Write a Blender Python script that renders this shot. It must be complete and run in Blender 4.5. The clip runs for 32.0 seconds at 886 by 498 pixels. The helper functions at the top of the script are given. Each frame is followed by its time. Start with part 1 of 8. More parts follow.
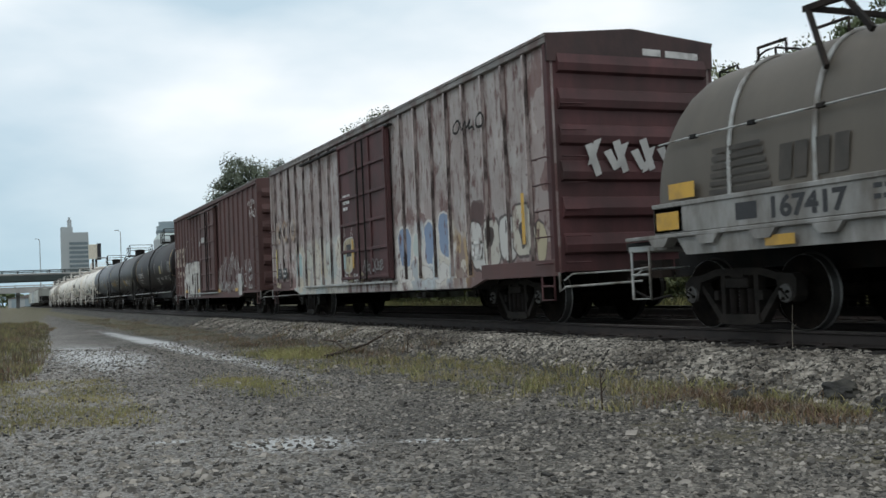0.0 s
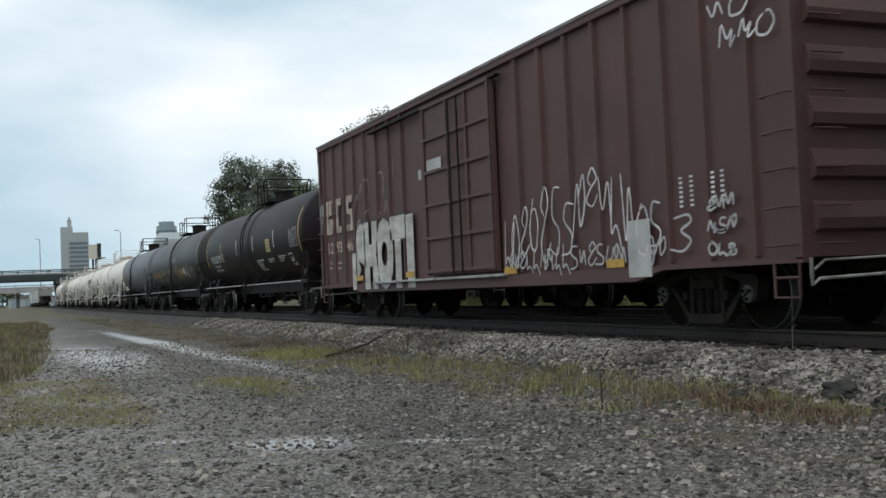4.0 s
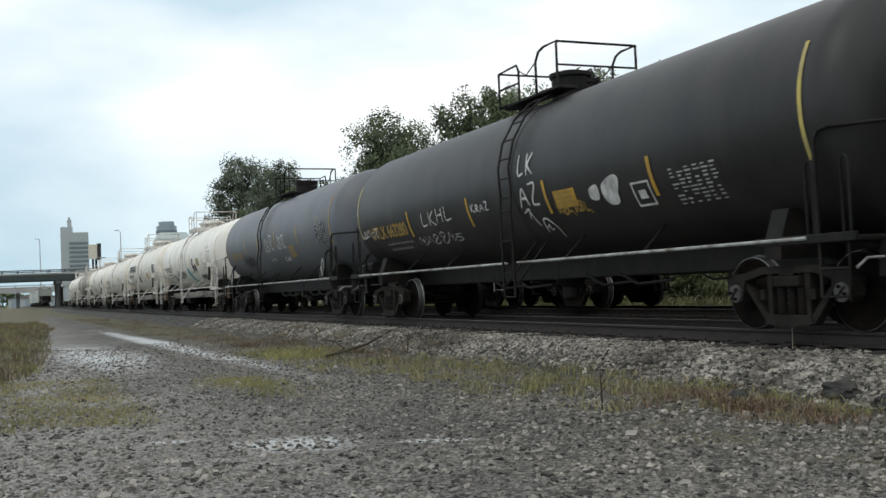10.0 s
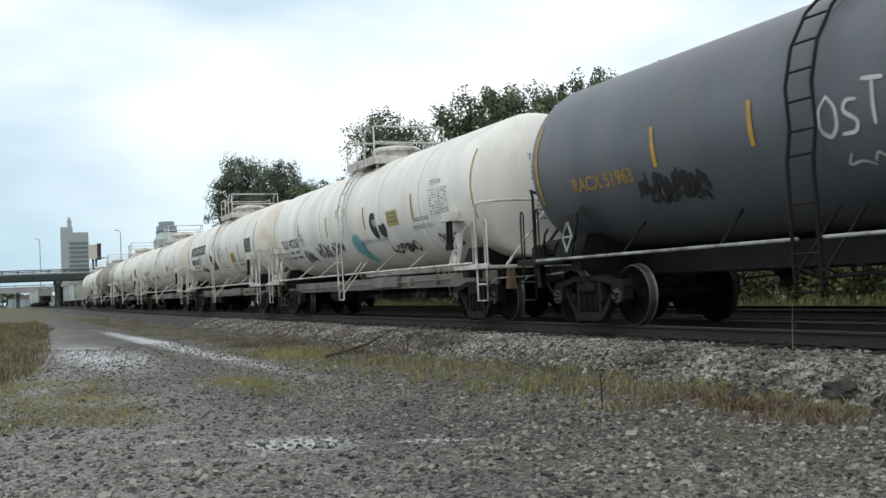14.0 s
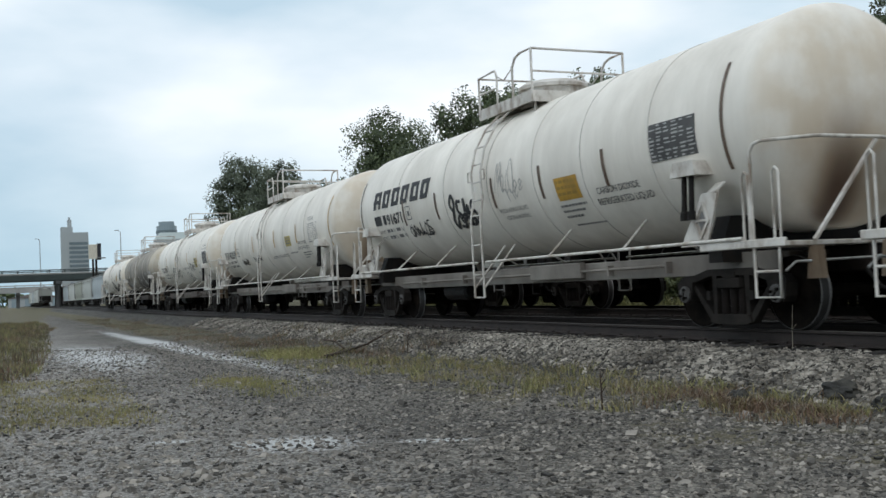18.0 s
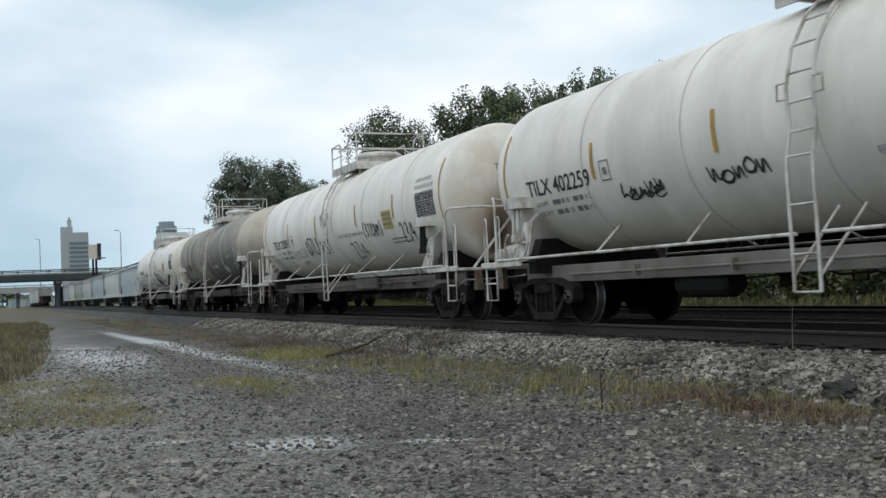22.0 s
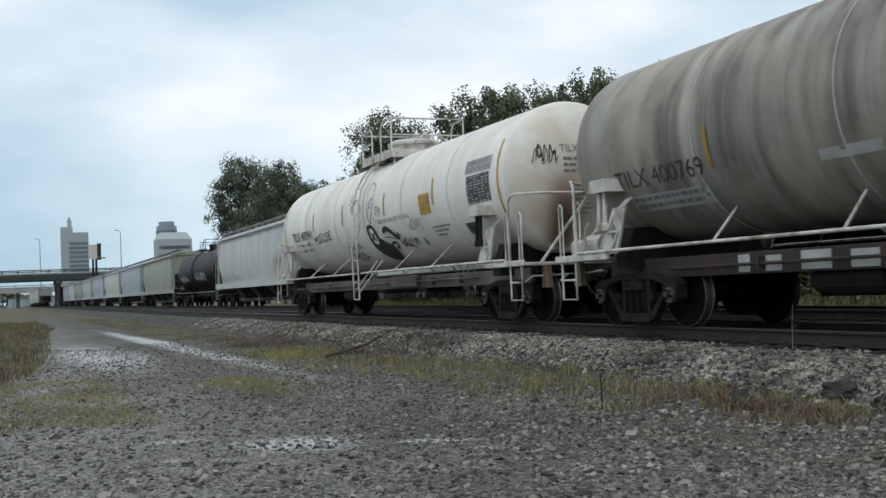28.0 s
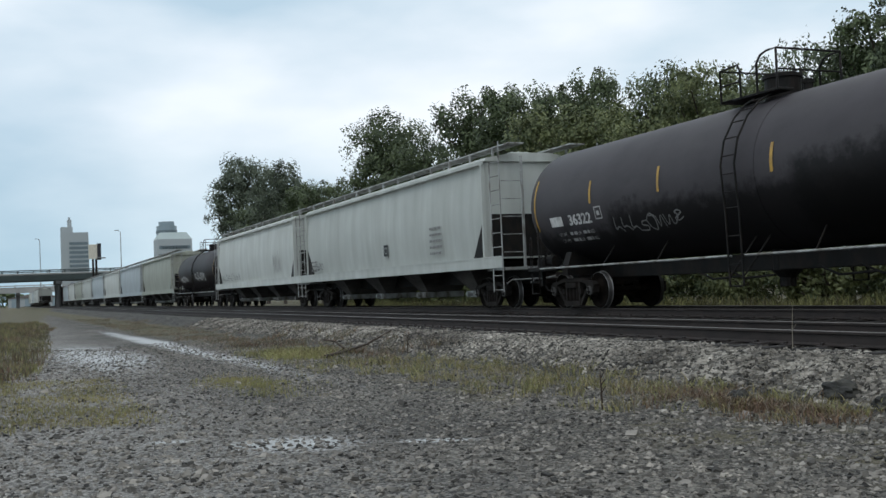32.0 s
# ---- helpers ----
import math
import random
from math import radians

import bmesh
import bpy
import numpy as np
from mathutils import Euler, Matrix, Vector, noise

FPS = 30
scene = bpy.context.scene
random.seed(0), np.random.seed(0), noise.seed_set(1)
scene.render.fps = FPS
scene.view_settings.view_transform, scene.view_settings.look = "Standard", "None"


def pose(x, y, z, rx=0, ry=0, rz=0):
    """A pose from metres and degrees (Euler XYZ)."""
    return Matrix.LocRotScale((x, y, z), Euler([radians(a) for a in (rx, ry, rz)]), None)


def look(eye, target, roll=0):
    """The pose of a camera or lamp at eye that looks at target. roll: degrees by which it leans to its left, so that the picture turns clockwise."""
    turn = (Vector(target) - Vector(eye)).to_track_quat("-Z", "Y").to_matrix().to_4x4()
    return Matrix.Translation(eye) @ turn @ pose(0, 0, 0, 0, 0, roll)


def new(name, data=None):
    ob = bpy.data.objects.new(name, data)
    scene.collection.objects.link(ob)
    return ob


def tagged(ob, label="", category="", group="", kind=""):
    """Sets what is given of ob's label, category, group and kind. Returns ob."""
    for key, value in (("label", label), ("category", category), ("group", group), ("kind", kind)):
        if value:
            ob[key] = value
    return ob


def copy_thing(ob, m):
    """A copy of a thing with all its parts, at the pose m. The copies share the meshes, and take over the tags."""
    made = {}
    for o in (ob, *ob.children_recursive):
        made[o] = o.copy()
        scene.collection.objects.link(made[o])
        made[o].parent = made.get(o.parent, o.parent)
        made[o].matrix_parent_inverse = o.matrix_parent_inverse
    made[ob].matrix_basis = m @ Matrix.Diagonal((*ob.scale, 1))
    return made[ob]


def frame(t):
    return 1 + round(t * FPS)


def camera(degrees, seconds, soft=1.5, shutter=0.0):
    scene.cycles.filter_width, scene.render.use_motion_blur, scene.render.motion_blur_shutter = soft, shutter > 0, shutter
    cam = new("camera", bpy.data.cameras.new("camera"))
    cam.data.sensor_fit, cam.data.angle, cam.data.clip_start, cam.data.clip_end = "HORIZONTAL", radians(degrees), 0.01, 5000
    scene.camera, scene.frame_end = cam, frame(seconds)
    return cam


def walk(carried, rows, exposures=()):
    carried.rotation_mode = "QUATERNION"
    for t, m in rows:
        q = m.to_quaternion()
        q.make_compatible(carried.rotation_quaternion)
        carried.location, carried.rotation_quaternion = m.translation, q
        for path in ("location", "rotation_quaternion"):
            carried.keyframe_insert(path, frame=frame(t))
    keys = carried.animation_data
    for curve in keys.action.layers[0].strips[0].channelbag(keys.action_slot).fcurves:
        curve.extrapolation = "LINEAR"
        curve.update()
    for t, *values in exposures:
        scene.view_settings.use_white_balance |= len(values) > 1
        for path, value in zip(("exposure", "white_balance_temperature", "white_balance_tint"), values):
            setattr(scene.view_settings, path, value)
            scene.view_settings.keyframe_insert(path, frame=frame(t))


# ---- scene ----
# The train runs along +x; rail tops lie at z = RZ, the gravel at z = 0.
D1, D2, RZ = 9.557, 14.4, 0.55
SPEED, GAIN = 6.403, 0.0016
EYE = Vector((0.0, 0.0, 1.254))
cam = camera(46.77, 32.0, soft=1.5, shutter=0.15)
CAM_POSE = look(EYE, EYE + Vector((-0.91790, 0.39508, 0.03690)), -2.47)
walk(cam, [(0.0, CAM_POSE), (32.0, CAM_POSE)], exposures=[(0.0, 0.0, 6380, 10), (3.0, 0.0, 6350, 10), (6.0, 0.1, 6400, 10), (9.0, 0.15, 6500, 10), (13.0, 0.23, 6450, 10), (17.0, 0.04, 6250, 10), (24.0, -0.05, 6200, 10), (32.0, -0.06, 6150, 10)])

# ---- overcast sky and a weak wide sun ----
world = bpy.data.worlds.new("sky")
scene.world = world
world.use_nodes = True
wn, wl = world.node_tree.nodes, world.node_tree.links
wn.clear()
w_out = wn.new("ShaderNodeOutputWorld")
w_bg = wn.new("ShaderNodeBackground")
w_sky = wn.new("ShaderNodeTexSky")
w_sky.sky_type = "NISHITA"
w_sky.sun_disc = False
w_sky.sun_elevation, w_sky.sun_rotation = radians(48), radians(200)
w_co = wn.new("ShaderNodeTexCoord")
w_map = wn.new("ShaderNodeMapping")
w_map.inputs["Scale"].default_value = (1.6, 1.6, 4.2)
w_map.inputs["Location"].default_value = (0.55, 0.2, 0.1)
w_n = wn.new("ShaderNodeTexNoise")
w_n.inputs["Scale"].default_value = 1.5
w_n.inputs["Detail"].default_value = 6
w_n.inputs["Roughness"].default_value = 0.45
w_ramp = wn.new("ShaderNodeValToRGB")
w_ramp.color_ramp.elements[0].position, w_ramp.color_ramp.elements[0].color = 0.36, (0.58, 0.73, 0.82, 1)
w_ramp.color_ramp.elements[1].position, w_ramp.color_ramp.elements[1].color = 0.59, (1.05, 1.08, 1.09, 1)
w_scale = wn.new("ShaderNodeMix")
w_scale.data_type = "RGBA"
w_scale.blend_type = "MIX"
w_scale.inputs["Factor"].default_value = 0.94
w_mul = wn.new("ShaderNodeVectorMath")
w_mul.operation = "SCALE"
w_mul.inputs["Scale"].default_value = 0.1
wl.new(w_co.outputs["Generated"], w_map.inputs["Vector"])
wl.new(w_map.outputs["Vector"], w_n.inputs["Vector"])
wl.new(w_n.outputs["Fac"], w_ramp.inputs["Fac"])
wl.new(w_sky.outputs["Color"], w_mul.inputs[0])
wl.new(w_mul.outputs["Vector"], w_scale.inputs["A"])
wl.new(w_ramp.outputs["Color"], w_scale.inputs["B"])
w_sep = wn.new("ShaderNodeSeparateXYZ")
wl.new(w_co.outputs["Generated"], w_sep.inputs[0])
w_low = wn.new("ShaderNodeValToRGB")
w_low.color_ramp.elements[0].position, w_low.color_ramp.elements[0].color = 0.0, (0.60, 0.74, 0.80, 1)
w_low.color_ramp.elements[1].position, w_low.color_ramp.elements[1].color = 0.17, (1, 1, 1, 1)
wl.new(w_sep.outputs[2], w_low.inputs["Fac"])
w_dim = wn.new("ShaderNodeMix")
w_dim.data_type, w_dim.blend_type = "RGBA", "MULTIPLY"
w_dim.inputs["Factor"].default_value = 1.0
wl.new(w_scale.outputs["Result"], w_dim.inputs["A"])
wl.new(w_low.outputs["Color"], w_dim.inputs["B"])
# the cloud is thinner, and so brighter, over the far side of the tracks
w_dot = wn.new("ShaderNodeVectorMath")
w_dot.operation = "DOT_PRODUCT"
w_dot.inputs[1].default_value = (0.39, 0.92, 0.25)
wl.new(w_co.outputs["Generated"], w_dot.inputs[0])
w_thin = wn.new("ShaderNodeMapRange")
w_thin.interpolation_type = "SMOOTHSTEP"
w_thin.inputs["From Min"].default_value, w_thin.inputs["From Max"].default_value = -0.4, 0.55
l_dim, l_thin = (0.95, 0.97, 0.98, 1), (1.13, 1.09, 1.06, 1)
w_mixt = wn.new("ShaderNodeMix")
w_mixt.data_type = "RGBA"
w_mixt.inputs["A"].default_value, w_mixt.inputs["B"].default_value = l_dim, l_thin
wl.new(w_dot.outputs["Value"], w_thin.inputs["Value"])
wl.new(w_thin.outputs["Result"], w_mixt.inputs["Factor"])
w_fin = wn.new("ShaderNodeMix")
w_fin.data_type, w_fin.blend_type = "RGBA", "MULTIPLY"
w_fin.inputs["Factor"].default_value = 1.0
wl.new(w_dim.outputs["Result"], w_fin.inputs["A"])
wl.new(w_mixt.outputs["Result"], w_fin.inputs["B"])
wl.new(w_fin.outputs["Result"], w_bg.inputs["Color"])
w_bg.inputs["Strength"].default_value = 1.0
wl.new(w_bg.outputs["Background"], w_out.inputs["Surface"])
sun = new("sun", bpy.data.lights.new("sun", "SUN"))
sun.data.energy, sun.data.angle, sun.data.color = 0.5, radians(25), (1.0, 0.96, 0.9)
sun.matrix_world = look((30, -40, 60), (0, 0, 0))

# ---- materials ----


def lin(c):
    return (c[0], c[1], c[2], 1.0)


def material(name, col, rough=0.75, metal=0.0, var=0.25, scale=2.0, dirt=None, amount=0.5, dscale=(1.5, 1.5, 0.35), sharp=0.12,
             bump=0.15, second=None, amount2=0.6, scale2=0.5, island=False, leak=None, spec=0.5, murals=(), shapes=(), blurred=1.0, streaks=None, flakes=None):
    """Base colour with two scales of variation, a layer of dirt or worn paint, and a fine relief."""
    m = bpy.data.materials.new(name)
    m.use_nodes = True
    n, l = m.node_tree.nodes, m.node_tree.links
    b = n["Principled BSDF"]
    b.inputs["Roughness"].default_value, b.inputs["Metallic"].default_value = rough, metal
    b.inputs["Specular IOR Level"].default_value = spec
    co = n.new("ShaderNodeTexCoord")
    info = n.new("ShaderNodeObjectInfo")
    n1 = n.new("ShaderNodeTexNoise")
    n1.inputs["Scale"].default_value, n1.inputs["Detail"].default_value = scale, 8
    l.new(co.outputs["Object"], n1.inputs["Vector"])
    ramp = n.new("ShaderNodeValToRGB")
    ramp.color_ramp.elements[0].position, ramp.color_ramp.elements[1].position = 0.3, 0.7
    ramp.color_ramp.elements[0].color = lin([c * (1 - var) for c in col])
    ramp.color_ramp.elements[1].color = lin([min(0.95, c * (1 + var)) for c in col])
    l.new(n1.outputs["Fac"], ramp.inputs["Fac"])
    out = ramp.outputs["Color"]

    def layer(colour, sc, amt, soft, detail, under, shift):
        mp = n.new("ShaderNodeMapping")
        mp.inputs["Scale"].default_value = sc
        mp.inputs["Location"].default_value = shift
        l.new(co.outputs["Object"], mp.inputs["Vector"])
        nz = n.new("ShaderNodeTexNoise")
        nz.inputs["Scale"].default_value, nz.inputs["Detail"].default_value, nz.inputs["Roughness"].default_value = 1.0, detail, 0.62
        l.new(mp.outputs["Vector"], nz.inputs["Vector"])
        r = n.new("ShaderNodeMapRange")
        edge = 0.75 - 0.5 * amt
        r.inputs["From Min"].default_value, r.inputs["From Max"].default_value = edge - soft, edge + soft
        l.new(nz.outputs["Fac"], r.inputs["Value"])
        mx = n.new("ShaderNodeMix")
        mx.data_type = "RGBA"
        l.new(r.outputs["Result"], mx.inputs["Factor"])
        l.new(under, mx.inputs["A"])
        mx.inputs["B"].default_value = lin(colour)
        return mx.outputs["Result"]

    def calc(op, a, b=0.0):
        q = n.new("ShaderNodeMath")
        q.operation = op
        for i, val in enumerate((a, b)):
            if isinstance(val, (int, float)):
                q.inputs[i].default_value = val
            else:
                l.new(val, q.inputs[i])
        return q.outputs[0]

    if dirt:
        out = layer(dirt, dscale, amount, sharp, 8, out, (3.1, 0.7, 1.9))
    if second:
        out = layer(second, (scale2, scale2, scale2), amount2, 0.15, 6, out, (7.7, 2.2, 5.3))
    if streaks:
        # rust that bleeds out along the posts, which stand at an even pitch either side of the door
        colour, pitch, before, after = streaks
        sp = n.new("ShaderNodeSeparateXYZ")
        l.new(co.outputs["Object"], sp.inputs[0])
        x = sp.outputs[0]
        start = calc("ADD", calc("MULTIPLY", calc("LESS_THAN", x, 0.0), before - after), after)
        along = calc("FRACT", calc("ADD", calc("DIVIDE", calc("SUBTRACT", calc("ABSOLUTE", x), start), pitch), 10.0))
        near = calc("MULTIPLY", calc("MINIMUM", along, calc("SUBTRACT", 1.0, along)), pitch)
        mp = n.new("ShaderNodeMapping")
        mp.inputs["Scale"].default_value = (5.0, 5.0, 1.6)
        l.new(co.outputs["Object"], mp.inputs["Vector"])
        nz = n.new("ShaderNodeTexNoise")
        nz.inputs["Scale"].default_value, nz.inputs["Detail"].default_value, nz.inputs["Roughness"].default_value = 1.0, 8, 0.68
        l.new(mp.outputs["Vector"], nz.inputs["Vector"])
        r = n.new("ShaderNodeMapRange")
        r.inputs["From Min"].default_value, r.inputs["From Max"].default_value = 0.37, 0.31
        l.new(calc("ADD", near, calc("MULTIPLY", nz.outputs["Fac"], 0.5)), r.inputs["Value"])
        mx = n.new("ShaderNodeMix")
        mx.data_type = "RGBA"
        l.new(r.outputs["Result"], mx.inputs["Factor"])
        l.new(out, mx.inputs["A"])
        mx.inputs["B"].default_value = lin(colour)
        out = mx.outputs["Result"]
    if leak:
        colour, start, low = leak
        sp = n.new("ShaderNodeSeparateXYZ")
        l.new(co.outputs["Object"], sp.inputs[0])
        off = n.new("ShaderNodeMath")
        off.operation = "ADD"
        off.inputs[1].default_value = 0.42
        l.new(sp.outputs[1], off.inputs[0])
        wide = n.new("ShaderNodeMath")
        wide.operation = "ABSOLUTE"
        l.new(off.outputs[0], wide.inputs[0])
        nz = n.new("ShaderNodeTexNoise")
        nz.inputs["Scale"].default_value, nz.inputs["Detail"].default_value = 1.7, 6
        l.new(co.outputs["Object"], nz.inputs["Vector"])
        for tone, most, limits in (((0.56, 0.46, 0.33), 0.6, ((sp.outputs[0], start - 0.25, start + 0.3), (nz.outputs["Fac"], 0.3, 0.62))),
                                   ((0.36, 0.26, 0.16), 0.75, ((sp.outputs[0], start, start + 0.2), (sp.outputs[2], low + 1.1, low - 0.1), (wide.outputs[0], 0.8, 0.1))),
                                   (colour, 0.95, ((sp.outputs[0], start - 0.2, start + 0.1), (sp.outputs[2], low + 0.9, low - 0.25), (wide.outputs[0], 0.42, 0.05)))):
            fac = None
            for sock, a, c in limits:
                r = n.new("ShaderNodeMapRange")
                r.interpolation_type = "SMOOTHSTEP"
                r.inputs["From Min"].default_value, r.inputs["From Max"].default_value = a, c
                l.new(sock, r.inputs["Value"])
                if fac is None:
                    r.inputs["To Max"].default_value = most
                    fac = r.outputs["Result"]
                else:
                    q = n.new("ShaderNodeMath")
                    q.operation = "MULTIPLY"
                    l.new(fac, q.inputs[0])
                    l.new(r.outputs["Result"], q.inputs[1])
                    fac = q.outputs[0]
            mx = n.new("ShaderNodeMix")
            mx.data_type = "RGBA"
            l.new(fac, mx.inputs["Factor"])
            l.new(out, mx.inputs["A"])
            mx.inputs["B"].default_value = lin(tone)
            out = mx.outputs["Result"]
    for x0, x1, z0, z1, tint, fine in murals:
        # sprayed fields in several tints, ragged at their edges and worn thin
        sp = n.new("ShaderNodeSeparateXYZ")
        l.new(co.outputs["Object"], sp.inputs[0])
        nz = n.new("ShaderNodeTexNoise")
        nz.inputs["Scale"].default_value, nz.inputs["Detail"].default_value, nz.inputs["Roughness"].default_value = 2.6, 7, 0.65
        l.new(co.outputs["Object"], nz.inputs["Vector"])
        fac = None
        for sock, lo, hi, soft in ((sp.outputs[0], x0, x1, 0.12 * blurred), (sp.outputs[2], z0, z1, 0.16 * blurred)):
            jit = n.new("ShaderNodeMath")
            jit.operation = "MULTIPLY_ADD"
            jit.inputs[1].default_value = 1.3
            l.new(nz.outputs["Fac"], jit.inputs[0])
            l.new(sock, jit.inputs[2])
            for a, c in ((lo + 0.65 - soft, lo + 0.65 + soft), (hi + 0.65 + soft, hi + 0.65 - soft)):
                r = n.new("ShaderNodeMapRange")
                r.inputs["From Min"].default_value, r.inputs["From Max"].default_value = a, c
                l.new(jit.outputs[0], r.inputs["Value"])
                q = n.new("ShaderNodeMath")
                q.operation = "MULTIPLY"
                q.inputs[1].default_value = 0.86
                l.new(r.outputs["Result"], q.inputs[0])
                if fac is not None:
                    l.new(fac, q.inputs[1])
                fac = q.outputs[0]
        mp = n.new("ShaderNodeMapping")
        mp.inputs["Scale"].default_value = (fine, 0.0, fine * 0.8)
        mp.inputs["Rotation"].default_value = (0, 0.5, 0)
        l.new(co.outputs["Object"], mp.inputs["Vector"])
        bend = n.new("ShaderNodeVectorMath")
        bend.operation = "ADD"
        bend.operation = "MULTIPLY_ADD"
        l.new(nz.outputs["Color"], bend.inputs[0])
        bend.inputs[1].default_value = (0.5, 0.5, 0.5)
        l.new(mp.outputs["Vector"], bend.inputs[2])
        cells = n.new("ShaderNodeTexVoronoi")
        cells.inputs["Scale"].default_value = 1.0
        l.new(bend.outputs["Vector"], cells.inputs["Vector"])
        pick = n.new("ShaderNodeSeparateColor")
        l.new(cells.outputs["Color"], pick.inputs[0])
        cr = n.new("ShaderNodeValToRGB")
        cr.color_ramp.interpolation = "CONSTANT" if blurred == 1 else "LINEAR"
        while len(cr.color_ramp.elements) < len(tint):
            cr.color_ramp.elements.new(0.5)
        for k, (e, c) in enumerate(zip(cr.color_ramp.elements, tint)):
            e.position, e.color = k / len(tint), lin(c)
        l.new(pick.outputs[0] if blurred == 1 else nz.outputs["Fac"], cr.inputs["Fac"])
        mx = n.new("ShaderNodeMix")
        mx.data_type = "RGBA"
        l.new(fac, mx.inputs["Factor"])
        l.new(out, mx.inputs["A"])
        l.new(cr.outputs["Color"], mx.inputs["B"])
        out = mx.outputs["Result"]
    if shapes:
        sp = n.new("ShaderNodeSeparateXYZ")
        nz = n.new("ShaderNodeTexNoise")
        nz.inputs["Scale"].default_value, nz.inputs["Detail"].default_value = 1.5, 5
        l.new(co.outputs["Object"], nz.inputs["Vector"])
        bend = n.new("ShaderNodeVectorMath")
        bend.operation = "MULTIPLY_ADD"
        bend.inputs[1].default_value = (0.5, 0.0, 0.5)
        l.new(nz.outputs["Color"], bend.inputs[0])
        l.new(co.outputs["Object"], bend.inputs[2])
        l.new(bend.outputs["Vector"], sp.inputs[0])
    for cx, cz, hw, hh, fill, edge in shapes:
        # a sprayed rounded field with an outline, bent and worn at its edges
        far = 0.0
        for sock, c, half in ((sp.outputs[0], cx, hw), (sp.outputs[2], cz, hh)):
            far = calc("ADD", calc("POWER", calc("ABSOLUTE", calc("DIVIDE", calc("SUBTRACT", sock, c + 0.25), half)), 3.0), far)
        for colour, outer in ((edge, 1.32), (fill, 0.95)):
            r = n.new("ShaderNodeMapRange")
            r.inputs["From Min"].default_value, r.inputs["From Max"].default_value = outer, outer - 0.14
            r.inputs["To Max"].default_value = 0.82
            l.new(far, r.inputs["Value"])
            mx = n.new("ShaderNodeMix")
            mx.data_type = "RGBA"
            l.new(r.outputs["Result"], mx.inputs["Factor"])
            l.new(out, mx.inputs["A"])
            mx.inputs["B"].default_value = lin(colour)
            out = mx.outputs["Result"]
    if flakes:
        # bare oxide where every coat has come off
        out = layer(flakes, (5, 5, 2.6), 0.28, 0.05, 9, out, (1.3, 4.4, 0.6))
    if island:
        geo = n.new("ShaderNodeNewGeometry")
        hs = n.new("ShaderNodeHueSaturation")
        mr = n.new("ShaderNodeMapRange")
        mr.inputs["To Min"].default_value, mr.inputs["To Max"].default_value = 0.1, 2.3
        l.new(geo.outputs["Random Per Island"], mr.inputs["Value"])
        l.new(mr.outputs["Result"], hs.inputs["Value"])
        l.new(out, hs.inputs["Color"])
        out = hs.outputs["Color"]
    l.new(out, b.inputs["Base Color"])
    if bump:
        n2 = n.new("ShaderNodeTexNoise")
        n2.inputs["Scale"].default_value, n2.inputs["Detail"].default_value = scale * 14, 5
        l.new(co.outputs["Object"], n2.inputs["Vector"])
        bp = n.new("ShaderNodeBump")
        bp.inputs["Strength"].default_value, bp.inputs["Distance"].default_value = bump, 0.02
        l.new(n2.outputs["Fac"], bp.inputs["Height"])
        l.new(bp.outputs["Normal"], b.inputs["Normal"])
    return m


STEEL = material("dark_cast_steel", (0.0115, 0.0095, 0.0085), 0.8, 0.0, 0.35, 3, (0.028, 0.02, 0.0155), 0.42, (3, 3, 3), spec=0.2)
WHEEL = material("worn_wheel_steel", (0.006, 0.005, 0.0044), 0.85, 0.0, 0.3, 4, (0.015, 0.0115, 0.009), 0.4, (4, 4, 4), spec=0.04)
TREAD = material("rolled_tread_steel", (0.025, 0.023, 0.022), 0.5, 0.2, 0.2, 5)
RIMM = material("bright_rim_edge", (0.22, 0.215, 0.21), 0.4, 0.6, 0.2, 5)
# grey that paints in the shadow line along a seam band
JOINT = material("shaded_seam_joint", (0.44, 0.42, 0.385), 0.7, 0, 0.3, 2, (0.62, 0.59, 0.54), 0.45, (1, 1, 1))
CAPM = material("bearing_cap_steel", (0.10, 0.095, 0.09), 0.6, 0.2, 0.3, 9, (0.03, 0.026, 0.022), 0.5, (9, 9, 9))
SPRING = material("spring_steel", (0.016, 0.013, 0.0115), 0.8, 0.0, 0.3, 6, spec=0.1)
SIDEF = material("dusty_cast_steel", (0.016, 0.014, 0.0125), 0.85, 0.0, 0.35, 4, (0.029, 0.025, 0.0215), 0.45, (3, 3, 5), spec=0.15)
BLACK = material("weathered_black_paint", (0.005, 0.0045, 0.005), 0.5, 0, 0.3, 1.0, (0.017, 0.0092, 0.0095), 0.42, (0.3, 0.3, 0.3), 0.2, 0.05, spec=0.16)
BLACKB = material("dull_black_paint", (0.016, 0.0155, 0.0155), 0.46, 0, 0.3, 1.2, (0.036, 0.033, 0.031), 0.45, (1.4, 1.4, 0.3), 0.2, 0.04, spec=0.36)
OIL = ((0.0025, 0.002, 0.0022), (0.004, 0.0032, 0.0032), (0.0025, 0.002, 0.002))
OILY = material("oil_stained_black_paint", (0.046, 0.041, 0.045), 0.55, 0, 0.2, 1.0, (0.058, 0.052, 0.055), 0.45, (0.7, 0.7, 1.4), 0.15, 0.05, spec=0.22,
                murals=((-8.5, -3.6, 0.4, 1.9, OIL, 1.5), (-4.2, 9.0, 0.4, 2.35, OIL, 1.5), (1.9, 9.0, 0.4, 2.75, OIL, 1.5), (4.6, 9.0, 0.4, 3.2, OIL, 1.5)))
SLATE = material("dark_slate_paint", (0.098, 0.107, 0.124), 0.48, 0, 0.2, 0.9, (0.125, 0.127, 0.13), 0.4, (1.5, 1.5, 0.3), 0.2, 0.05)
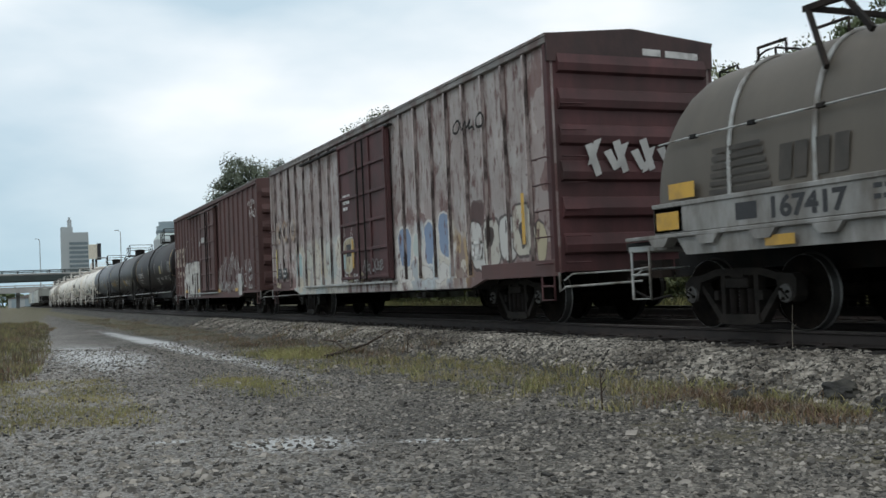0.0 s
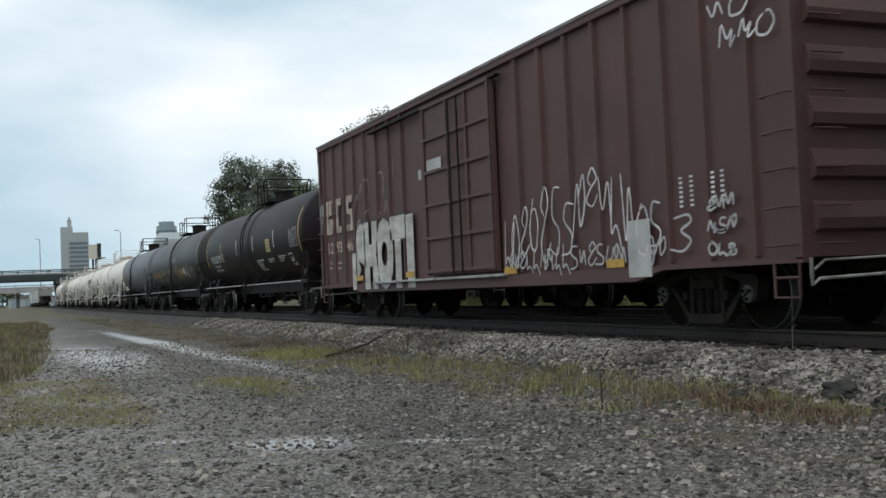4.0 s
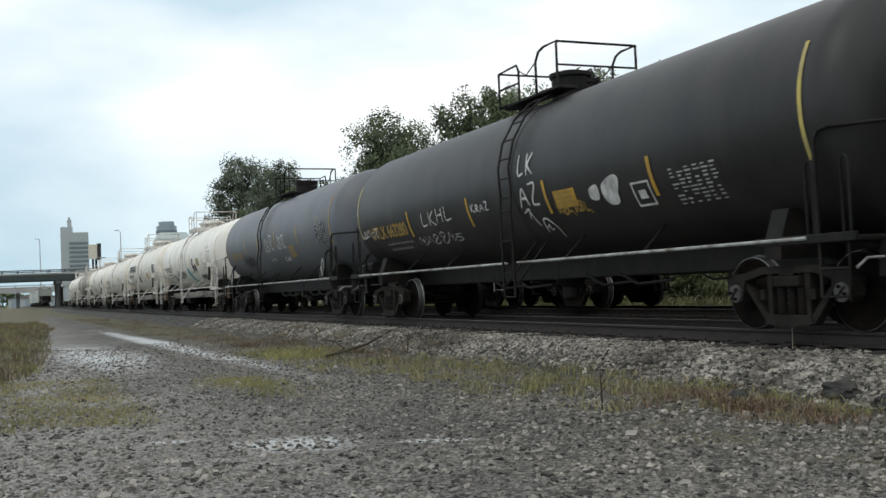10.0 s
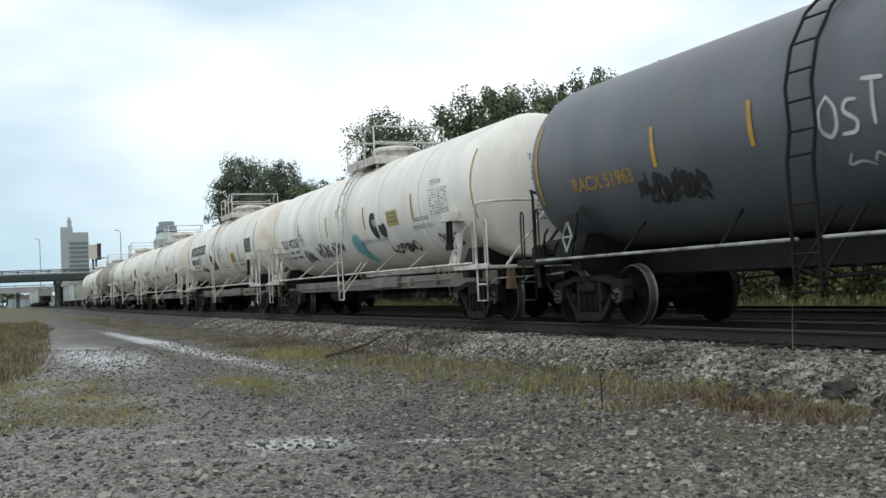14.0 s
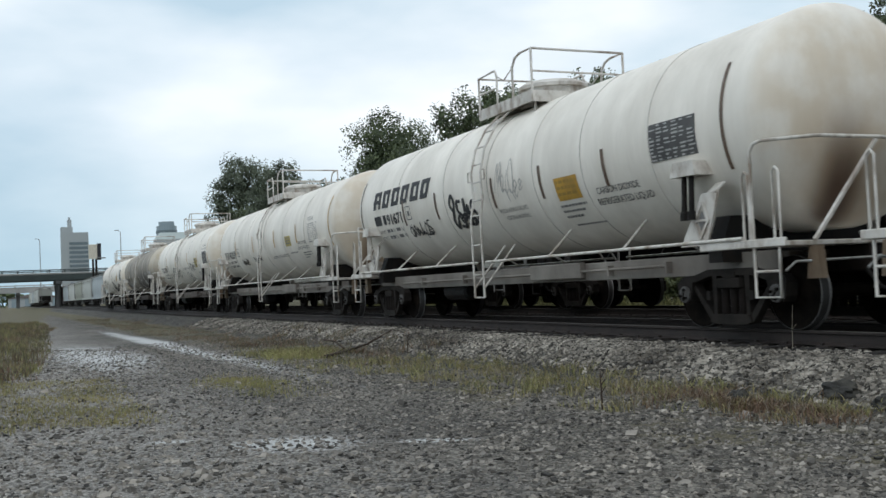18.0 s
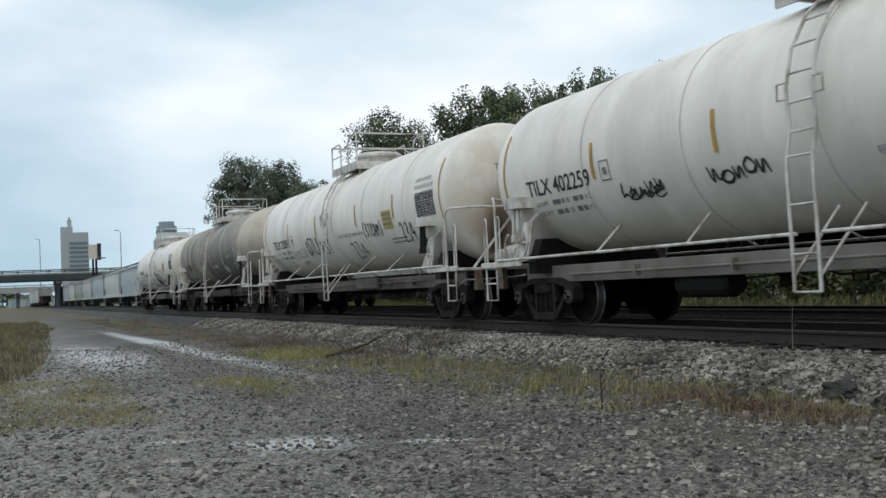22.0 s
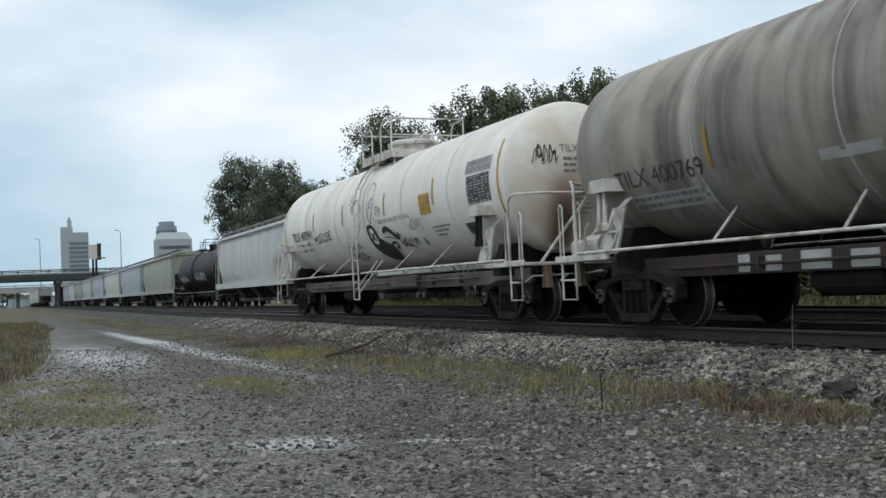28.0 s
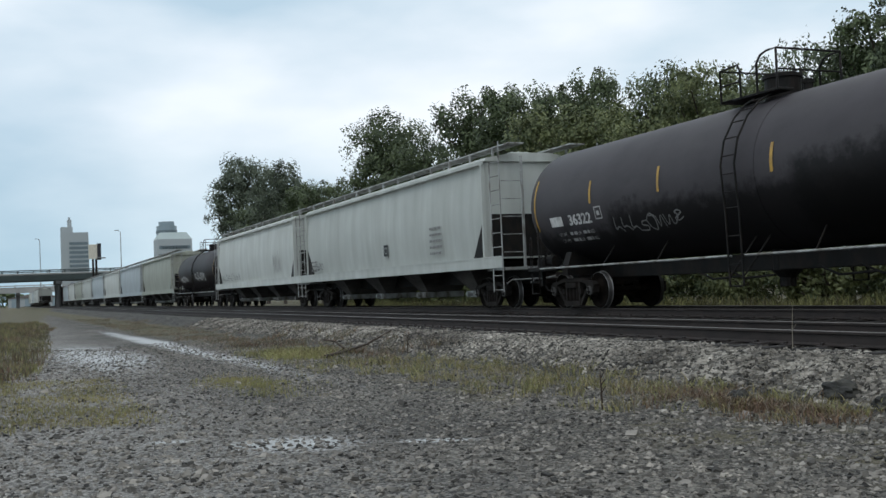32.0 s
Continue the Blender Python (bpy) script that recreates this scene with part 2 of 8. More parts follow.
WHITE = material("dusty_white_paint", (0.83, 0.79, 0.715), 0.5, 0, 0.08, 0.8, (0.60, 0.56, 0.49), 0.42, (1.3, 1.3, 0.22), 0.2, 0.04)
WHITEB = material("chalky_white_paint", (0.84, 0.805, 0.74), 0.5, 0, 0.07, 0.8, (0.63, 0.595, 0.53), 0.38, (1.5, 1.5, 0.22), 0.2, 0.04)
WHITEL = material("dusty_white_paint_with_leak", (0.83, 0.79, 0.715), 0.5, 0, 0.08, 0.8, (0.60, 0.56, 0.49), 0.42, (1.3, 1.3, 0.22), 0.2, 0.04, leak=((0.17, 0.115, 0.075), 7.72, 1.9))
WHITEK = material("dusty_white_paint_with_dark_leak", (0.83, 0.79, 0.715), 0.5, 0, 0.08, 0.8, (0.60, 0.56, 0.49), 0.42, (1.3, 1.3, 0.22), 0.2, 0.04, leak=((0.09, 0.052, 0.035), 7.25, 1.9))
WHITEM = material("chalky_white_paint_with_leak", (0.84, 0.80, 0.725), 0.5, 0, 0.07, 0.8, (0.63, 0.595, 0.52), 0.40, (1.5, 1.5, 0.22), 0.2, 0.04, leak=((0.07, 0.038, 0.024), 7.85, 2.0))
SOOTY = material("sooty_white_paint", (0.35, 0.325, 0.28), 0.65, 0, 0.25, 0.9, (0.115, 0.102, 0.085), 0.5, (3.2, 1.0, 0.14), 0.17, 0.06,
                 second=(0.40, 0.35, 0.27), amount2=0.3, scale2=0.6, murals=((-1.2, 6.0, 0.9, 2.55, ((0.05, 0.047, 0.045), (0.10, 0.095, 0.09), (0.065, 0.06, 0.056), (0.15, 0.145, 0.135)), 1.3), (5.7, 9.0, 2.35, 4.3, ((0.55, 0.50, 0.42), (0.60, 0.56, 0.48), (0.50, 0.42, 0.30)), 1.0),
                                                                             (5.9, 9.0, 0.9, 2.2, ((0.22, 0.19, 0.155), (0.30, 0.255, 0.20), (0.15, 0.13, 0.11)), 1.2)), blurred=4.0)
FITW = material("white_fitting_paint", (0.60, 0.575, 0.53), 0.55, 0, 0.15, 3, (0.22, 0.16, 0.11), 0.33, (4, 4, 2), 0.12, 0.1)
FITD = material("dark_fitting_paint", (0.009, 0.0086, 0.0082), 0.65, 0.0, 0.3, 3, (0.02, 0.015, 0.012), 0.4, (4, 4, 2), spec=0.2)
FITG = material("grey_fitting_paint", (0.35, 0.36, 0.35), 0.6, 0, 0.2, 3, (0.12, 0.1, 0.08), 0.4, (4, 4, 2))
SILLD = material("rusty_dark_sill", (0.024, 0.018, 0.016), 0.8, 0, 0.3, 2, (0.055, 0.036, 0.028), 0.4, (2, 2, 2), 0.2)
SILLG = material("dull_grey_sill", (0.09, 0.082, 0.073), 0.78, 0, 0.3, 1.5, (0.025, 0.02, 0.018), 0.45, (0.9, 0.9, 2), 0.15)
SILLT = material("tan_grey_sill", (0.13, 0.113, 0.095), 0.75, 0, 0.25, 1.5, (0.045, 0.032, 0.027), 0.42, (0.9, 0.9, 2), 0.15)
SILLW = material("grimy_white_sill", (0.22, 0.205, 0.18), 0.75, 0, 0.2, 2, (0.12, 0.10, 0.085), 0.42, (1.4, 1.4, 1), 0.2)
RUSTSTAIN = material("brown_leak_stain", (0.10, 0.062, 0.035), 0.75, 0, 0.3, 3, (0.30, 0.24, 0.17), 0.4, (3, 3, 0.8), 0.2)
BROWN = material("oxide_red_boxcar_paint", (0.088, 0.038, 0.034), 0.68, 0, 0.25, 0.9, (0.075, 0.042, 0.038), 0.5, (2.5, 2.5, 0.25), 0.2, 0.1)
RUSTS = ((0.30, 0.25, 0.235), (0.13, 0.07, 0.065), (0.40, 0.35, 0.33), (0.17, 0.10, 0.092), (0.30, 0.24, 0.225))
MURALS = ((-9.3, -6.6, 1.2, 2.3, ((0.40, 0.35, 0.33), (0.24, 0.16, 0.15), (0.46, 0.41, 0.39), (0.34, 0.28, 0.26)), 2.6), (-9.3, -6.6, 0.3, 1.15, ((0.12, 0.06, 0.056), (0.20, 0.12, 0.11), (0.10, 0.05, 0.047)), 2.4),
          (-6.55, -1.6, 0.5, 2.05, ((0.52, 0.50, 0.44), (0.36, 0.35, 0.32), (0.55, 0.535, 0.49), (0.42, 0.46, 0.44), (0.53, 0.51, 0.45), (0.50, 0.46, 0.36), (0.50, 0.48, 0.44)), 2.6),
          (1.9, 5.2, 1.95, 2.45, RUSTS, 3.2), (1.95, 5.15, 0.7, 2.0, ((0.58, 0.57, 0.54), (0.36, 0.40, 0.42), (0.60, 0.58, 0.53), (0.45, 0.50, 0.52), (0.54, 0.51, 0.44)), 1.9),
          (5.15, 5.95, 0.75, 1.75, ((0.44, 0.38, 0.27), (0.22, 0.16, 0.13), (0.50, 0.46, 0.39), (0.36, 0.25, 0.12)), 2.6), (5.9, 9.3, 0.3, 1.08, ((0.12, 0.06, 0.056), (0.22, 0.14, 0.13), (0.10, 0.05, 0.047), (0.13, 0.07, 0.064)), 2.0),
          (8.45, 9.4, 1.0, 4.6, RUSTS, 2.2))
BLUEF, WHITEF, DARKF, BROWNF = (0.11, 0.19, 0.33), (0.58, 0.57, 0.54), (0.045, 0.036, 0.034), (0.075, 0.042, 0.038)
SHAPES = [(2.5, 1.62, 0.33, 0.42, BLUEF, WHITEF), (3.2, 1.6, 0.22, 0.3, (0.40, 0.47, 0.45), WHITEF), (3.92, 1.62, 0.36, 0.42, BLUEF, WHITEF), (4.72, 1.72, 0.34, 0.42, BLUEF, WHITEF),
          (2.5, 1.0, 0.34, 0.16, WHITEF, (0.30, 0.27, 0.25)), (3.7, 0.98, 0.36, 0.16, WHITEF, (0.30, 0.27, 0.25)), (4.65, 1.0, 0.34, 0.16, WHITEF, (0.30, 0.27, 0.25)),
          (6.22, 2.0, 0.3, 0.22, BROWNF, BROWNF), (6.18, 1.42, 0.30, 0.44, WHITEF, DARKF), (6.78, 1.45, 0.36, 0.40, (0.52, 0.50, 0.44), DARKF), (6.72, 1.55, 0.12, 0.16, DARKF, DARKF), (7.42, 1.46, 0.36, 0.42, WHITEF, DARKF), (7.45, 1.7, 0.09, 0.14, DARKF, DARKF),
          (8.06, 1.6, 0.38, 0.46, (0.53, 0.50, 0.42), DARKF), (8.05, 1.5, 0.1, 0.2, DARKF, DARKF), (8.62, 1.36, 0.18, 0.34, (0.48, 0.42, 0.28), DARKF),
          (-6.05, 1.55, 0.26, 0.34, (0.27, 0.42, 0.43), WHITEF), (-5.25, 1.6, 0.42, 0.28, (0.50, 0.50, 0.43), (0.21, 0.18, 0.165)), (-4.4, 1.45, 0.34, 0.38, (0.55, 0.52, 0.45), (0.30, 0.26, 0.22)),
          (-3.85, 1.5, 0.12, 0.42, (0.40, 0.28, 0.10), WHITEF), (-3.05, 1.62, 0.38, 0.40, (0.50, 0.52, 0.47), (0.26, 0.25, 0.235)), (-2.25, 1.7, 0.26, 0.44, (0.50, 0.46, 0.36), WHITEF)]
PEEL = material("peeling_white_over_oxide", (0.345, 0.318, 0.302), 0.72, 0, 0.18, 1.4, (0.12, 0.06, 0.055), 0.345, (7, 7, 1.9), 0.06, 0.15,
                second=(0.26, 0.215, 0.20), amount2=0.40, scale2=1.1, murals=MURALS, shapes=SHAPES, streaks=((0.105, 0.058, 0.052), 0.83, 2.86, 2.55), flakes=(0.11, 0.055, 0.05))
# shadow line beside each post put into the colour, with rust and paint flakes
EDGESHADE = material("shaded_rusty_post_edge", (0.028, 0.018, 0.016), 0.8, 0, 0.3, 3, (0.30, 0.25, 0.235), 0.44, (6, 6, 1.8), 0.1)
PEELR = material("rusty_post_with_paint_flakes", (0.38, 0.335, 0.318), 0.72, 0, 0.25, 2.4, (0.10, 0.052, 0.048), 0.37, (7, 7, 1.6), 0.08, 0.2, murals=MURALS, shapes=SHAPES, flakes=(0.09, 0.046, 0.042))
FASCIA = material("sooty_oxide_paint", (0.035, 0.021, 0.020), 0.7, 0, 0.3, 1.2, (0.06, 0.03, 0.028), 0.4, (2, 2, 1))
OXIDE = material("dark_oxide_door_paint", (0.076, 0.027, 0.028), 0.7, 0, 0.25, 1.2, (0.038, 0.018, 0.017), 0.42, (2, 2, 0.8), 0.15, 0.1)
ROOFM = material("dull_grey_roof_sheet", (0.19, 0.18, 0.17), 0.6, 0.1, 0.25, 1.5, (0.09, 0.055, 0.045), 0.45, (2, 2, 2))
COILM = material("taupe_hood_paint", (0.108, 0.092, 0.073), 0.62, 0, 0.14, 0.8, (0.08, 0.07, 0.057), 0.5, (2, 2, 0.3), 0.2, 0.06)
SILLP = material("pale_grey_sill_paint", (0.25, 0.247, 0.234), 0.65, 0, 0.2, 2, (0.11, 0.095, 0.08), 0.42, (3, 3, 1), 0.15)
HOPPER = material("pale_grey_hopper_paint", (0.50, 0.52, 0.485), 0.6, 0, 0.1, 0.7, (0.38, 0.39, 0.355), 0.45, (1.6, 1.6, 0.2), 0.2, 0.05)
HOPPERG = material("olive_grey_hopper_paint", (0.36, 0.38, 0.32), 0.6, 0, 0.12, 0.7, (0.27, 0.27, 0.22), 0.45, (1.6, 1.6, 0.2), 0.2, 0.05)
HOPPERC = material("bluish_grey_hopper_paint", (0.43, 0.48, 0.50), 0.6, 0, 0.1, 0.7, (0.33, 0.36, 0.37), 0.45, (1.6, 1.6, 0.2), 0.2, 0.05)
HOPPERB = material("bright_grey_hopper_paint", (0.57, 0.585, 0.55), 0.6, 0, 0.1, 0.7, (0.44, 0.45, 0.41), 0.42, (1.6, 1.6, 0.2), 0.2, 0.05)
YELLOW = material("yellow_reflective_sheet", (0.50, 0.29, 0.035), 0.5, 0, 0.15, 3, (0.30, 0.18, 0.05), 0.35, (4, 4, 3))
YELLOWP = material("faded_yellow_sheet", (0.50, 0.40, 0.09), 0.55, 0, 0.15, 3, (0.33, 0.27, 0.12), 0.4, (4, 4, 3))
CREAM = material("faded_white_sheet", (0.58, 0.54, 0.45), 0.55, 0, 0.15, 3)
AMBERD = material("dark_amber_sheet", (0.115, 0.075, 0.05), 0.55, 0, 0.2, 3)
PAINTW = material("white_stencil_paint", (0.58, 0.57, 0.55), 0.7, 0, 0.2, 3, (0.25, 0.24, 0.23), 0.3, (5, 5, 3))
PAINTT = material("tan_stencil_paint", (0.40, 0.34, 0.27), 0.7, 0, 0.2, 3, (0.16, 0.09, 0.07), 0.35, (5, 5, 3))
PAINTK = material("black_stencil_paint", (0.022, 0.022, 0.024), 0.6, 0, 0.3, 3)
PAINTO = material("ochre_stencil_paint", (0.33, 0.21, 0.05), 0.65, 0, 0.2, 3)
GRIME = material("faded_grey_stencil", (0.19, 0.185, 0.18), 0.7, 0, 0.25, 3)
PALEG = material("pale_grey_stencil", (0.40, 0.395, 0.38), 0.7, 0, 0.2, 3)
SPRAYB = material("blue_spray_paint", (0.17, 0.24, 0.36), 0.65, 0, 0.3, 2, (0.36, 0.40, 0.45), 0.4, (3, 3, 2))
SPRAYC = material("cyan_spray_paint", (0.16, 0.42, 0.43), 0.65, 0, 0.25, 3)
SPRAYW = material("chalky_white_spray_paint", (0.50, 0.485, 0.45), 0.7, 0, 0.2, 3, (0.30, 0.27, 0.24), 0.42, (1.2, 1.2, 5), 0.15)
RAILM = material("rusty_rail", (0.02, 0.0145, 0.0125), 0.8, 0.0, 0.25, 5, (0.034, 0.024, 0.02), 0.4, (3, 3, 8))
RAILTOP = material("dull_rail_head", (0.15, 0.135, 0.125), 0.5, 0.6, 0.2, 4)
TIEM = material("creosoted_tie_wood", (0.014, 0.0115, 0.01), 0.9, 0, 0.3, 4, (0.03, 0.025, 0.021), 0.4, (2, 8, 8))
STONE = material("pale_ballast_stone", (0.215, 0.198, 0.17), 0.85, 0, 0.3, 6, (0.062, 0.054, 0.044), 0.46, (0.9, 0.9, 0.9), 0.14, 0.3, island=True)
PEBBLE = material("grey_gravel_stone", (0.15, 0.137, 0.118), 0.8, 0, 0.35, 6, (0.08, 0.074, 0.067), 0.35, (1, 1, 1), 0.15, 0.2, island=True)


def foliage(name, a, b):
    m = bpy.data.materials.new(name)
    m.use_nodes = True
    n, l = m.node_tree.nodes, m.node_tree.links
    bs = n["Principled BSDF"]
    bs.inputs["Roughness"].default_value = 0.65
    geo = n.new("ShaderNodeNewGeometry")
    nz = n.new("ShaderNodeTexNoise")
    nz.inputs["Scale"].default_value, nz.inputs["Detail"].default_value = 0.45, 4
    l.new(geo.outputs["Position"], nz.inputs["Vector"])
    add = n.new("ShaderNodeMath")
    add.operation = "MULTIPLY_ADD"
    add.inputs[1].default_value = 0.55
    l.new(geo.outputs["Random Per Island"], add.inputs[0])
    l.new(nz.outputs["Fac"], add.inputs[2])
    mr = n.new("ShaderNodeMapRange")
    mr.inputs["From Min"].default_value, mr.inputs["From Max"].default_value = 0.45, 1.05
    l.new(add.outputs["Value"], mr.inputs["Value"])
    mx = n.new("ShaderNodeMix")
    mx.data_type = "RGBA"
    mx.inputs["A"].default_value, mx.inputs["B"].default_value = lin(a), lin(b)
    l.new(mr.outputs["Result"], mx.inputs["Factor"])
    l.new(mx.outputs["Result"], bs.inputs["Base Color"])
    return m


LEAF = foliage("mid_green_leaves", (0.03, 0.046, 0.02), (0.11, 0.14, 0.058))
# distance haze is put into this leaf green: greyer and lighter
LEAFH = foliage("hazed_green_leaves", (0.045, 0.06, 0.042), (0.125, 0.15, 0.095))
LEAFB = foliage("olive_leaves", (0.055, 0.072, 0.027), (0.175, 0.195, 0.075))
DULLW = foliage("grey_brown_dead_blades", (0.10, 0.085, 0.06), (0.26, 0.22, 0.16))
WEED = foliage("dry_weed_blades", (0.12, 0.105, 0.04), (0.33, 0.28, 0.12))
WEEDR = foliage("russet_weed_blades", (0.085, 0.048, 0.032), (0.23, 0.15, 0.09))
GRASS = foliage("olive_grass_blades", (0.05, 0.046, 0.022), (0.145, 0.125, 0.06))
GRASSG = foliage("fresh_grass_blades", (0.12, 0.125, 0.042), (0.31, 0.295, 0.115))
BARK = material("grey_brown_bark", (0.075, 0.06, 0.048), 0.9, 0, 0.3, 6, bump=0.4)

# ---- mesh building ----


class Shape:
    """Collects vertices and faces; each face keeps the number of its material."""

    def __init__(self):
        self.v, self.f, self.m, self.smooth = [], [], [], []

    def add(self, verts, faces, mat=0, smooth=False):
        o = len(self.v)
        self.v.extend(tuple(p) for p in verts)
        for f in faces:
            self.f.append(tuple(i + o for i in f))
            self.m.append(mat)
            self.smooth.append(smooth)
        return self

    def box(self, x0, x1, y0, y1, z0, z1, mat=0, bev=0.0):
        if bev <= 0:
            p = [(x, y, z) for x in (x0, x1) for y in (y0, y1) for z in (z0, z1)]
            return self.add(p, [(0, 1, 3, 2), (4, 6, 7, 5), (0, 4, 5, 1), (2, 3, 7, 6), (0, 2, 6, 4), (1, 5, 7, 3)], mat)
        bm = bmesh.new()
        bmesh.ops.create_cube(bm, size=1)
        for p in bm.verts:
            p.co = ((x0 + x1) / 2 + p.co.x * (x1 - x0), (y0 + y1) / 2 + p.co.y * (y1 - y0), (z0 + z1) / 2 + p.co.z * (z1 - z0))
        bmesh.ops.bevel(bm, geom=bm.edges[:], offset=bev, segments=1, affect="EDGES")
        bm.verts.index_update()
        self.add([p.co for p in bm.verts], [[p.index for p in f.verts] for f in bm.faces], mat)
        bm.free()
        return self

    def bar(self, a, b, w, h, up=(0, 0, 1), mat=0):
        """A beam of w by h from a to b."""
        a, b = Vector(a), Vector(b)
        d = (b - a).normalized()
        s = d.cross(Vector(up))
        if s.length < 1e-4:
            s = d.cross(Vector((0, 1, 0)))
        s.normalize()
        u = s.cross(d)
        p = [c + s * (i * w / 2) + u * (j * h / 2) for c in (a, b) for i, j in ((-1, -1), (1, -1), (1, 1), (-1, 1))]
        return self.add(p, [(0, 3, 2, 1), (4, 5, 6, 7), (0, 1, 5, 4), (1, 2, 6, 5), (2, 3, 7, 6), (3, 0, 4, 7)], mat)

    def tube(self, pts, r, n=8, mat=0, taper=None):
        """A round rod along a line of points."""
        pts = [Vector(p) for p in pts]
        rings, ref = [], None
        for i, p in enumerate(pts):
            d = (pts[min(i + 1, len(pts) - 1)] - pts[max(i - 1, 0)]).normalized()
            if ref is None:
                ref = d.orthogonal().normalized()
            s = (ref - d * ref.dot(d)).normalized()
            ref = s
            u = d.cross(s)
            rr = r if taper is None else r + (taper - r) * i / (len(pts) - 1)
            rings.append([p + (s * math.cos(2 * math.pi * k / n) + u * math.sin(2 * math.pi * k / n)) * rr for k in range(n)])
        v = [q for ring in rings for q in ring]
        f = [(i * n + k, i * n + (k + 1) % n, (i + 1) * n + (k + 1) % n, (i + 1) * n + k) for i in range(len(pts) - 1) for k in range(n)]
        self.add(v, f, mat, True)
        o = len(v)
        return self.add(rings[0] + rings[-1], [tuple(range(n - 1, -1, -1)), tuple(range(n, 2 * n))], mat)

    def lathe(self, prof, n=32, axis="x", centre=(0, 0, 0), mat=0, smooth=True, mats=None):
        """Turns a profile of (along, radius) about an axis."""
        v = []
        for a, r in prof:
            for k in range(n):
                t = 2 * math.pi * k / n
                c, s = r * math.cos(t), r * math.sin(t)
                p = {"x": (a, c, s), "y": (s, a, c), "z": (c, s, a)}[axis]
                v.append((p[0] + centre[0], p[1] + centre[1], p[2] + centre[2]))
        for i in range(len(prof) - 1):
            f = [(i * n + k, i * n + (k + 1) % n, (i + 1) * n + (k + 1) % n, (i + 1) * n + k) for k in range(n)]
            if i == 0:
                o = len(self.v)
                self.v.extend(v)
            for q in f:
                self.f.append(tuple(j + o for j in q))
                self.m.append(mats[i] if mats else mat)
                self.smooth.append(smooth)
        return self

    def prism(self, outline, y0, y1, plane="xz", mat=0):
        """An outline pulled out across its plane."""
        n = len(outline)

        def place(p, w):
            return {"xz": (p[0], w, p[1]), "yz": (w, p[0], p[1]), "xy": (p[0], p[1], w)}[plane]
        v = [place(p, w) for w in (y0, y1) for p in outline]
        f = [tuple(range(n - 1, -1, -1)), tuple(range(n, 2 * n))] + [(i, (i + 1) % n, n + (i + 1) % n, n + i) for i in range(n)]
        return self.add(v, f, mat)

    def mesh(self, name):
        me = bpy.data.meshes.new(name)
        me.from_pydata(self.v, [], self.f)
        me.polygons.foreach_set("material_index", self.m)
        me.polygons.foreach_set("use_smooth", self.smooth)
        bm = bmesh.new()
        bm.from_mesh(me)
        bmesh.ops.recalc_face_normals(bm, faces=bm.faces)
        bm.to_mesh(me)
        bm.free()
        return me


def part(name, shape, mats, parent=None, label=""):
    """One mesh object under a thing or a part; a Shape or a finished mesh."""
    me = shape.mesh(name) if isinstance(shape, Shape) else shape
    if not len(me.materials):
        for m in (mats if isinstance(mats, (list, tuple)) else [mats]):
            me.materials.append(m)
    ob = new(name, me)
    if parent:
        ob.parent = parent
    return tagged(ob, label)


def raw_mesh(name, v, f, mat):
    me = bpy.data.meshes.new(name)
    me.from_pydata(v, [], f)
    me.materials.append(mat)
    return me


# ---- paint on curved or flat sides ----


def on_tank(r, zc):
    def place(u, z, lift):
        q = max(-0.999, min(0.999, (z - zc) / r))
        a = math.asin(q)
        return (u, -(r + lift) * math.cos(a), zc + (r + lift) * math.sin(a))
    return place


def on_flat(y):
    def place(u, z, lift):
        return (u, y - lift, z)
    return place


def letters(place, text, x, z, size, width=1.0, bold=0.0, shear=0.0, lift=0.006, slope=0.0, x1=None):
    """A word in the built-in font, laid on a side; x is its left end and z its foot."""
    cu = bpy.data.curves.new("word", "FONT")
    cu.body, cu.size, cu.offset, cu.shear, cu.resolution_u = text, size, bold, shear, 3
    ob = bpy.data.objects.new("word", cu)
    me = ob.to_mesh()
    bm = bmesh.new()
    bm.from_mesh(me)
    ob.to_mesh_clear()
    bpy.data.objects.remove(ob)
    bpy.data.curves.remove(cu)
    if x1 is not None:
        lo, hi = min(v.co.x for v in bm.verts), max(v.co.x for v in bm.verts)
        width = (x1 - x) / (hi - lo)
        bmesh.ops.translate(bm, verts=bm.verts[:], vec=(-lo, 0, 0))
    for k in range(1, 6):
        bmesh.ops.bisect_plane(bm, geom=bm.verts[:] + bm.edges[:] + bm.faces[:], plane_co=(0, size * 0.15 * k, 0), plane_no=(0, 1, 0))
    for v in bm.verts:
        v.co = place(x + v.co.x * width, z + v.co.y + v.co.x * slope, lift)
    me = bpy.data.meshes.new("word")
    bm.to_mesh(me)
    bm.free()
    return me


def patch(sh, place, x0, x1, z0, z1, lift=0.005, mat=0, nz=4, lean=0.0):
    """A thin sheet on a side."""
    v, f = [], []
    for k in range(nz + 1):
        z = z0 + (z1 - z0) * k / nz
        for x in (x0, x1):
            v.append(place(x + lean * (z - z0), z, lift))
    for k in range(nz):
        f.append((2 * k, 2 * k + 1, 2 * k + 3, 2 * k + 2))
    return sh.add(v, f, mat)


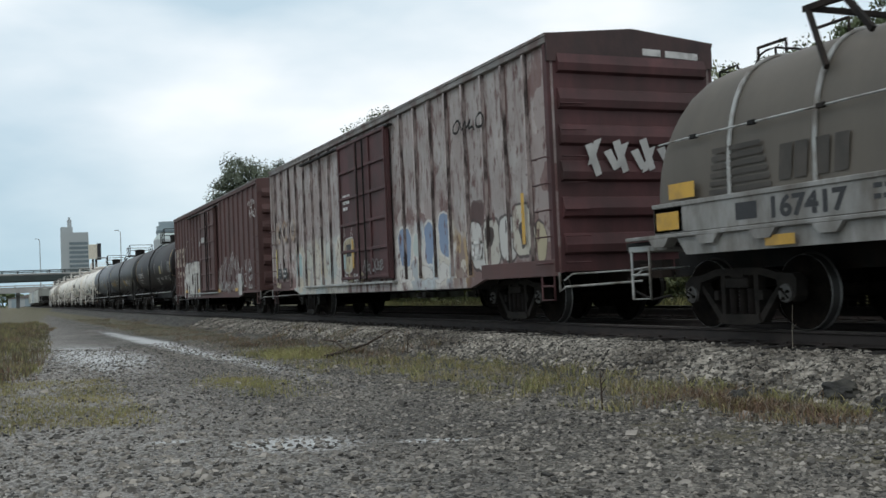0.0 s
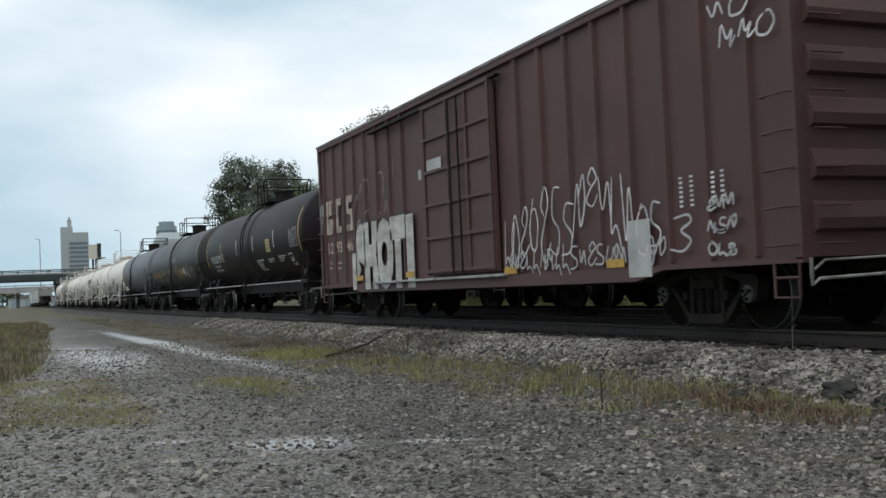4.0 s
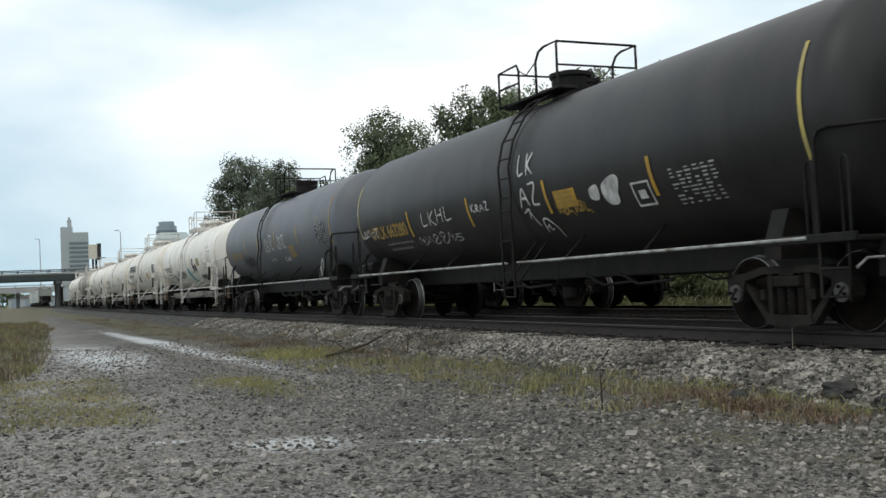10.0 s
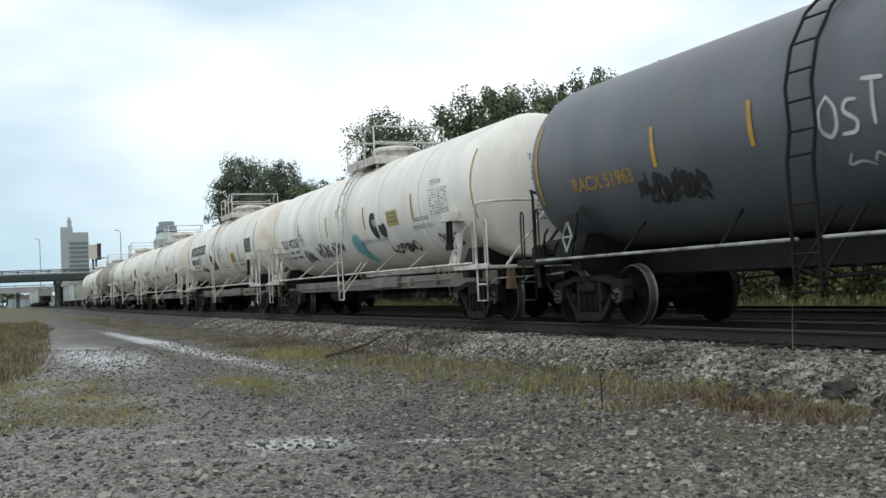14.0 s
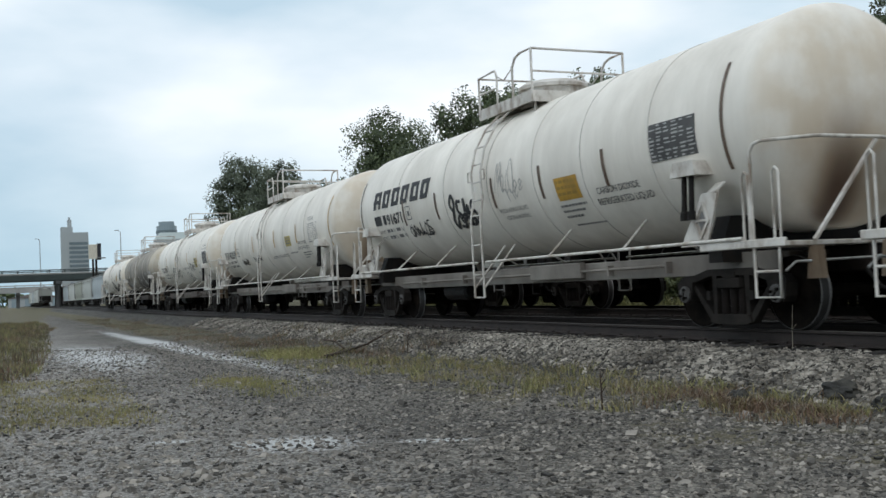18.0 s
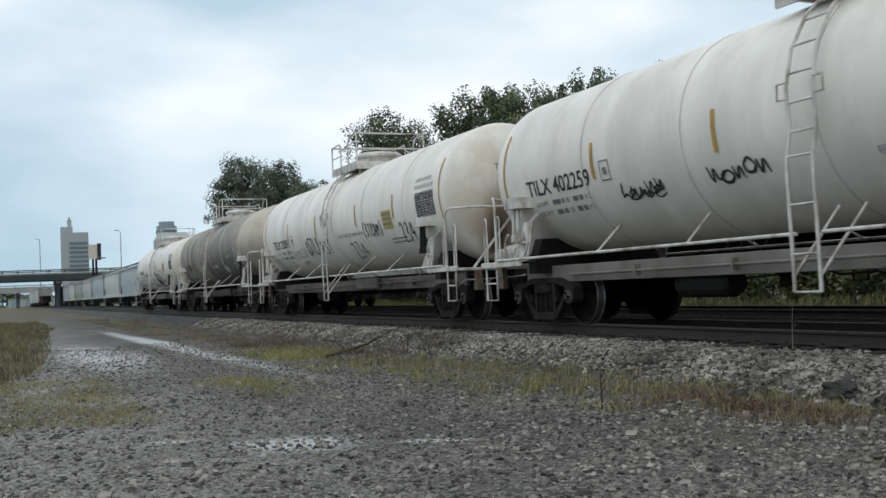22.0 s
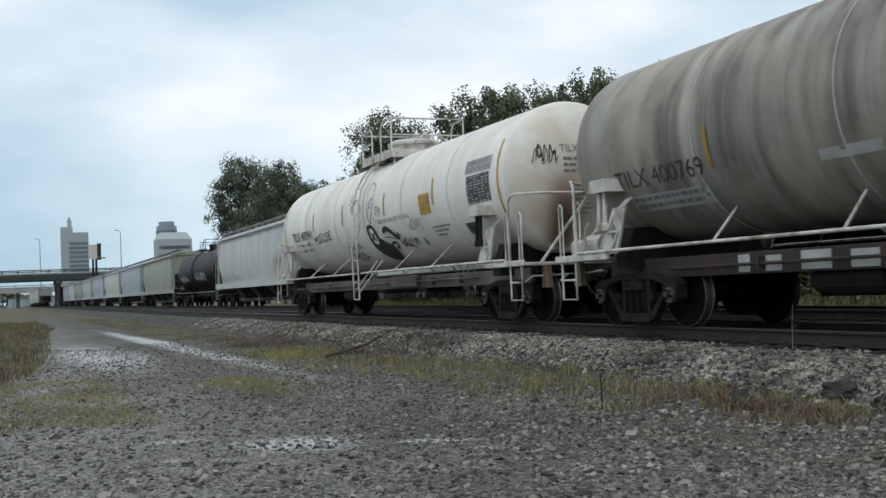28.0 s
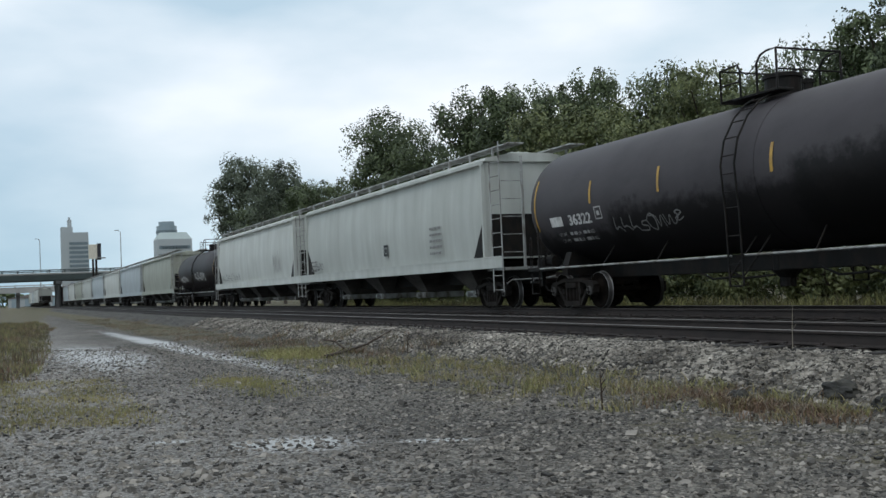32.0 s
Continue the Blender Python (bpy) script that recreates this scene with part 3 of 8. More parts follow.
def ribbon(sh, place, pts, w, lift=0.009, mat=0):
    """A painted stroke through points of a side."""
    v, f = [], []
    n = len(pts)
    for i, (x, z) in enumerate(pts):
        a, b = pts[max(0, i - 1)], pts[min(n - 1, i + 1)]
        dx, dz = b[0] - a[0], b[1] - a[1]
        d = math.hypot(dx, dz) or 1
        ww = w * (0.6 + 0.4 * math.sin(math.pi * i / (n - 1)))
        v += [place(x - dz / d * ww / 2, z + dx / d * ww / 2, lift), place(x + dz / d * ww / 2, z - dx / d * ww / 2, lift)]
    f = [(2 * i, 2 * i + 1, 2 * i + 3, 2 * i + 2) for i in range(n - 1)]
    return sh.add(v, f, mat)


FORMS = [[(0.1, 0.2), (0.2, 1), (0.45, 0.3), (0.7, 0.75), (0.6, 0), (1.0, 0.35)], [(0, 0.9), (0.3, 0), (0.55, 0.95), (0.8, 0.05)], [(0.2, 1), (0.05, 0.1), (0.5, 0.35), (0.95, -0.1)],
         [(0.5, 0.52), (0.15, 0.75), (0.5, 1), (0.85, 0.75), (0.5, 0.5), (0.1, 0.22), (0.5, 0), (0.95, 0.3)], [(0.8, 0.9), (0.25, 0.95), (0.1, 0.6), (0.8, 0.42), (0.7, 0.05), (0, 0.1)], [(0, 0.1), (0.35, 1), (0.55, 0.2), (0.9, 0.6), (0.75, 0.95), (0.4, 0.6)],
         [(0.45, 1), (0.05, 0.6), (0.2, 0.08), (0.7, 0), (0.95, 0.5), (0.6, 0.95), (0.3, 0.85)]]


def strokes(x0, x1, z0, z1, seed, loops):
    """The jagged strokes of a tag that cannot be read, between two heights."""
    rng = random.Random(seed)
    d = (x1 - x0) / loops
    out, pts = [], []
    for k in range(loops):
        h, lean = (z1 - z0) * rng.uniform(0.6, 1.0), rng.uniform(0.0, 0.3) * d
        foot = z0 + (z1 - z0 - h) * rng.random()
        for u, v in rng.choice(FORMS):
            pts.append((x0 + d * (k + 1.08 * u + rng.uniform(-0.08, 0.08)) + lean * v, foot + h * (v + rng.uniform(-0.06, 0.06))))
        if rng.random() < 0.7 or k == loops - 1:
            out.append(rounded(pts))
            pts = []
    return out


def rounded(pts):
    """A line of points with its corners eased."""
    for _ in range(2):
        q = [pts[0]]
        for a, b in zip(pts, pts[1:]):
            q += [(a[0] * 0.8 + b[0] * 0.2, a[1] * 0.8 + b[1] * 0.2), (a[0] * 0.2 + b[0] * 0.8, a[1] * 0.2 + b[1] * 0.8)]
        pts = q + [pts[-1]]
    return pts


def lines_of_bars(sh, place, x, z, widths, h, gap, seed, lift=0.006, mat=0):
    """Small writing that cannot be read: rows of short bars."""
    rng = random.Random(seed)
    for k, w in enumerate(widths):
        u = x
        while u < x + w - 0.02:
            d = min(rng.uniform(0.5, 1.6) * h * 2.2, x + w - u)
            patch(sh, place, u, u + d, z - k * (h + gap), z - k * (h + gap) + h, lift, mat, 1)
            u += d + h * 0.6
    return sh

# ---- trucks ----
WHEELBASE, WR = 1.778, 0.457
SPIN = []  # wheelsets that turn, with the x of their rail contact at the start


def mesh_of(shape, name, mats):
    me = shape.mesh(name)
    for m in mats:
        me.materials.append(m)
    return me


def wheelset_mesh():
    sh = Shape()
    for s in (-1, 1):
        y = s * 0.7525
        prof = [(-0.045, 0.07), (-0.09, 0.13), (-0.05, 0.15), (-0.03, 0.36), (-0.062, 0.385), (-0.062, WR - 0.012), (-0.058, WR - 0.003), (0.05, WR), (0.062, WR + 0.026),
                (0.075, WR + 0.02), (0.07, 0.385), (0.02, 0.36), (-0.005, 0.16), (0.07, 0.14), (0.07, 0.07)]
        sh.lathe([(y + (a if s < 0 else -a), r) for a, r in prof], 36, "y", mats=[0, 0, 0, 0, 0, 3, 1, 3, 0, 0, 0, 0, 0, 0])
        e = s * 1.06
        sh.lathe([(e - s * 0.16, 0.0), (e - s * 0.16, 0.085), (e, 0.085), (e + s * 0.02, 0.115), (e + s * 0.05, 0.11), (e + s * 0.06, 0.05), (e + s * 0.06, 0.0)], 14, "y", mat=2, smooth=False)
        for k in range(3):
            a = 2 * math.pi * k / 3
            cx, cz = 0.065 * math.sin(a), 0.065 * math.cos(a)
            sh.lathe([(e + s * 0.05, 0.02), (e + s * 0.085, 0.02), (e + s * 0.085, 0.0)], 6, "y", (cx, 0, cz), 0, False)
        sh.box(-0.012, 0.012, e + s * 0.058, e + s * 0.066, -0.09, 0.09, 0)
    sh.lathe([(-1.0, 0.08), (-0.66, 0.09), (0, 0.082), (0.66, 0.09), (1.0, 0.08)], 12, "y")
    return mesh_of(sh, "wheelset", [WHEEL, TREAD, CAPM, RIMM])


def side_frame_mesh():
    sh = Shape()
    y0, y1 = -0.06, 0.06
    top = [(-1.07, 0.60), (-0.98, 0.69), (-0.70, 0.71), (-0.42, 0.78), (0.42, 0.78), (0.70, 0.71), (0.98, 0.69), (1.07, 0.60), (1.03, 0.58), (0.70, 0.62),
           (0.40, 0.69), (-0.40, 0.69), (-0.70, 0.62), (-1.03, 0.58)]
    sh.prism(top, y0 - 0.02, y1)
    for s in (-1, 1):
        sh.prism([(s * 0.84, 0.62), (s * 0.74, 0.60), (s * 0.32, 0.15), (s * 0.34, 0.09), (s * 0.40, 0.10)], y0, y1)
        sh.prism([(s * 0.36, 0.70), (s * 0.27, 0.70), (s * 0.29, 0.15), (s * 0.35, 0.15)], y0, y1)
        sh.prism([(s * 1.06, 0.62), (s * 0.72, 0.62), (s * 0.76, 0.44), (s * 0.79, 0.36), (s * 0.83, 0.44), (s * 0.95, 0.44), (s * 0.99, 0.35), (s * 1.04, 0.42)], y0 - 0.04, y1 + 0.02)
        sh.box(s * 0.42 - 0.04, s * 0.42 + 0.04, y0 - 0.03, y1, 0.38, 0.5)
    sh.prism([(-0.36, 0.20), (0.36, 0.20), (0.40, 0.10), (0.30, 0.075), (-0.30, 0.075), (-0.40, 0.10)], y0 - 0.03, y1 + 0.02)
    sh.box(-0.22, 0.22, y0 - 0.05, y1 + 0.3, 0.53, 0.66, bev=0.015)
    sh.box(-0.12, 0.12, y0 - 0.03, y1, 0.665, 0.74)
    return mesh_of(sh, "side_frame", [SIDEF])


def spring_mesh():
    n = 7
    sh = Shape().lathe([(0.2 + 0.33 * i / (2 * n), 0.072 if i % 2 else 0.05) for i in range(n * 2 + 1)], 10, "z", (0, 0, 0), 0, True)
    return mesh_of(sh, "spring", [SPRING])


WHEELSET, SIDEFRAME, SPRINGS = wheelset_mesh(), side_frame_mesh(), spring_mesh()
BOLSTER = mesh_of(Shape().box(-0.2, 0.2, -1.0, 1.0, 0.56, 0.78, bev=0.03).box(-0.12, 0.12, -0.9, 0.9, 0.3, 0.42, bev=0.02).lathe([(0.75, 0.0), (0.75, 0.22), (0.86, 0.22), (0.86, 0.0)], 16, "z", smooth=False), "truck", [STEEL])


def truck(car, x, car_x=None):
    """Bolster, two side frames on springs and two wheelsets that roll where the car moves."""
    t = new("truck", BOLSTER)
    t.parent, t.location = car, (x, 0, 0)
    for s in (-1, 1):
        f = part("side_frame", SIDEFRAME, None, t)
        f.location = (0, s * 0.985, 0)
        if s > 0:
            f.rotation_euler = (0, 0, math.pi)
        for dx in (-0.17, 0.0, 0.17):
            part("spring", SPRINGS, None, t).location = (dx, s * 0.985, 0)
        w = part("wheelset", WHEELSET, None, t)
        w.location = (s * WHEELBASE / 2, 0, WR)
        if car_x is not None:
            SPIN.append((w, s * WHEELBASE / 2, random.uniform(0, 6.28)))
    return t


def coupler(car, x, s):
    """Draft gear and knuckle at one end; s is the way it points."""
    sh = Shape()
    sh.box(min(x, x - s * 1.4), max(x, x - s * 1.4), -0.22, 0.22, 0.68, 1.0, bev=0.02)
    sh.box(min(x, x + s * 0.45), max(x, x + s * 0.45), -0.08, 0.08, 0.76, 0.93, bev=0.02)
    sh.prism([(x + s * 0.42, -0.16), (x + s * 0.74, -0.17), (x + s * 0.78, -0.02), (x + s * 0.62, 0.0), (x + s * 0.60, 0.16), (x + s * 0.42, 0.15)], 0.70, 0.98, "xy")
    part("coupler", sh, STEEL, car)
    hose = Shape().tube([(x, -s * 0.3, 0.7), (x + s * 0.2, -s * 0.3, 0.5), (x + s * 0.5, -s * 0.2, 0.36), (x + s * 0.8, -s * 0.05, 0.42)], 0.025, 6)
    part("air_hose", hose, FITD, car)
    lever = Shape().tube([(x - s * 0.05, -1.45, 0.72), (x - s * 0.05, -1.3, 0.82), (x + s * 0.1, -0.3, 0.84), (x + s * 0.4, 0, 0.9)], 0.016, 6)
    part("cut_lever", lever, FITG, car)


def step_loop(car, x, y, z0, z1, w, mat, name="sill_step"):
    sh = Shape()
    sh.tube([(x - w / 2, y, z1), (x - w / 2, y, z0), (x + w / 2, y, z0), (x + w / 2, y, z1)], 0.02, 6)
    if z1 - z0 > 0.4:
        sh.tube([(x - w / 2, y, (z0 + z1) / 2), (x + w / 2, y, (z0 + z1) / 2)], 0.018, 6)
    part(name, sh, mat, car)


def car_root(name, label, category, group):
    return tagged(new(name), label, category, group)


# ---- tank car ----


def tank_car(name, label, length, shell_mat, r=1.42, zc=2.6, body=None, style="pressure", fit=None, sill=None, moving=True, group="tank cars of the moving train", xp=0.0, plat=(-1.05, 1.1), ladder=-0.12,
             seams=(), stripes=(), end_stripes=None, stripe_mat=None, end_mat=None):
    """length: between the couplers. body: half-length of the straight shell. The near side is -y."""
    car = car_root(name, label, "tank car", group)
    fit, sill = fit or FITW, sill or SILLW
    half = length / 2
    b = body or half - 1.42
    hd = 0.62
    sh = Shape()
    prof = [(-b - hd, 0.0)] + [(-b - hd * math.cos(a), r * math.sin(a)) for a in [math.pi / 2 * k / 9 for k in range(1, 9)]]
    prof += [(-b, r), (-b * 0.5, r), (0, r), (b * 0.5, r), (b, r)]
    prof += [(b + hd * math.cos(a), r * math.sin(a)) for a in [math.pi / 2 * k / 9 for k in range(8, 0, -1)]] + [(b + hd, 0.0)]
    sh.lathe(prof, 56, "x", (0, 0, zc))
    part("tank_shell", sh, shell_mat, car)
    for x in seams:
        part("seam_band", Shape().lathe([(x - 0.045, r - 0.01), (x - 0.045, r + 0.007), (x + 0.045, r + 0.007), (x + 0.045, r - 0.01)], 56, "x", (0, 0, zc), smooth=False), shell_mat, car)
        # thin ring whose colour stands in for the shade at the band's edge
        if style == "pressure":
            part("seam_joint", Shape().lathe([(x + 0.045, r - 0.01), (x + 0.045, r + 0.009), (x + 0.058, r + 0.009), (x + 0.058, r - 0.01)], 56, "x", (0, 0, zc), smooth=False), JOINT, car)
    # underframe
    if style == "pressure":
        s = Shape().box(-half + 1.3, half - 1.3, -0.95, -0.86, 0.70, 0.98, bev=0.01).box(-half + 1.3, half - 1.3, 0.86, 0.95, 0.70, 0.98, bev=0.01)
        s.box(-half + 1.2, half - 1.2, -0.86, 0.86, 0.90, 0.96)
        part("side_sill", s, sill, car)
        part("equipment_box", Shape().box(0.9, 2.6, -1.06, -0.95, 0.74, 1.0, bev=0.015), sill, car)
        part("train_pipe", Shape().tube([(-half + 2.9, -1.0, 0.82), (-0.4, -1.02, 0.84), (half - 3.6, -1.02, 0.86), (half - 3.4, -0.9, 0.86)], 0.022, 6), sill, car)
        for x in (-4.2, -2.0, 3.4, 4.9):
            part("pipe_hanger", Shape().box(x - 0.025, x + 0.025, -1.05, -0.95, 0.76, 0.92), sill, car)
        part("reservoir", Shape().lathe([(-3.6, 0.0), (-3.6, 0.16), (-3.52, 0.2), (-2.5, 0.2), (-2.42, 0.16), (-2.42, 0.0)], 14, "x", (0, -0.62, 0.6), smooth=False), FITD, car)
    else:
        part("centre_sill", Shape().box(-half + 0.8, half - 0.8, -0.28, 0.28, 0.75, 1.12, bev=0.02), FITD, car)
        part("bottom_outlet", Shape().lathe([(zc - r + 0.05, 0.3), (0.75, 0.3), (0.6, 0.16), (0.42, 0.16), (0.42, 0.0)], 14, "z", (xp, 0, 0), smooth=False), FITD, car)
        for k, x in enumerate((-2.2, -1.2, 1.4, 2.4)):
            part("brake_rod", Shape().tube([(x, -0.5, 0.8), (x + 0.5, -0.5, 0.62), (x + 1.4, -0.5, 0.66)], 0.025, 6), FITD, car)
    for sx in (-1, 1):
        e = sx * (half - 0.55)
        coupler(car, e, sx)
        # bolster saddle
        tx = sx * (half - 2.08)
        sd = Shape()
        sd.prism([(-1.25, 0.86), (1.25, 0.86), (1.25, 1.05), (1.1, 1.45), (-1.1, 1.45), (-1.25, 1.05)], tx - 0.14, tx + 0.14, "yz")
        part("bolster_saddle", sd, FITD, car)
        truck(car, tx, 0 if moving else None)
        # end platform with rails
        pl = Shape().box(min(e, e - sx * 0.75), max(e, e - sx * 0.75), -1.45, 1.45, 1.0, 1.06, bev=0.01)
        part("end_platform", pl, fit, car)
        xr = sx * (half - 1.12)
        xe = sx * max(half - 0.62, b + hd + 0.08)
        near = [(xr, 1.45, 1.05), (xr, 1.45, 2.12), (xr + sx * 0.06, 1.44, 2.22), (xr + sx * 0.16, 1.4, 2.25), (xe, 1.0, 2.25)]
        part("end_handrail", Shape().tube([(x, -y, z) for x, y, z in near] + near[::-1], 0.024, 6), fit, car)
        for sy in (-1, 1):
            y = sy * 1.45
            part("rail_brace", Shape().bar((xe, sy * 1.1, 1.06), (xe, sy * 0.1, 2.22), 0.05, 0.035), fit, car)
            for x in (xr - sx * 0.1, xr + sx * 0.42):
                part("grab_iron", Shape().tube([(x - 0.05, y, 1.05), (x - 0.05, y, 1.86), (x, y, 1.91), (x + 0.05, y, 1.86), (x + 0.05, y, 1.05)], 0.016, 6), fit, car)
            step_loop(car, e - sx * 0.35, y, 0.42, 1.02, 0.42, fit, "end_step")
            part("platform_edge", Shape().box(min(e, tx), max(e, tx), min(y, y + sy * 0.05), max(y, y + sy * 0.05), 1.0, 1.1, bev=0.01), fit, car)
        part("coupler_guard", Shape().prism([(e - sx * 0.1, 0.62), (e + sx * 0.12, 0.62), (e + sx * 0.08, 1.0), (e - sx * 0.06, 1.0)], -1.1, -1.0), RUSTSTAIN if style == "pressure" else FITD, car)
    e = half - 0.55
    part("brake_wheel", Shape().lathe([(e - 0.2, 0.25), (e - 0.17, 0.28), (e - 0.14, 0.25), (e - 0.2, 0.25)], 18, "x", (0, 0.7, 1.6)).box(e - 0.19, e - 0.15, 0.44, 0.96, 1.585, 1.615).box(e - 0.19, e - 0.15, 0.685, 0.715, 1.34, 1.86).tube([(e - 0.3, 0.7, 1.6), (e - 0.3, 0.7, 1.06)], 0.03, 6), fit, car)
    bx = -half + 1.0
    bv = Shape().box(bx - 0.32, bx + 0.05, -1.3, -0.85, 1.06, 1.34, bev=0.05).lathe([(bx - 0.1, 0.0), (bx - 0.1, 0.16), (bx + 0.35, 0.16), (bx + 0.35, 0.0)], 12, "x", (0, -1.05, 1.25), smooth=False)
    bv.tube([(bx + 0.05, -1.25, 1.3), (bx + 0.12, -1.25, 1.5), (bx + 0.22, -1.25, 1.58)], 0.02, 6).tube([(bx - 0.3, -1.2, 1.1), (bx - 0.1, -1.32, 1.1), (bx + 0.5, -1.32, 1.1)], 0.018, 6)
    part("brake_valve", bv, fit, car)
    # running rail along both sides with slanted stays
    for sy in (-1, 1):
        y = sy * 1.5
        zr = 1.12 if style == "pressure" else 1.06
        for xa, xb in ((-half + 1.25, ladder - 0.2), (ladder + 0.2, half - 1.25)):
            part("side_rail", Shape().tube([(xa, y, zr), (xb, y, zr)], 0.024, 6), fit if style == "pressure" else FITG, car)
        for x in (-4.45, -2.3, 2.4, 4.55):
            zz = zc - r * 0.76
            part("rail_stay", Shape().tube([(x, y, zr), (x - 0.24, sy * math.sqrt(r * r - (zz - zc) ** 2), zz)], 0.02, 5), fit if style == "pressure" else FITD, car)
        # ladder up to the platform
        lad = Shape()
        lx = ladder
        arc = [(sy * (r + 0.14) * math.cos(a), zc + (r + 0.14) * math.sin(a)) for a in [radians(q) for q in (-12, 5, 22, 40, 55, 70)]]
        path = [(sy * 1.56, 0.48), (sy * 1.57, 1.05), (sy * 1.585, 1.9)] + arc
        for dx in (-0.2, 0.2):
            lad.tube([(lx + dx, py, pz) for py, pz in path], 0.022, 6)
        for k in range(12):
            t = k / 11 * (len(path) - 1)
            i = min(int(t), len(path) - 2)
            u = t - i
            py, pz = path[i][0] + (path[i + 1][0] - path[i][0]) * u, path[i][1] + (path[i + 1][1] - path[i][1]) * u
            lad.tube([(lx - 0.2, py, pz), (lx + 0.2, py, pz)], 0.015, 5)
        part("side_ladder", lad, fit, car)
        for dx in (-0.2, 0.2):
            part("ladder_brace", Shape().tube([(lx + dx, sy * 1.55, 0.66), (lx + dx + 0.1, sy * 0.95, 1.42)], 0.02, 5), fit, car)
            if style == "pressure":
                xa, xb = lx + dx, lx + dx * 1.75
                part("ladder_grab", Shape().tube([(xa, sy * (r + 0.13), 2.62), (xb, sy * (r + 0.13), 2.62), (xb, sy * (r + 0.13), 2.8), (xa, sy * (r + 0.13), 2.8)], 0.015, 5), fit, car)
    # top platform with a low gate beside the ladder and a high rail across its far end
    zt = zc + r
    pa, pb = plat
    hw = 0.95 if style == "pressure" else 0.8
    if style == "pressure":
        part("top_walkway", Shape().box(pa, pb, -hw, hw, zt - 0.03, zt + 0.03, bev=0.01).box(pa, pb, -hw - 0.02, -hw + 0.02, zt - 0.14, zt + 0.06).box(pa, pb, hw - 0.02, hw + 0.02, zt - 0.14, zt + 0.06).box(pb - 0.02, pb + 0.02, -hw, hw, zt - 0.14, zt + 0.06), fit, car)
        dx = (pa + pb) / 2 + 0.15
        part("valve_housing", Shape().lathe([(zt - 0.1, 0.60), (zt + 0.24, 0.60), (zt + 0.25, 0.66), (zt + 0.31, 0.66), (zt + 0.38, 0.55), (zt + 0.42, 0.3), (zt + 0.43, 0.0)], 28, "z", (dx, 0, 0), smooth=False), fit, car)
        part("housing_hinge", Shape().box(dx - 0.8, dx - 0.58, -0.12, 0.12, zt + 0.2, zt + 0.34, bev=0.02), fit, car)
        part("platform_leg", Shape().tube([(pb - 0.1, -hw + 0.1, zt), (pb - 0.1, -hw + 0.1, zt - 0.32)], 0.025, 6), fit, car)
    else:
        part("top_walkway", Shape().box(pa, pb, -hw, -0.4, zt + 0.0, zt + 0.05, bev=0.008).box(pa, pb, 0.4, hw, zt + 0.0, zt + 0.05, bev=0.008).box(pa, pa + 0.35, -hw, hw, zt + 0.005, zt + 0.055, bev=0.008), fit, car)
        dx = pa * 0.3 + pb * 0.7 - 0.25
        part("manway", Shape().lathe([(zt - 0.06, 0.35), (zt + 0.38, 0.35), (zt + 0.38, 0.39), (zt + 0.45, 0.39), (zt + 0.5, 0.2), (zt + 0.51, 0.0)], 22, "z", (dx, 0, 0), smooth=False), fit, car)
        part("safety_valve", Shape().lathe([(zt - 0.02, 0.09), (zt + 0.18, 0.09), (zt + 0.18, 0.12), (zt + 0.25, 0.12), (zt + 0.27, 0.0)], 12, "z", (dx + 0.6, 0.1, 0), smooth=False), fit, car)
        part("vent_pipe", Shape().tube([(dx - 0.55, 0.1, zt), (dx - 0.55, 0.1, zt + 0.2), (dx - 0.4, 0.1, zt + 0.26)], 0.05, 8), fit, car)
    hi, lo = 0.80, 0.68
    xm = pa + (pb - pa) * 0.66
    for sy in (-1, 1):
        y = sy * hw
        part("high_rail", Shape().tube([(xm, y, zt), (xm, y, zt + hi - 0.2), (xm + 0.12, y, zt + hi - 0.05), (xm + 0.3, y, zt + hi), (pb, y, zt + hi), (pb, y, zt)], 0.024, 6), fit, car)
        part("gate_rail", Shape().tube([(pa, y, zt), (pa, y, zt + lo), (pa + (xm - pa) * 0.5, y, zt + lo + 0.02), (pa + (xm - pa) * 0.55, y, zt + lo - 0.1), (pa + (xm - pa) * 0.55, y, zt)], 0.022, 6), fit, car)
        part("mid_rail", Shape().tube([(pa, y, zt + 0.36), (pa + (xm - pa) * 0.55, y, zt + 0.36)], 0.018, 6), fit, car)
        part("safety_chain", Shape().tube([(pa + (xm - pa) * 0.55, y, zt + lo - 0.1), (pa + (xm - pa) * 0.75, y, zt + lo - 0.24), (xm, y, zt + hi - 0.2)], 0.012, 5), fit, car)
    part("cross_rail", Shape().tube([(pb, -hw, zt + hi), (pb, hw, zt + hi)], 0.024, 6), fit, car)
    part("cross_rail", Shape().tube([(pb, -hw, zt + hi * 0.5), (pb, hw, zt + hi * 0.5)], 0.02, 6), fit, car)
    part("cross_rail", Shape().tube([(pa, -hw, zt + lo), (pa, hw, zt + lo)], 0.022, 6), fit, car)
    place = on_tank(r, zc)
    for x in (end_stripes if end_stripes is not None else (-b, b)):
        s = Shape()
        patch(s, place, x - 0.03, x + 0.03, zc - 0.62, zc + 0.7, 0.011, 0, 10)
        part("end_stripe", s, end_mat or stripe_mat or YELLOW, car)
    for x, z in stripes:
        s = Shape()
        patch(s, place, x - 0.04, x + 0.04, z - 0.27, z + 0.27, 0.011, 0, 5)
        part("side_stripe", s, stripe_mat or YELLOW, car)
    return car, place


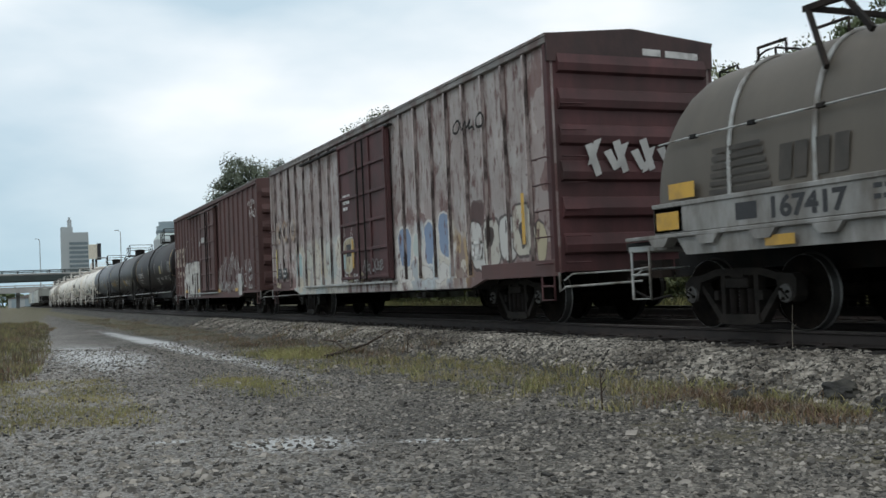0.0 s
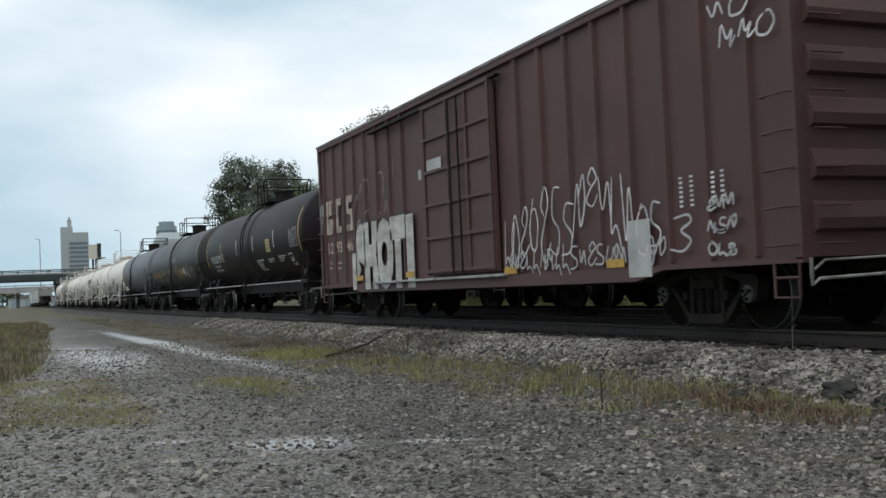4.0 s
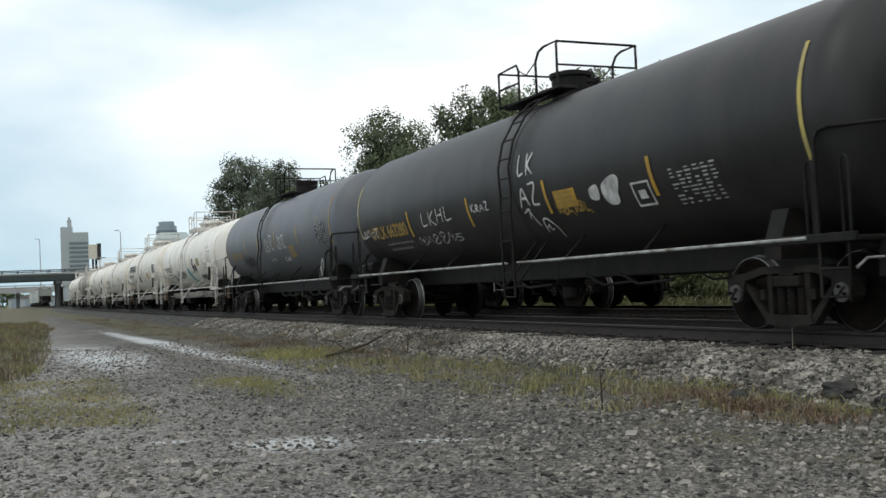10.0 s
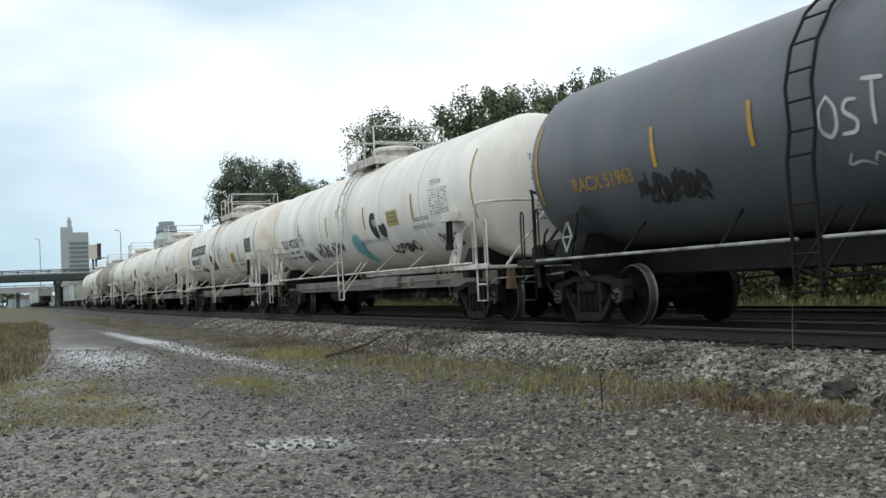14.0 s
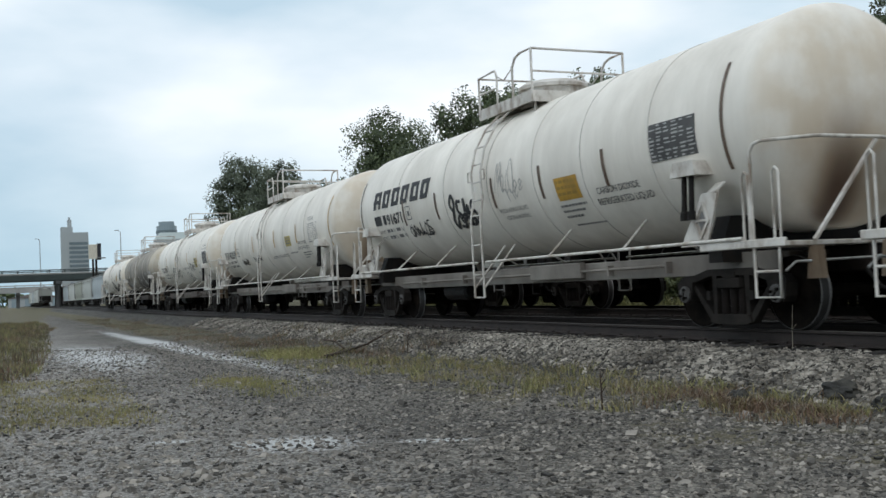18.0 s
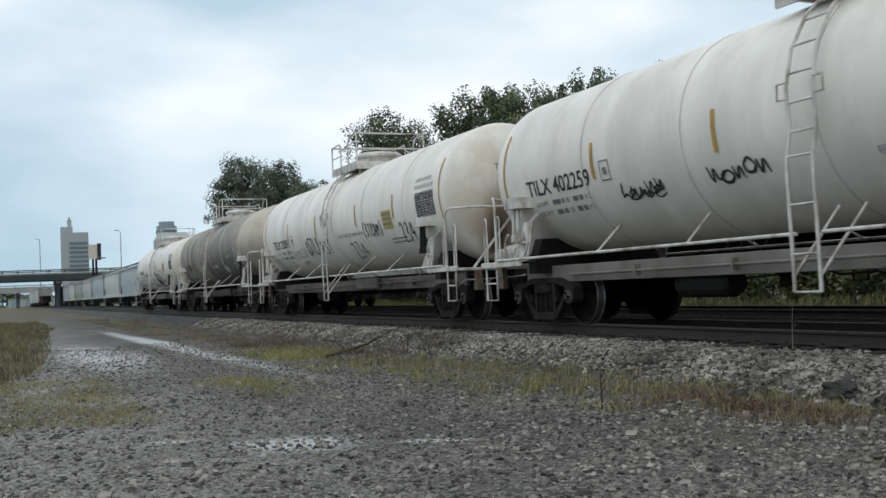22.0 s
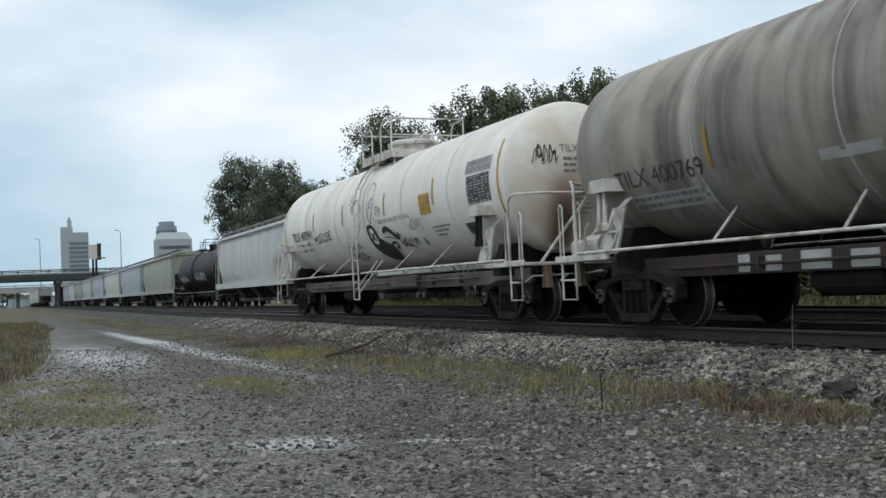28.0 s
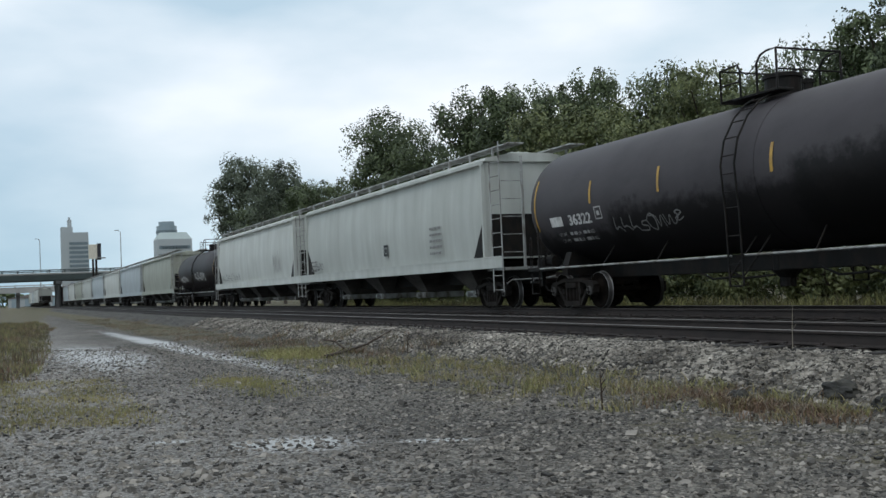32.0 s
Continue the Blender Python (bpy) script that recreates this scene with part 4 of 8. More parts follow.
def jacks(car, length, r, zc, fit, rods=True):
    """Slanted end-frame plates with a diamond holder and, on the insulated cars, a capped pair of dark rods."""
    half = length / 2
    for sx in (-1, 1):
        for sy in (-1, 1):
            x = sx * (half - 2.2) if sx > 0 else -half + 2.05
            y = sy * 1.38
            ya, yb = sorted((y, y + sy * 0.03))
            pl = Shape().prism([(x - 0.38, 1.08), (x + 0.16, 1.08), (x + 0.42, 1.74), (x + 0.1, 1.74)], ya, yb)
            pl.bar((x + 0.26, y, 1.735), (x + 0.3, sy * (r - 0.14), 1.86), 0.32, 0.02)
            plate = part("end_frame_plate", pl, fit, car)
            cx, cz, yo = x + 0.08, 1.4, y + sy * 0.045
            corners = [(cx + 0.04, cz + 0.23), (cx + 0.15, cz), (cx - 0.02, cz - 0.23), (cx - 0.13, cz)]
            fr = Shape()
            for (a, b), (c, d) in zip(corners, corners[1:] + corners[:1]):
                fr.bar((a, yo, b), (c, yo, d), 0.02, 0.035)
            fr.bar((cx - 0.17, yo, cz), (cx + 0.17, yo, cz), 0.02, 0.03)
            part("placard_holder", fr, fit if rods else FITG, plate)
            part("plate_hole", Shape().prism([(cx + (a - cx) * 0.55, cz + (b - cz) * 0.55) for a, b in corners], y + sy * 0.03, y + sy * 0.036), GRIME if rods else FITD, plate)
            if rods:
                xx = x - 0.1
                for dx in (-0.07, 0.08):
                    part("capped_rod", Shape().tube([(xx + dx - 0.03, y + sy * 0.08, 1.5), (xx + dx, y + sy * 0.08, 2.0)], 0.036, 7).lathe([(1.42, 0.0), (1.42, 0.055), (1.52, 0.055), (1.54, 0.036)], 8, "z", (xx + dx - 0.03, y + sy * 0.08, 0), smooth=False), FITD if sx > 0 else fit, car)
                part("rod_cap", Shape().prism([(xx - 0.26, 1.98), (xx + 0.27, 1.98), (xx + 0.22, 2.17), (xx - 0.18, 2.17)], y + sy * 0.17, y - sy * 0.2), fit, car)


# ---- boxcar ----


def boxcar(name, label, length, body_mat, door_mat, end_mat, door, group="boxcars of the moving train", ribs=16):
    car = car_root(name, label, "boxcar", group)
    h, w, zb, zt = length / 2, 1.6, 0.86, 4.6
    part("side_wall", Shape().box(-h, h, -w + 0.065, -w + 0.11, zb, zt), body_mat, car)
    part("side_wall", Shape().box(-h, h, w - 0.11, w - 0.065, zb, zt), body_mat, car)
    part("floor_frame", Shape().box(-h + 0.02, h - 0.02, -w + 0.12, w - 0.12, zb, 1.05).box(-h + 0.8, h - 0.8, -0.35, 0.35, 0.62, 0.86), FITD, car)
    d0, d1 = door
    # vertical posts
    for sy in (-1, 1):
        xs = [-2.86 - 0.835 * k for k in range(ribs // 2)] + [2.55 + 0.826 * k for k in range(ribs // 2)]
        for x in xs:
            a = sy * (w - 0.065)
            sh = Shape().prism([(x - 0.055, a), (x - 0.034, a + sy * 0.062), (x + 0.034, a + sy * 0.062), (x + 0.055, a)], zb + 0.04, zt - 0.1, "xy")
            # the slanted flanks carry the painted shadow line
            if body_mat is PEEL:
                sh.m = [0, 0, 1, 0, 1, 0]
            part("side_post", sh, [PEELR, EDGESHADE] if body_mat is PEEL else body_mat, car)
        for sx in (-1, 1):
            part("corner_post", Shape().box(min(sx * h, sx * (h - 0.12)), max(sx * h, sx * (h - 0.12)), min(sy * w, sy * (w - 0.14)), max(sy * w, sy * (w - 0.14)), zb - 0.02, zt), end_mat if sx > 0 else body_mat, car)
        part("side_plate", Shape().box(-h, h, min(sy * (w - 0.1), sy * (w + 0.015)), max(sy * (w - 0.1), sy * (w + 0.015)), zt - 0.12, zt + 0.02, bev=0.012), body_mat if body_mat is not PEEL else ROOFM, car)
        y0 = min(sy * (w - 0.08), sy * w)
        sl = Shape().prism([(-h, zb), (h, zb), (h, zb - 0.06), (h - 2.6, zb - 0.06), (h - 3.2, zb - 0.2), (-h + 3.2, zb - 0.2), (-h + 2.6, zb - 0.06), (-h, zb - 0.06)], y0, y0 + 0.08)
        part("side_sill", sl, body_mat, car)
        if body_mat is PEEL:
            ya, yb = sorted((sy * (w - 0.05), sy * (w + 0.004)))
            for xa, xb in ((-h + 0.01, -h + 2.1), (h - 2.7, h - 0.01)):
                part("end_skirt", Shape().box(xa, xb, ya, yb, zb - 0.055, zb + 0.2, bev=0.004), BROWN, car)
        # door with frame bars
        y = sy * (w - 0.02)
        dr = part("door", Shape().box(d0, d1, min(y, y + sy * 0.09), max(y, y + sy * 0.09), zb + 0.08, zt - 0.3, bev=0.01), door_mat, car)
        yy = y + sy * 0.09
        n = 6
        for k in range(n):
            z = zb + 0.12 + (zt - 0.45 - zb) * k / (n - 1)
            part("door_bar", Shape().box(d0, d1, min(yy, yy + sy * 0.05), max(yy, yy + sy * 0.05), z, z + 0.07, bev=0.01), door_mat, dr)
        for x in (d0 + 0.03, d0 + (d1 - d0) * 0.38, d0 + (d1 - d0) * 0.66, d1 - 0.1):
            part("door_post", Shape().box(x, x + 0.08, min(yy, yy + sy * 0.045), max(yy, yy + sy * 0.045), zb + 0.1, zt - 0.32, bev=0.01), door_mat, dr)
        for x in (d0 + (d1 - d0) * 0.45, d0 + (d1 - d0) * 0.58):
            part("lock_rod", Shape().tube([(x, yy + sy * 0.06, zb + 0.1), (x, yy + sy * 0.06, zt - 0.35)], 0.022, 6), FITD, dr)
        for z in (zb + 0.03, zt - 0.24):
            part("door_track", Shape().box(d0 - (d1 - d0) * 1.05, d1 + 0.25, min(y, y + sy * 0.12), max(y, y + sy * 0.12), z - 0.05, z, bev=0.008), FITD if z > 2 else FITG, car)
        # ladder irons at both ends
        for sx in (-1, 1):
            xa, xb = sx * (h - 0.06), sx * (h - 0.5)
            for k in range(5):
                z = 1.0 + 0.42 * k
                part("ladder_rung", Shape().tube([(xa, sy * (w - 0.02), z), (xa, sy * (w + 0.07), z), (xb, sy * (w + 0.07), z), (xb, sy * (w - 0.02), z)], 0.013, 5), end_mat, car)
            step_loop(car, sx * (h - 0.28), sy * (w - 0.02), 0.42, zb, 0.4, end_mat)
    # corrugated ends
    for sx in (-1, 1):
        e = Shape().box(min(sx * h, sx * (h - 0.08)) - 0.0, max(sx * h, sx * (h - 0.08)), -w + 0.14, w - 0.14, zb, zt)
        wall = part("end_wall", e, end_mat, car)
        for k in range(6):
            z = zb + 0.25 + k * (zt - zb - 0.5) / 5.6
            hh = 0.34
            prof = [(sx * (h - 0.02), z), (sx * (h + 0.07), z + 0.05), (sx * (h + 0.09), z + hh * 0.5), (sx * (h + 0.03), z + hh), (sx * (h - 0.02), z + hh + 0.03)]
            part("end_corrugation", Shape().prism(prof, -w + 0.17, w - 0.17), end_mat, wall)
        coupler(car, sx * (h + 0.05), sx)
        part("end_lever", Shape().tube([(sx * (h + 0.12), -w, 0.85), (sx * (h + 0.12), -w, 0.55), (sx * (h + 0.12), -w + 0.1, 0.62), (sx * (h + 0.3), -0.2, 0.66)], 0.02, 6), FITG, car)
        for k in range(7):
            z = 1.0 + 0.42 * k
            part("end_rung", Shape().tube([(sx * (h + 0.1), -w + 0.16, z), (sx * (h + 0.12), -w + 0.6, z)], 0.013, 5), end_mat, car)
        truck(car, sx * (h - 2.42), 0)
    # roof with a low ridge and sheet ribs
    rf = Shape().prism([(-w - 0.03, zt - 0.01), (-w - 0.03, zt + 0.04), (0, zt + 0.2), (w + 0.03, zt + 0.04), (w + 0.03, zt - 0.01)], -h - 0.03, h + 0.03, "yz")
    roof = part("roof", rf, ROOFM, car)
    for k in range(15):
        x = -h + 0.3 + (2 * h - 0.6) * k / 14
        part("roof_rib", Shape().prism([(-w + 0.05, zt + 0.045), (-w + 0.07, zt + 0.08), (0, zt + 0.235), (w - 0.07, zt + 0.08), (w - 0.05, zt + 0.045), (0, zt + 0.2)], x - 0.04, x + 0.04, "yz"), ROOFM, roof)
    fa = Shape().prism([(-w, zt - 0.4), (-w, zt + 0.03), (0, zt + 0.19), (w, zt + 0.03), (w, zt - 0.4)], h - 0.03, h + 0.035, "yz")
    part("end_fascia", fa, FASCIA if body_mat is PEEL else end_mat, car)
    part("end_fascia", Shape().prism([(-w, zt - 0.4), (-w, zt + 0.03), (0, zt + 0.19), (w, zt + 0.03), (w, zt - 0.4)], -h - 0.035, -h + 0.03, "yz"), end_mat, car)
    return car, on_flat(-w + 0.06)


# ---- coil car ----


LIFTZ = (2.88, 3.68)


def coil_car(length=13.2):
    car = car_root("coil_car", "taupe steel coil car with a rounded hood and pale grey sills", "freight car", "cars of the moving train")
    h = length / 2
    z0, z1, w = 1.62, 3.4, 1.5
    # the hood: a domed arch with rounded ends, its crown lower towards them
    prof = []
    n = 20
    rings = []
    L = h - 1.34
    curve = [(-L - 0.02, 0.0)] + [(-L + 0.8 - 0.8 * math.cos(a), 0.42 + 0.58 * math.sin(a) ** 0.8) for a in [radians(q) for q in (0, 8, 18, 30, 44, 60, 76, 90)]]
    stations = curve + [(0, 1.0)] + [(-x, k) for x, k in reversed(curve)]
    sh = Shape()
    v, f = [], []
    for x, k in stations:
        for i in range(n + 1):
            a = math.pi * i / n
            c, s = math.cos(a), math.sin(a)
            yy = -w * (0.9 + 0.1 * k) * math.copysign(abs(c) ** 0.55, c) * (1 if k > 0 else 0.0001)
            v.append((x, yy, z0 + (z1 - z0) * max(k, 0.001) * s ** 0.75))
    for j in range(len(stations) - 1):
        for i in range(n):
            a = j * (n + 1) + i
            f.append((a, a + 1, a + n + 2, a + n + 1))
    sh.add(v, f, 0, True)
    hood = part("hood", sh, COILM, car)
    seam = Shape()
    for x in (-3.7, -2.28, -0.86, 0.56, 1.98, 3.4):
        pts = []
        for i in range(n + 1):
            a = math.pi * i / n
            c, s = math.cos(a), math.sin(a)
            pts.append((x, -1.012 * w * math.copysign(abs(c) ** 0.55, c), z0 + (z1 - z0 + 0.015) * s ** 0.75))
        part("hood_band", Shape().tube(pts, 0.03, 6), FITG, hood)
    for sy in (-1, 1):
        part("hood_lip", Shape().tube([(-L + 0.1, sy * 1.47, 2.46), (-L + 0.8, sy * 1.52, 2.46), (L - 0.8, sy * 1.52, 2.46), (L - 0.1, sy * 1.47, 2.46)], 0.013, 6), FITG, hood)
        for k in range(9):
            part("cord_clamp", Shape().box(-4.4 + 1.1 * k, -4.28 + 1.1 * k, min(sy * 1.5, sy * 1.55), max(sy * 1.5, sy * 1.55), 2.43, 2.49, bev=0.008), FITD, hood)
    for x in (-3.9, -2.9):
        part("hood_grab", Shape().tube([(x, -0.8, z1 - 0.08), (x, -0.8, z1 + 0.12), (x + 0.5, -0.8, z1 + 0.12), (x + 0.5, -0.8, z1 - 0.04)], 0.02, 6), STEEL, hood)
    for x in (-2.15, 1.9):
        lf = Shape()
        for sy in (-1, 1):
            lf.bar((x, sy * 1.4, LIFTZ[0]), (x - 0.55, sy * 1.1, LIFTZ[1]), 0.05, 0.07).bar((x + 0.42, sy * 1.15, z1 - 0.2), (x - 0.05, sy * 1.05, LIFTZ[1] + 0.02), 0.05, 0.07)
            lf.bar((x - 0.6, sy * 1.1, LIFTZ[1]), (x + 1.6, sy * 1.05, LIFTZ[1]), 0.07, 0.07)
        lf.bar((x - 0.55, -1.1, LIFTZ[1]), (x - 0.55, 1.1, LIFTZ[1]), 0.06, 0.06).bar((x - 0.55, -1.1, LIFTZ[1]), (x - 0.3, 0, LIFTZ[1] + 0.3), 0.05, 0.05)
        part("lifting_frame", lf, STEEL, car)
    for sy in (-1, 1):
        a, b = sorted((sy * 1.5, sy * 1.62))
        part("side_sill", Shape().box(-h + 1.45, h - 1.45, a, b, 1.26, 1.63, bev=0.015), SILLP, car)
        part("top_flange", Shape().box(-h + 1.45, h - 1.45, a - 0.02, b + 0.02, 1.60, 1.66, bev=0.008), SILLP, car)
        part("bottom_flange", Shape().box(-h + 0.8, h - 0.8, a - 0.03, b + 0.03, 1.21, 1.26, bev=0.008), SILLP, car)
        part("lower_skirt", Shape().prism([(-h + 1.9, 1.21), (h - 1.9, 1.21), (h - 2.1, 0.98), (-h + 2.1, 0.98)], a + 0.02, b - 0.02), SILLP, car)
        for x in range(-5, 6):
            part("sill_bracket", Shape().prism([(x - 0.22, 1.21), (x + 0.22, 1.21), (x + 0.12, 1.1), (x - 0.12, 1.1)], a - 0.05, b + 0.05), SILLP, car)
    part("underframe", Shape().box(-h + 0.3, h - 0.3, -0.4, 0.4, 0.72, 1.2).box(-h + 0.6, h - 0.6, -1.5, 1.5, 1.1, 1.2), FITD, car)
    for sx in (-1, 1):
        e = sx * (h - 0.72)
        part("end_platform", Shape().box(min(e, e - sx * 0.9), max(e, e - sx * 0.9), -1.55, 1.55, 1.06, 1.14, bev=0.01), FITG, car)
        step_loop(car, e - sx * 0.3, -1.56, 0.42, 1.08, 0.42, FITG, "end_step")
        step_loop(car, e - sx * 0.3, 1.56, 0.42, 1.08, 0.42, FITG, "end_step")
        coupler(car, e + sx * 0.1, sx)
        part("end_sign", Shape().box(min(e - sx * 0.75, e - sx * 1.35), max(e - sx * 0.75, e - sx * 1.35), -1.62, -1.56, 1.28, 1.6), SILLP, car)
        truck(car, sx * (h - 2.4), 0)
    pl = on_flat(-1.62)
    s = Shape()
    patch(s, pl, -5.04, -4.56, 1.31, 1.54, 0.03)
    part("yellow_panel", s, YELLOW, car)
    s = Shape()
    patch(s, pl, -2.98, -2.5, 1.01, 1.13, 0.03)
    part("yellow_panel", s, YELLOW, car)
    s = Shape()
    patch(s, pl, -4.84, -4.3, 1.7, 1.9, -0.04)
    part("yellow_panel", s, YELLOW, car)
    return car, pl


# ---- covered hopper ----


def hopper(name, label, length, mat, group="parked covered hoppers"):
    car = car_root(name, label, "hopper car", group)
    h, w, zb, zt = length / 2, 1.6, 1.45, 4.3
    b = h - 1.15
    # barrel sides in three sheets of one smooth shell
    n = 14
    ring = []
    for i in range(n + 1):
        t = i / n
        ring.append((-(w - 0.10) - 0.10 * math.sin(math.pi * min(1, t * 1.1)), zb + (zt - zb) * t))
    sh = Shape()
    v, f = [], []
    for x, cut in ((-b, 0.0), (b, 0.0)):
        for y, z in ring:
            v.append((x, y, z))
        for y, z in reversed(ring):
            v.append((x, -y, z))
    m = 2 * (n + 1)
    for i in range(m - 1):
        f.append((i, i + 1, m + i + 1, m + i))
    sh.add(v, f, 0, True)
    sh.add([v[i] for i in range(m)], [tuple(range(m))], 0)
    sh.add([v[m + i] for i in range(m)], [tuple(range(m))], 0)
    part("body", sh, mat, car)
    for x in [-b + 2 * b * k / 8 for k in range(1, 8)]:
        s = Shape()
        s.add([(x + dx, y - 0.006, z) for y, z in ring for dx in (-0.05, 0.05)], [(2 * i, 2 * i + 1, 2 * i + 3, 2 * i + 2) for i in range(n)], 0)
        part("weld_seam", s, mat, car)
    # roof, hatch trough and running boards
    part("roof", Shape().prism([(-w + 0.04, zt - 0.02), (-w + 0.1, zt + 0.08), (-0.6, zt + 0.24), (0.6, zt + 0.24), (w - 0.1, zt + 0.08), (w - 0.04, zt - 0.02)], -b - 0.1, b + 0.1, "yz"), mat, car)
    part("hatch_cover", Shape().box(-b + 0.6, b - 0.6, -0.3, 0.3, zt + 0.24, zt + 0.36, bev=0.02), mat, car)
    for sy in (-1, 1):
        a, c = sorted((sy * 0.75, sy * 1.25))
        part("running_board", Shape().box(-h + 0.1, h - 0.1, a, c, zt + 0.36, zt + 0.40), FITG, car)
        for k in range(13):
            x = -b + 2 * b * k / 12
            part("board_bracket", Shape().box(x - 0.03, x + 0.03, min(sy * 1.2, sy * 1.26), max(sy * 1.2, sy * 1.26), zt + 0.02, zt + 0.36), FITG, car)
        a, c = sorted((sy * (w - 0.02), sy * (w + 0.05)))
        part("side_sill", Shape().box(-h + 0.05, h - 0.05, a, c, 1.16, 1.48, bev=0.012).box(-h + 0.05, h - 0.05, a - 0.01, c + 0.01, 1.45, 1.5), mat, car)
        part("top_chord", Shape().box(-b - 0.1, b + 0.1, a, c, zt - 0.12, zt, bev=0.012), mat, car)
        for sx in (-1, 1):
            x = sx * (h - 0.3)
            part("corner_post", Shape().bar((sx * b, sy * w, zt), (sx * b, sy * w, 1.3), 0.09, 0.12), mat, car)
            for dx in (0.0, 0.62):
                part("ladder_rail", Shape().tube([(x + sx * 0.28 - sx * dx, sy * 1.62, 0.5), (x + sx * 0.28 - sx * dx, sy * 1.62, zt + (0.4 if dx == 0 else -0.1))], 0.02, 6), FITG, car)
            for k in range(10):
                z = 0.55 + k * 0.4
                part("ladder_rung", Shape().tube([(x + sx * 0.28, sy * 1.62, z), (x - sx * 0.34, sy * 1.62, z)], 0.014, 5), FITG, car)
    for sx in (-1, 1):
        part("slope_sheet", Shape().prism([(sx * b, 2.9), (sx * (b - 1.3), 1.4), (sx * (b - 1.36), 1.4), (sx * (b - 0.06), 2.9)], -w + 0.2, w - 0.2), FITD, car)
        # dark sheets on the closed body stand in for shade in its end openings
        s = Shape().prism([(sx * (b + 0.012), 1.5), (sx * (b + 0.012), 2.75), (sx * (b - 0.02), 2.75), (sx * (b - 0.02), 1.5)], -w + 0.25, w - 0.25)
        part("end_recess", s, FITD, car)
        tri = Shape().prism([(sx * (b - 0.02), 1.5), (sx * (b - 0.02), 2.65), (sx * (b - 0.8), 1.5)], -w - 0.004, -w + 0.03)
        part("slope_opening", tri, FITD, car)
        part("end_platform", Shape().box(min(sx * h, sx * b), max(sx * h, sx * b), -1.55, 1.55, 1.1, 1.18), FITG, car)
        for k in range(5):
            z = 1.6 + k * 0.5
            part("end_rung", Shape().tube([(sx * (h - 0.05), -1.55, z), (sx * (h - 0.05), -0.9, z)], 0.014, 5), FITG, car)
        part("end_frame", Shape().bar((sx * (h - 0.05), -0.9, 1.1), (sx * (h - 0.05), -0.9, zt), 0.06, 0.06), FITG, car)
        coupler(car, sx * (h - 0.1), sx)
        truck(car, sx * (h - 2.0), None)
    part("centre_sill", Shape().box(-h + 0.4, h - 0.4, -0.3, 0.3, 0.75, 1.2), FITD, car)
    for k in range(4):
        x = -b + 2.9 + (2 * b - 5.8) * k / 3
        s = Shape()
        s.add([(x + dx * 1.0, dy * 1.35, 1.45) for dx, dy in ((-1, -1), (1, -1), (1, 1), (-1, 1))] + [(x + dx * 0.32, dy * 0.6, 0.52) for dx, dy in ((-1, -1), (1, -1), (1, 1), (-1, 1))],
              [(0, 1, 5, 4), (1, 2, 6, 5), (2, 3, 7, 6), (3, 0, 4, 7), (4, 5, 6, 7)])
        part("outlet_chute", s, SILLG, car)
        part("outlet_gate", Shape().box(x - 0.4, x + 0.4, -0.75, 0.75, 0.34, 0.54, bev=0.02).lathe([(-0.92, 0.0), (-0.92, 0.07), (-0.75, 0.07)], 8, "y", (x, 0, 0.44), smooth=False), FITG, car)
    return car, on_flat(-w)

# ---- ground ----


def smooth(a, b, t):
    t = max(0.0, min(1.0, (t - a) / (b - a)))
    return t * t * (3 - 2 * t)


def ground_z(x, y):
    """Height of the gravel, the ballast bed of the two tracks and the verges."""
    edge = D1 - 2.95 + 0.12 * math.sin(x * 0.7) + 0.08 * math.sin(x * 2.3)
    bed = smooth(edge, D1 - 1.65, y) * 0.345
    mid = 0.09 * smooth(D1 + 1.3, D1 + 2.2, y) * (1 - smooth(D2 - 2.2, D2 - 1.3, y))
    far = smooth(D2 + 1.5, D2 + 3.2, y) * 0.28
    z = bed - mid - far
    near = 1 - smooth(40, 120, math.hypot(x, y))
    z += near * 0.035 * noise.noise(Vector((x * 0.35, y * 0.5, 0.3))) * (1 - smooth(edge - 1, edge, y))
    z += near * 0.012 * noise.noise(Vector((x * 2.1, y * 2.1, 1.3)))
    bank = smooth(0.6, -0.8, y) * smooth(-11, -16, x) * (1 - smooth(-50, -75, x))
    return z + 0.12 * bank


def spaced(stops):
    out = []
    for a, b, step in stops:
        n = max(1, round((b - a) / step))
        out += [a + (b - a) * k / n for k in range(n)]
    return out + [stops[-1][1]]


gx = spaced([(-4000, -1000, 500), (-1000, -300, 70), (-300, -100, 8), (-100, -40, 1.5), (-40, -2, 0.4), (-2, 12, 1.0), (12, 100, 11), (100, 1500, 200)])
gy = spaced([(-1500, -200, 260), (-200, -20, 15), (-20, -2, 1.2), (-2, 12, 0.3), (12, 20, 0.5), (20, 60, 4), (60, 300, 40), (300, 3000, 400)])
gv = [(x, y, ground_z(x, y)) for x in gx for y in gy]
ny = len(gy)
gf = [(i * ny + j, (i + 1) * ny + j, (i + 1) * ny + j + 1, i * ny + j + 1) for i in range(len(gx) - 1) for j in range(ny - 1)]


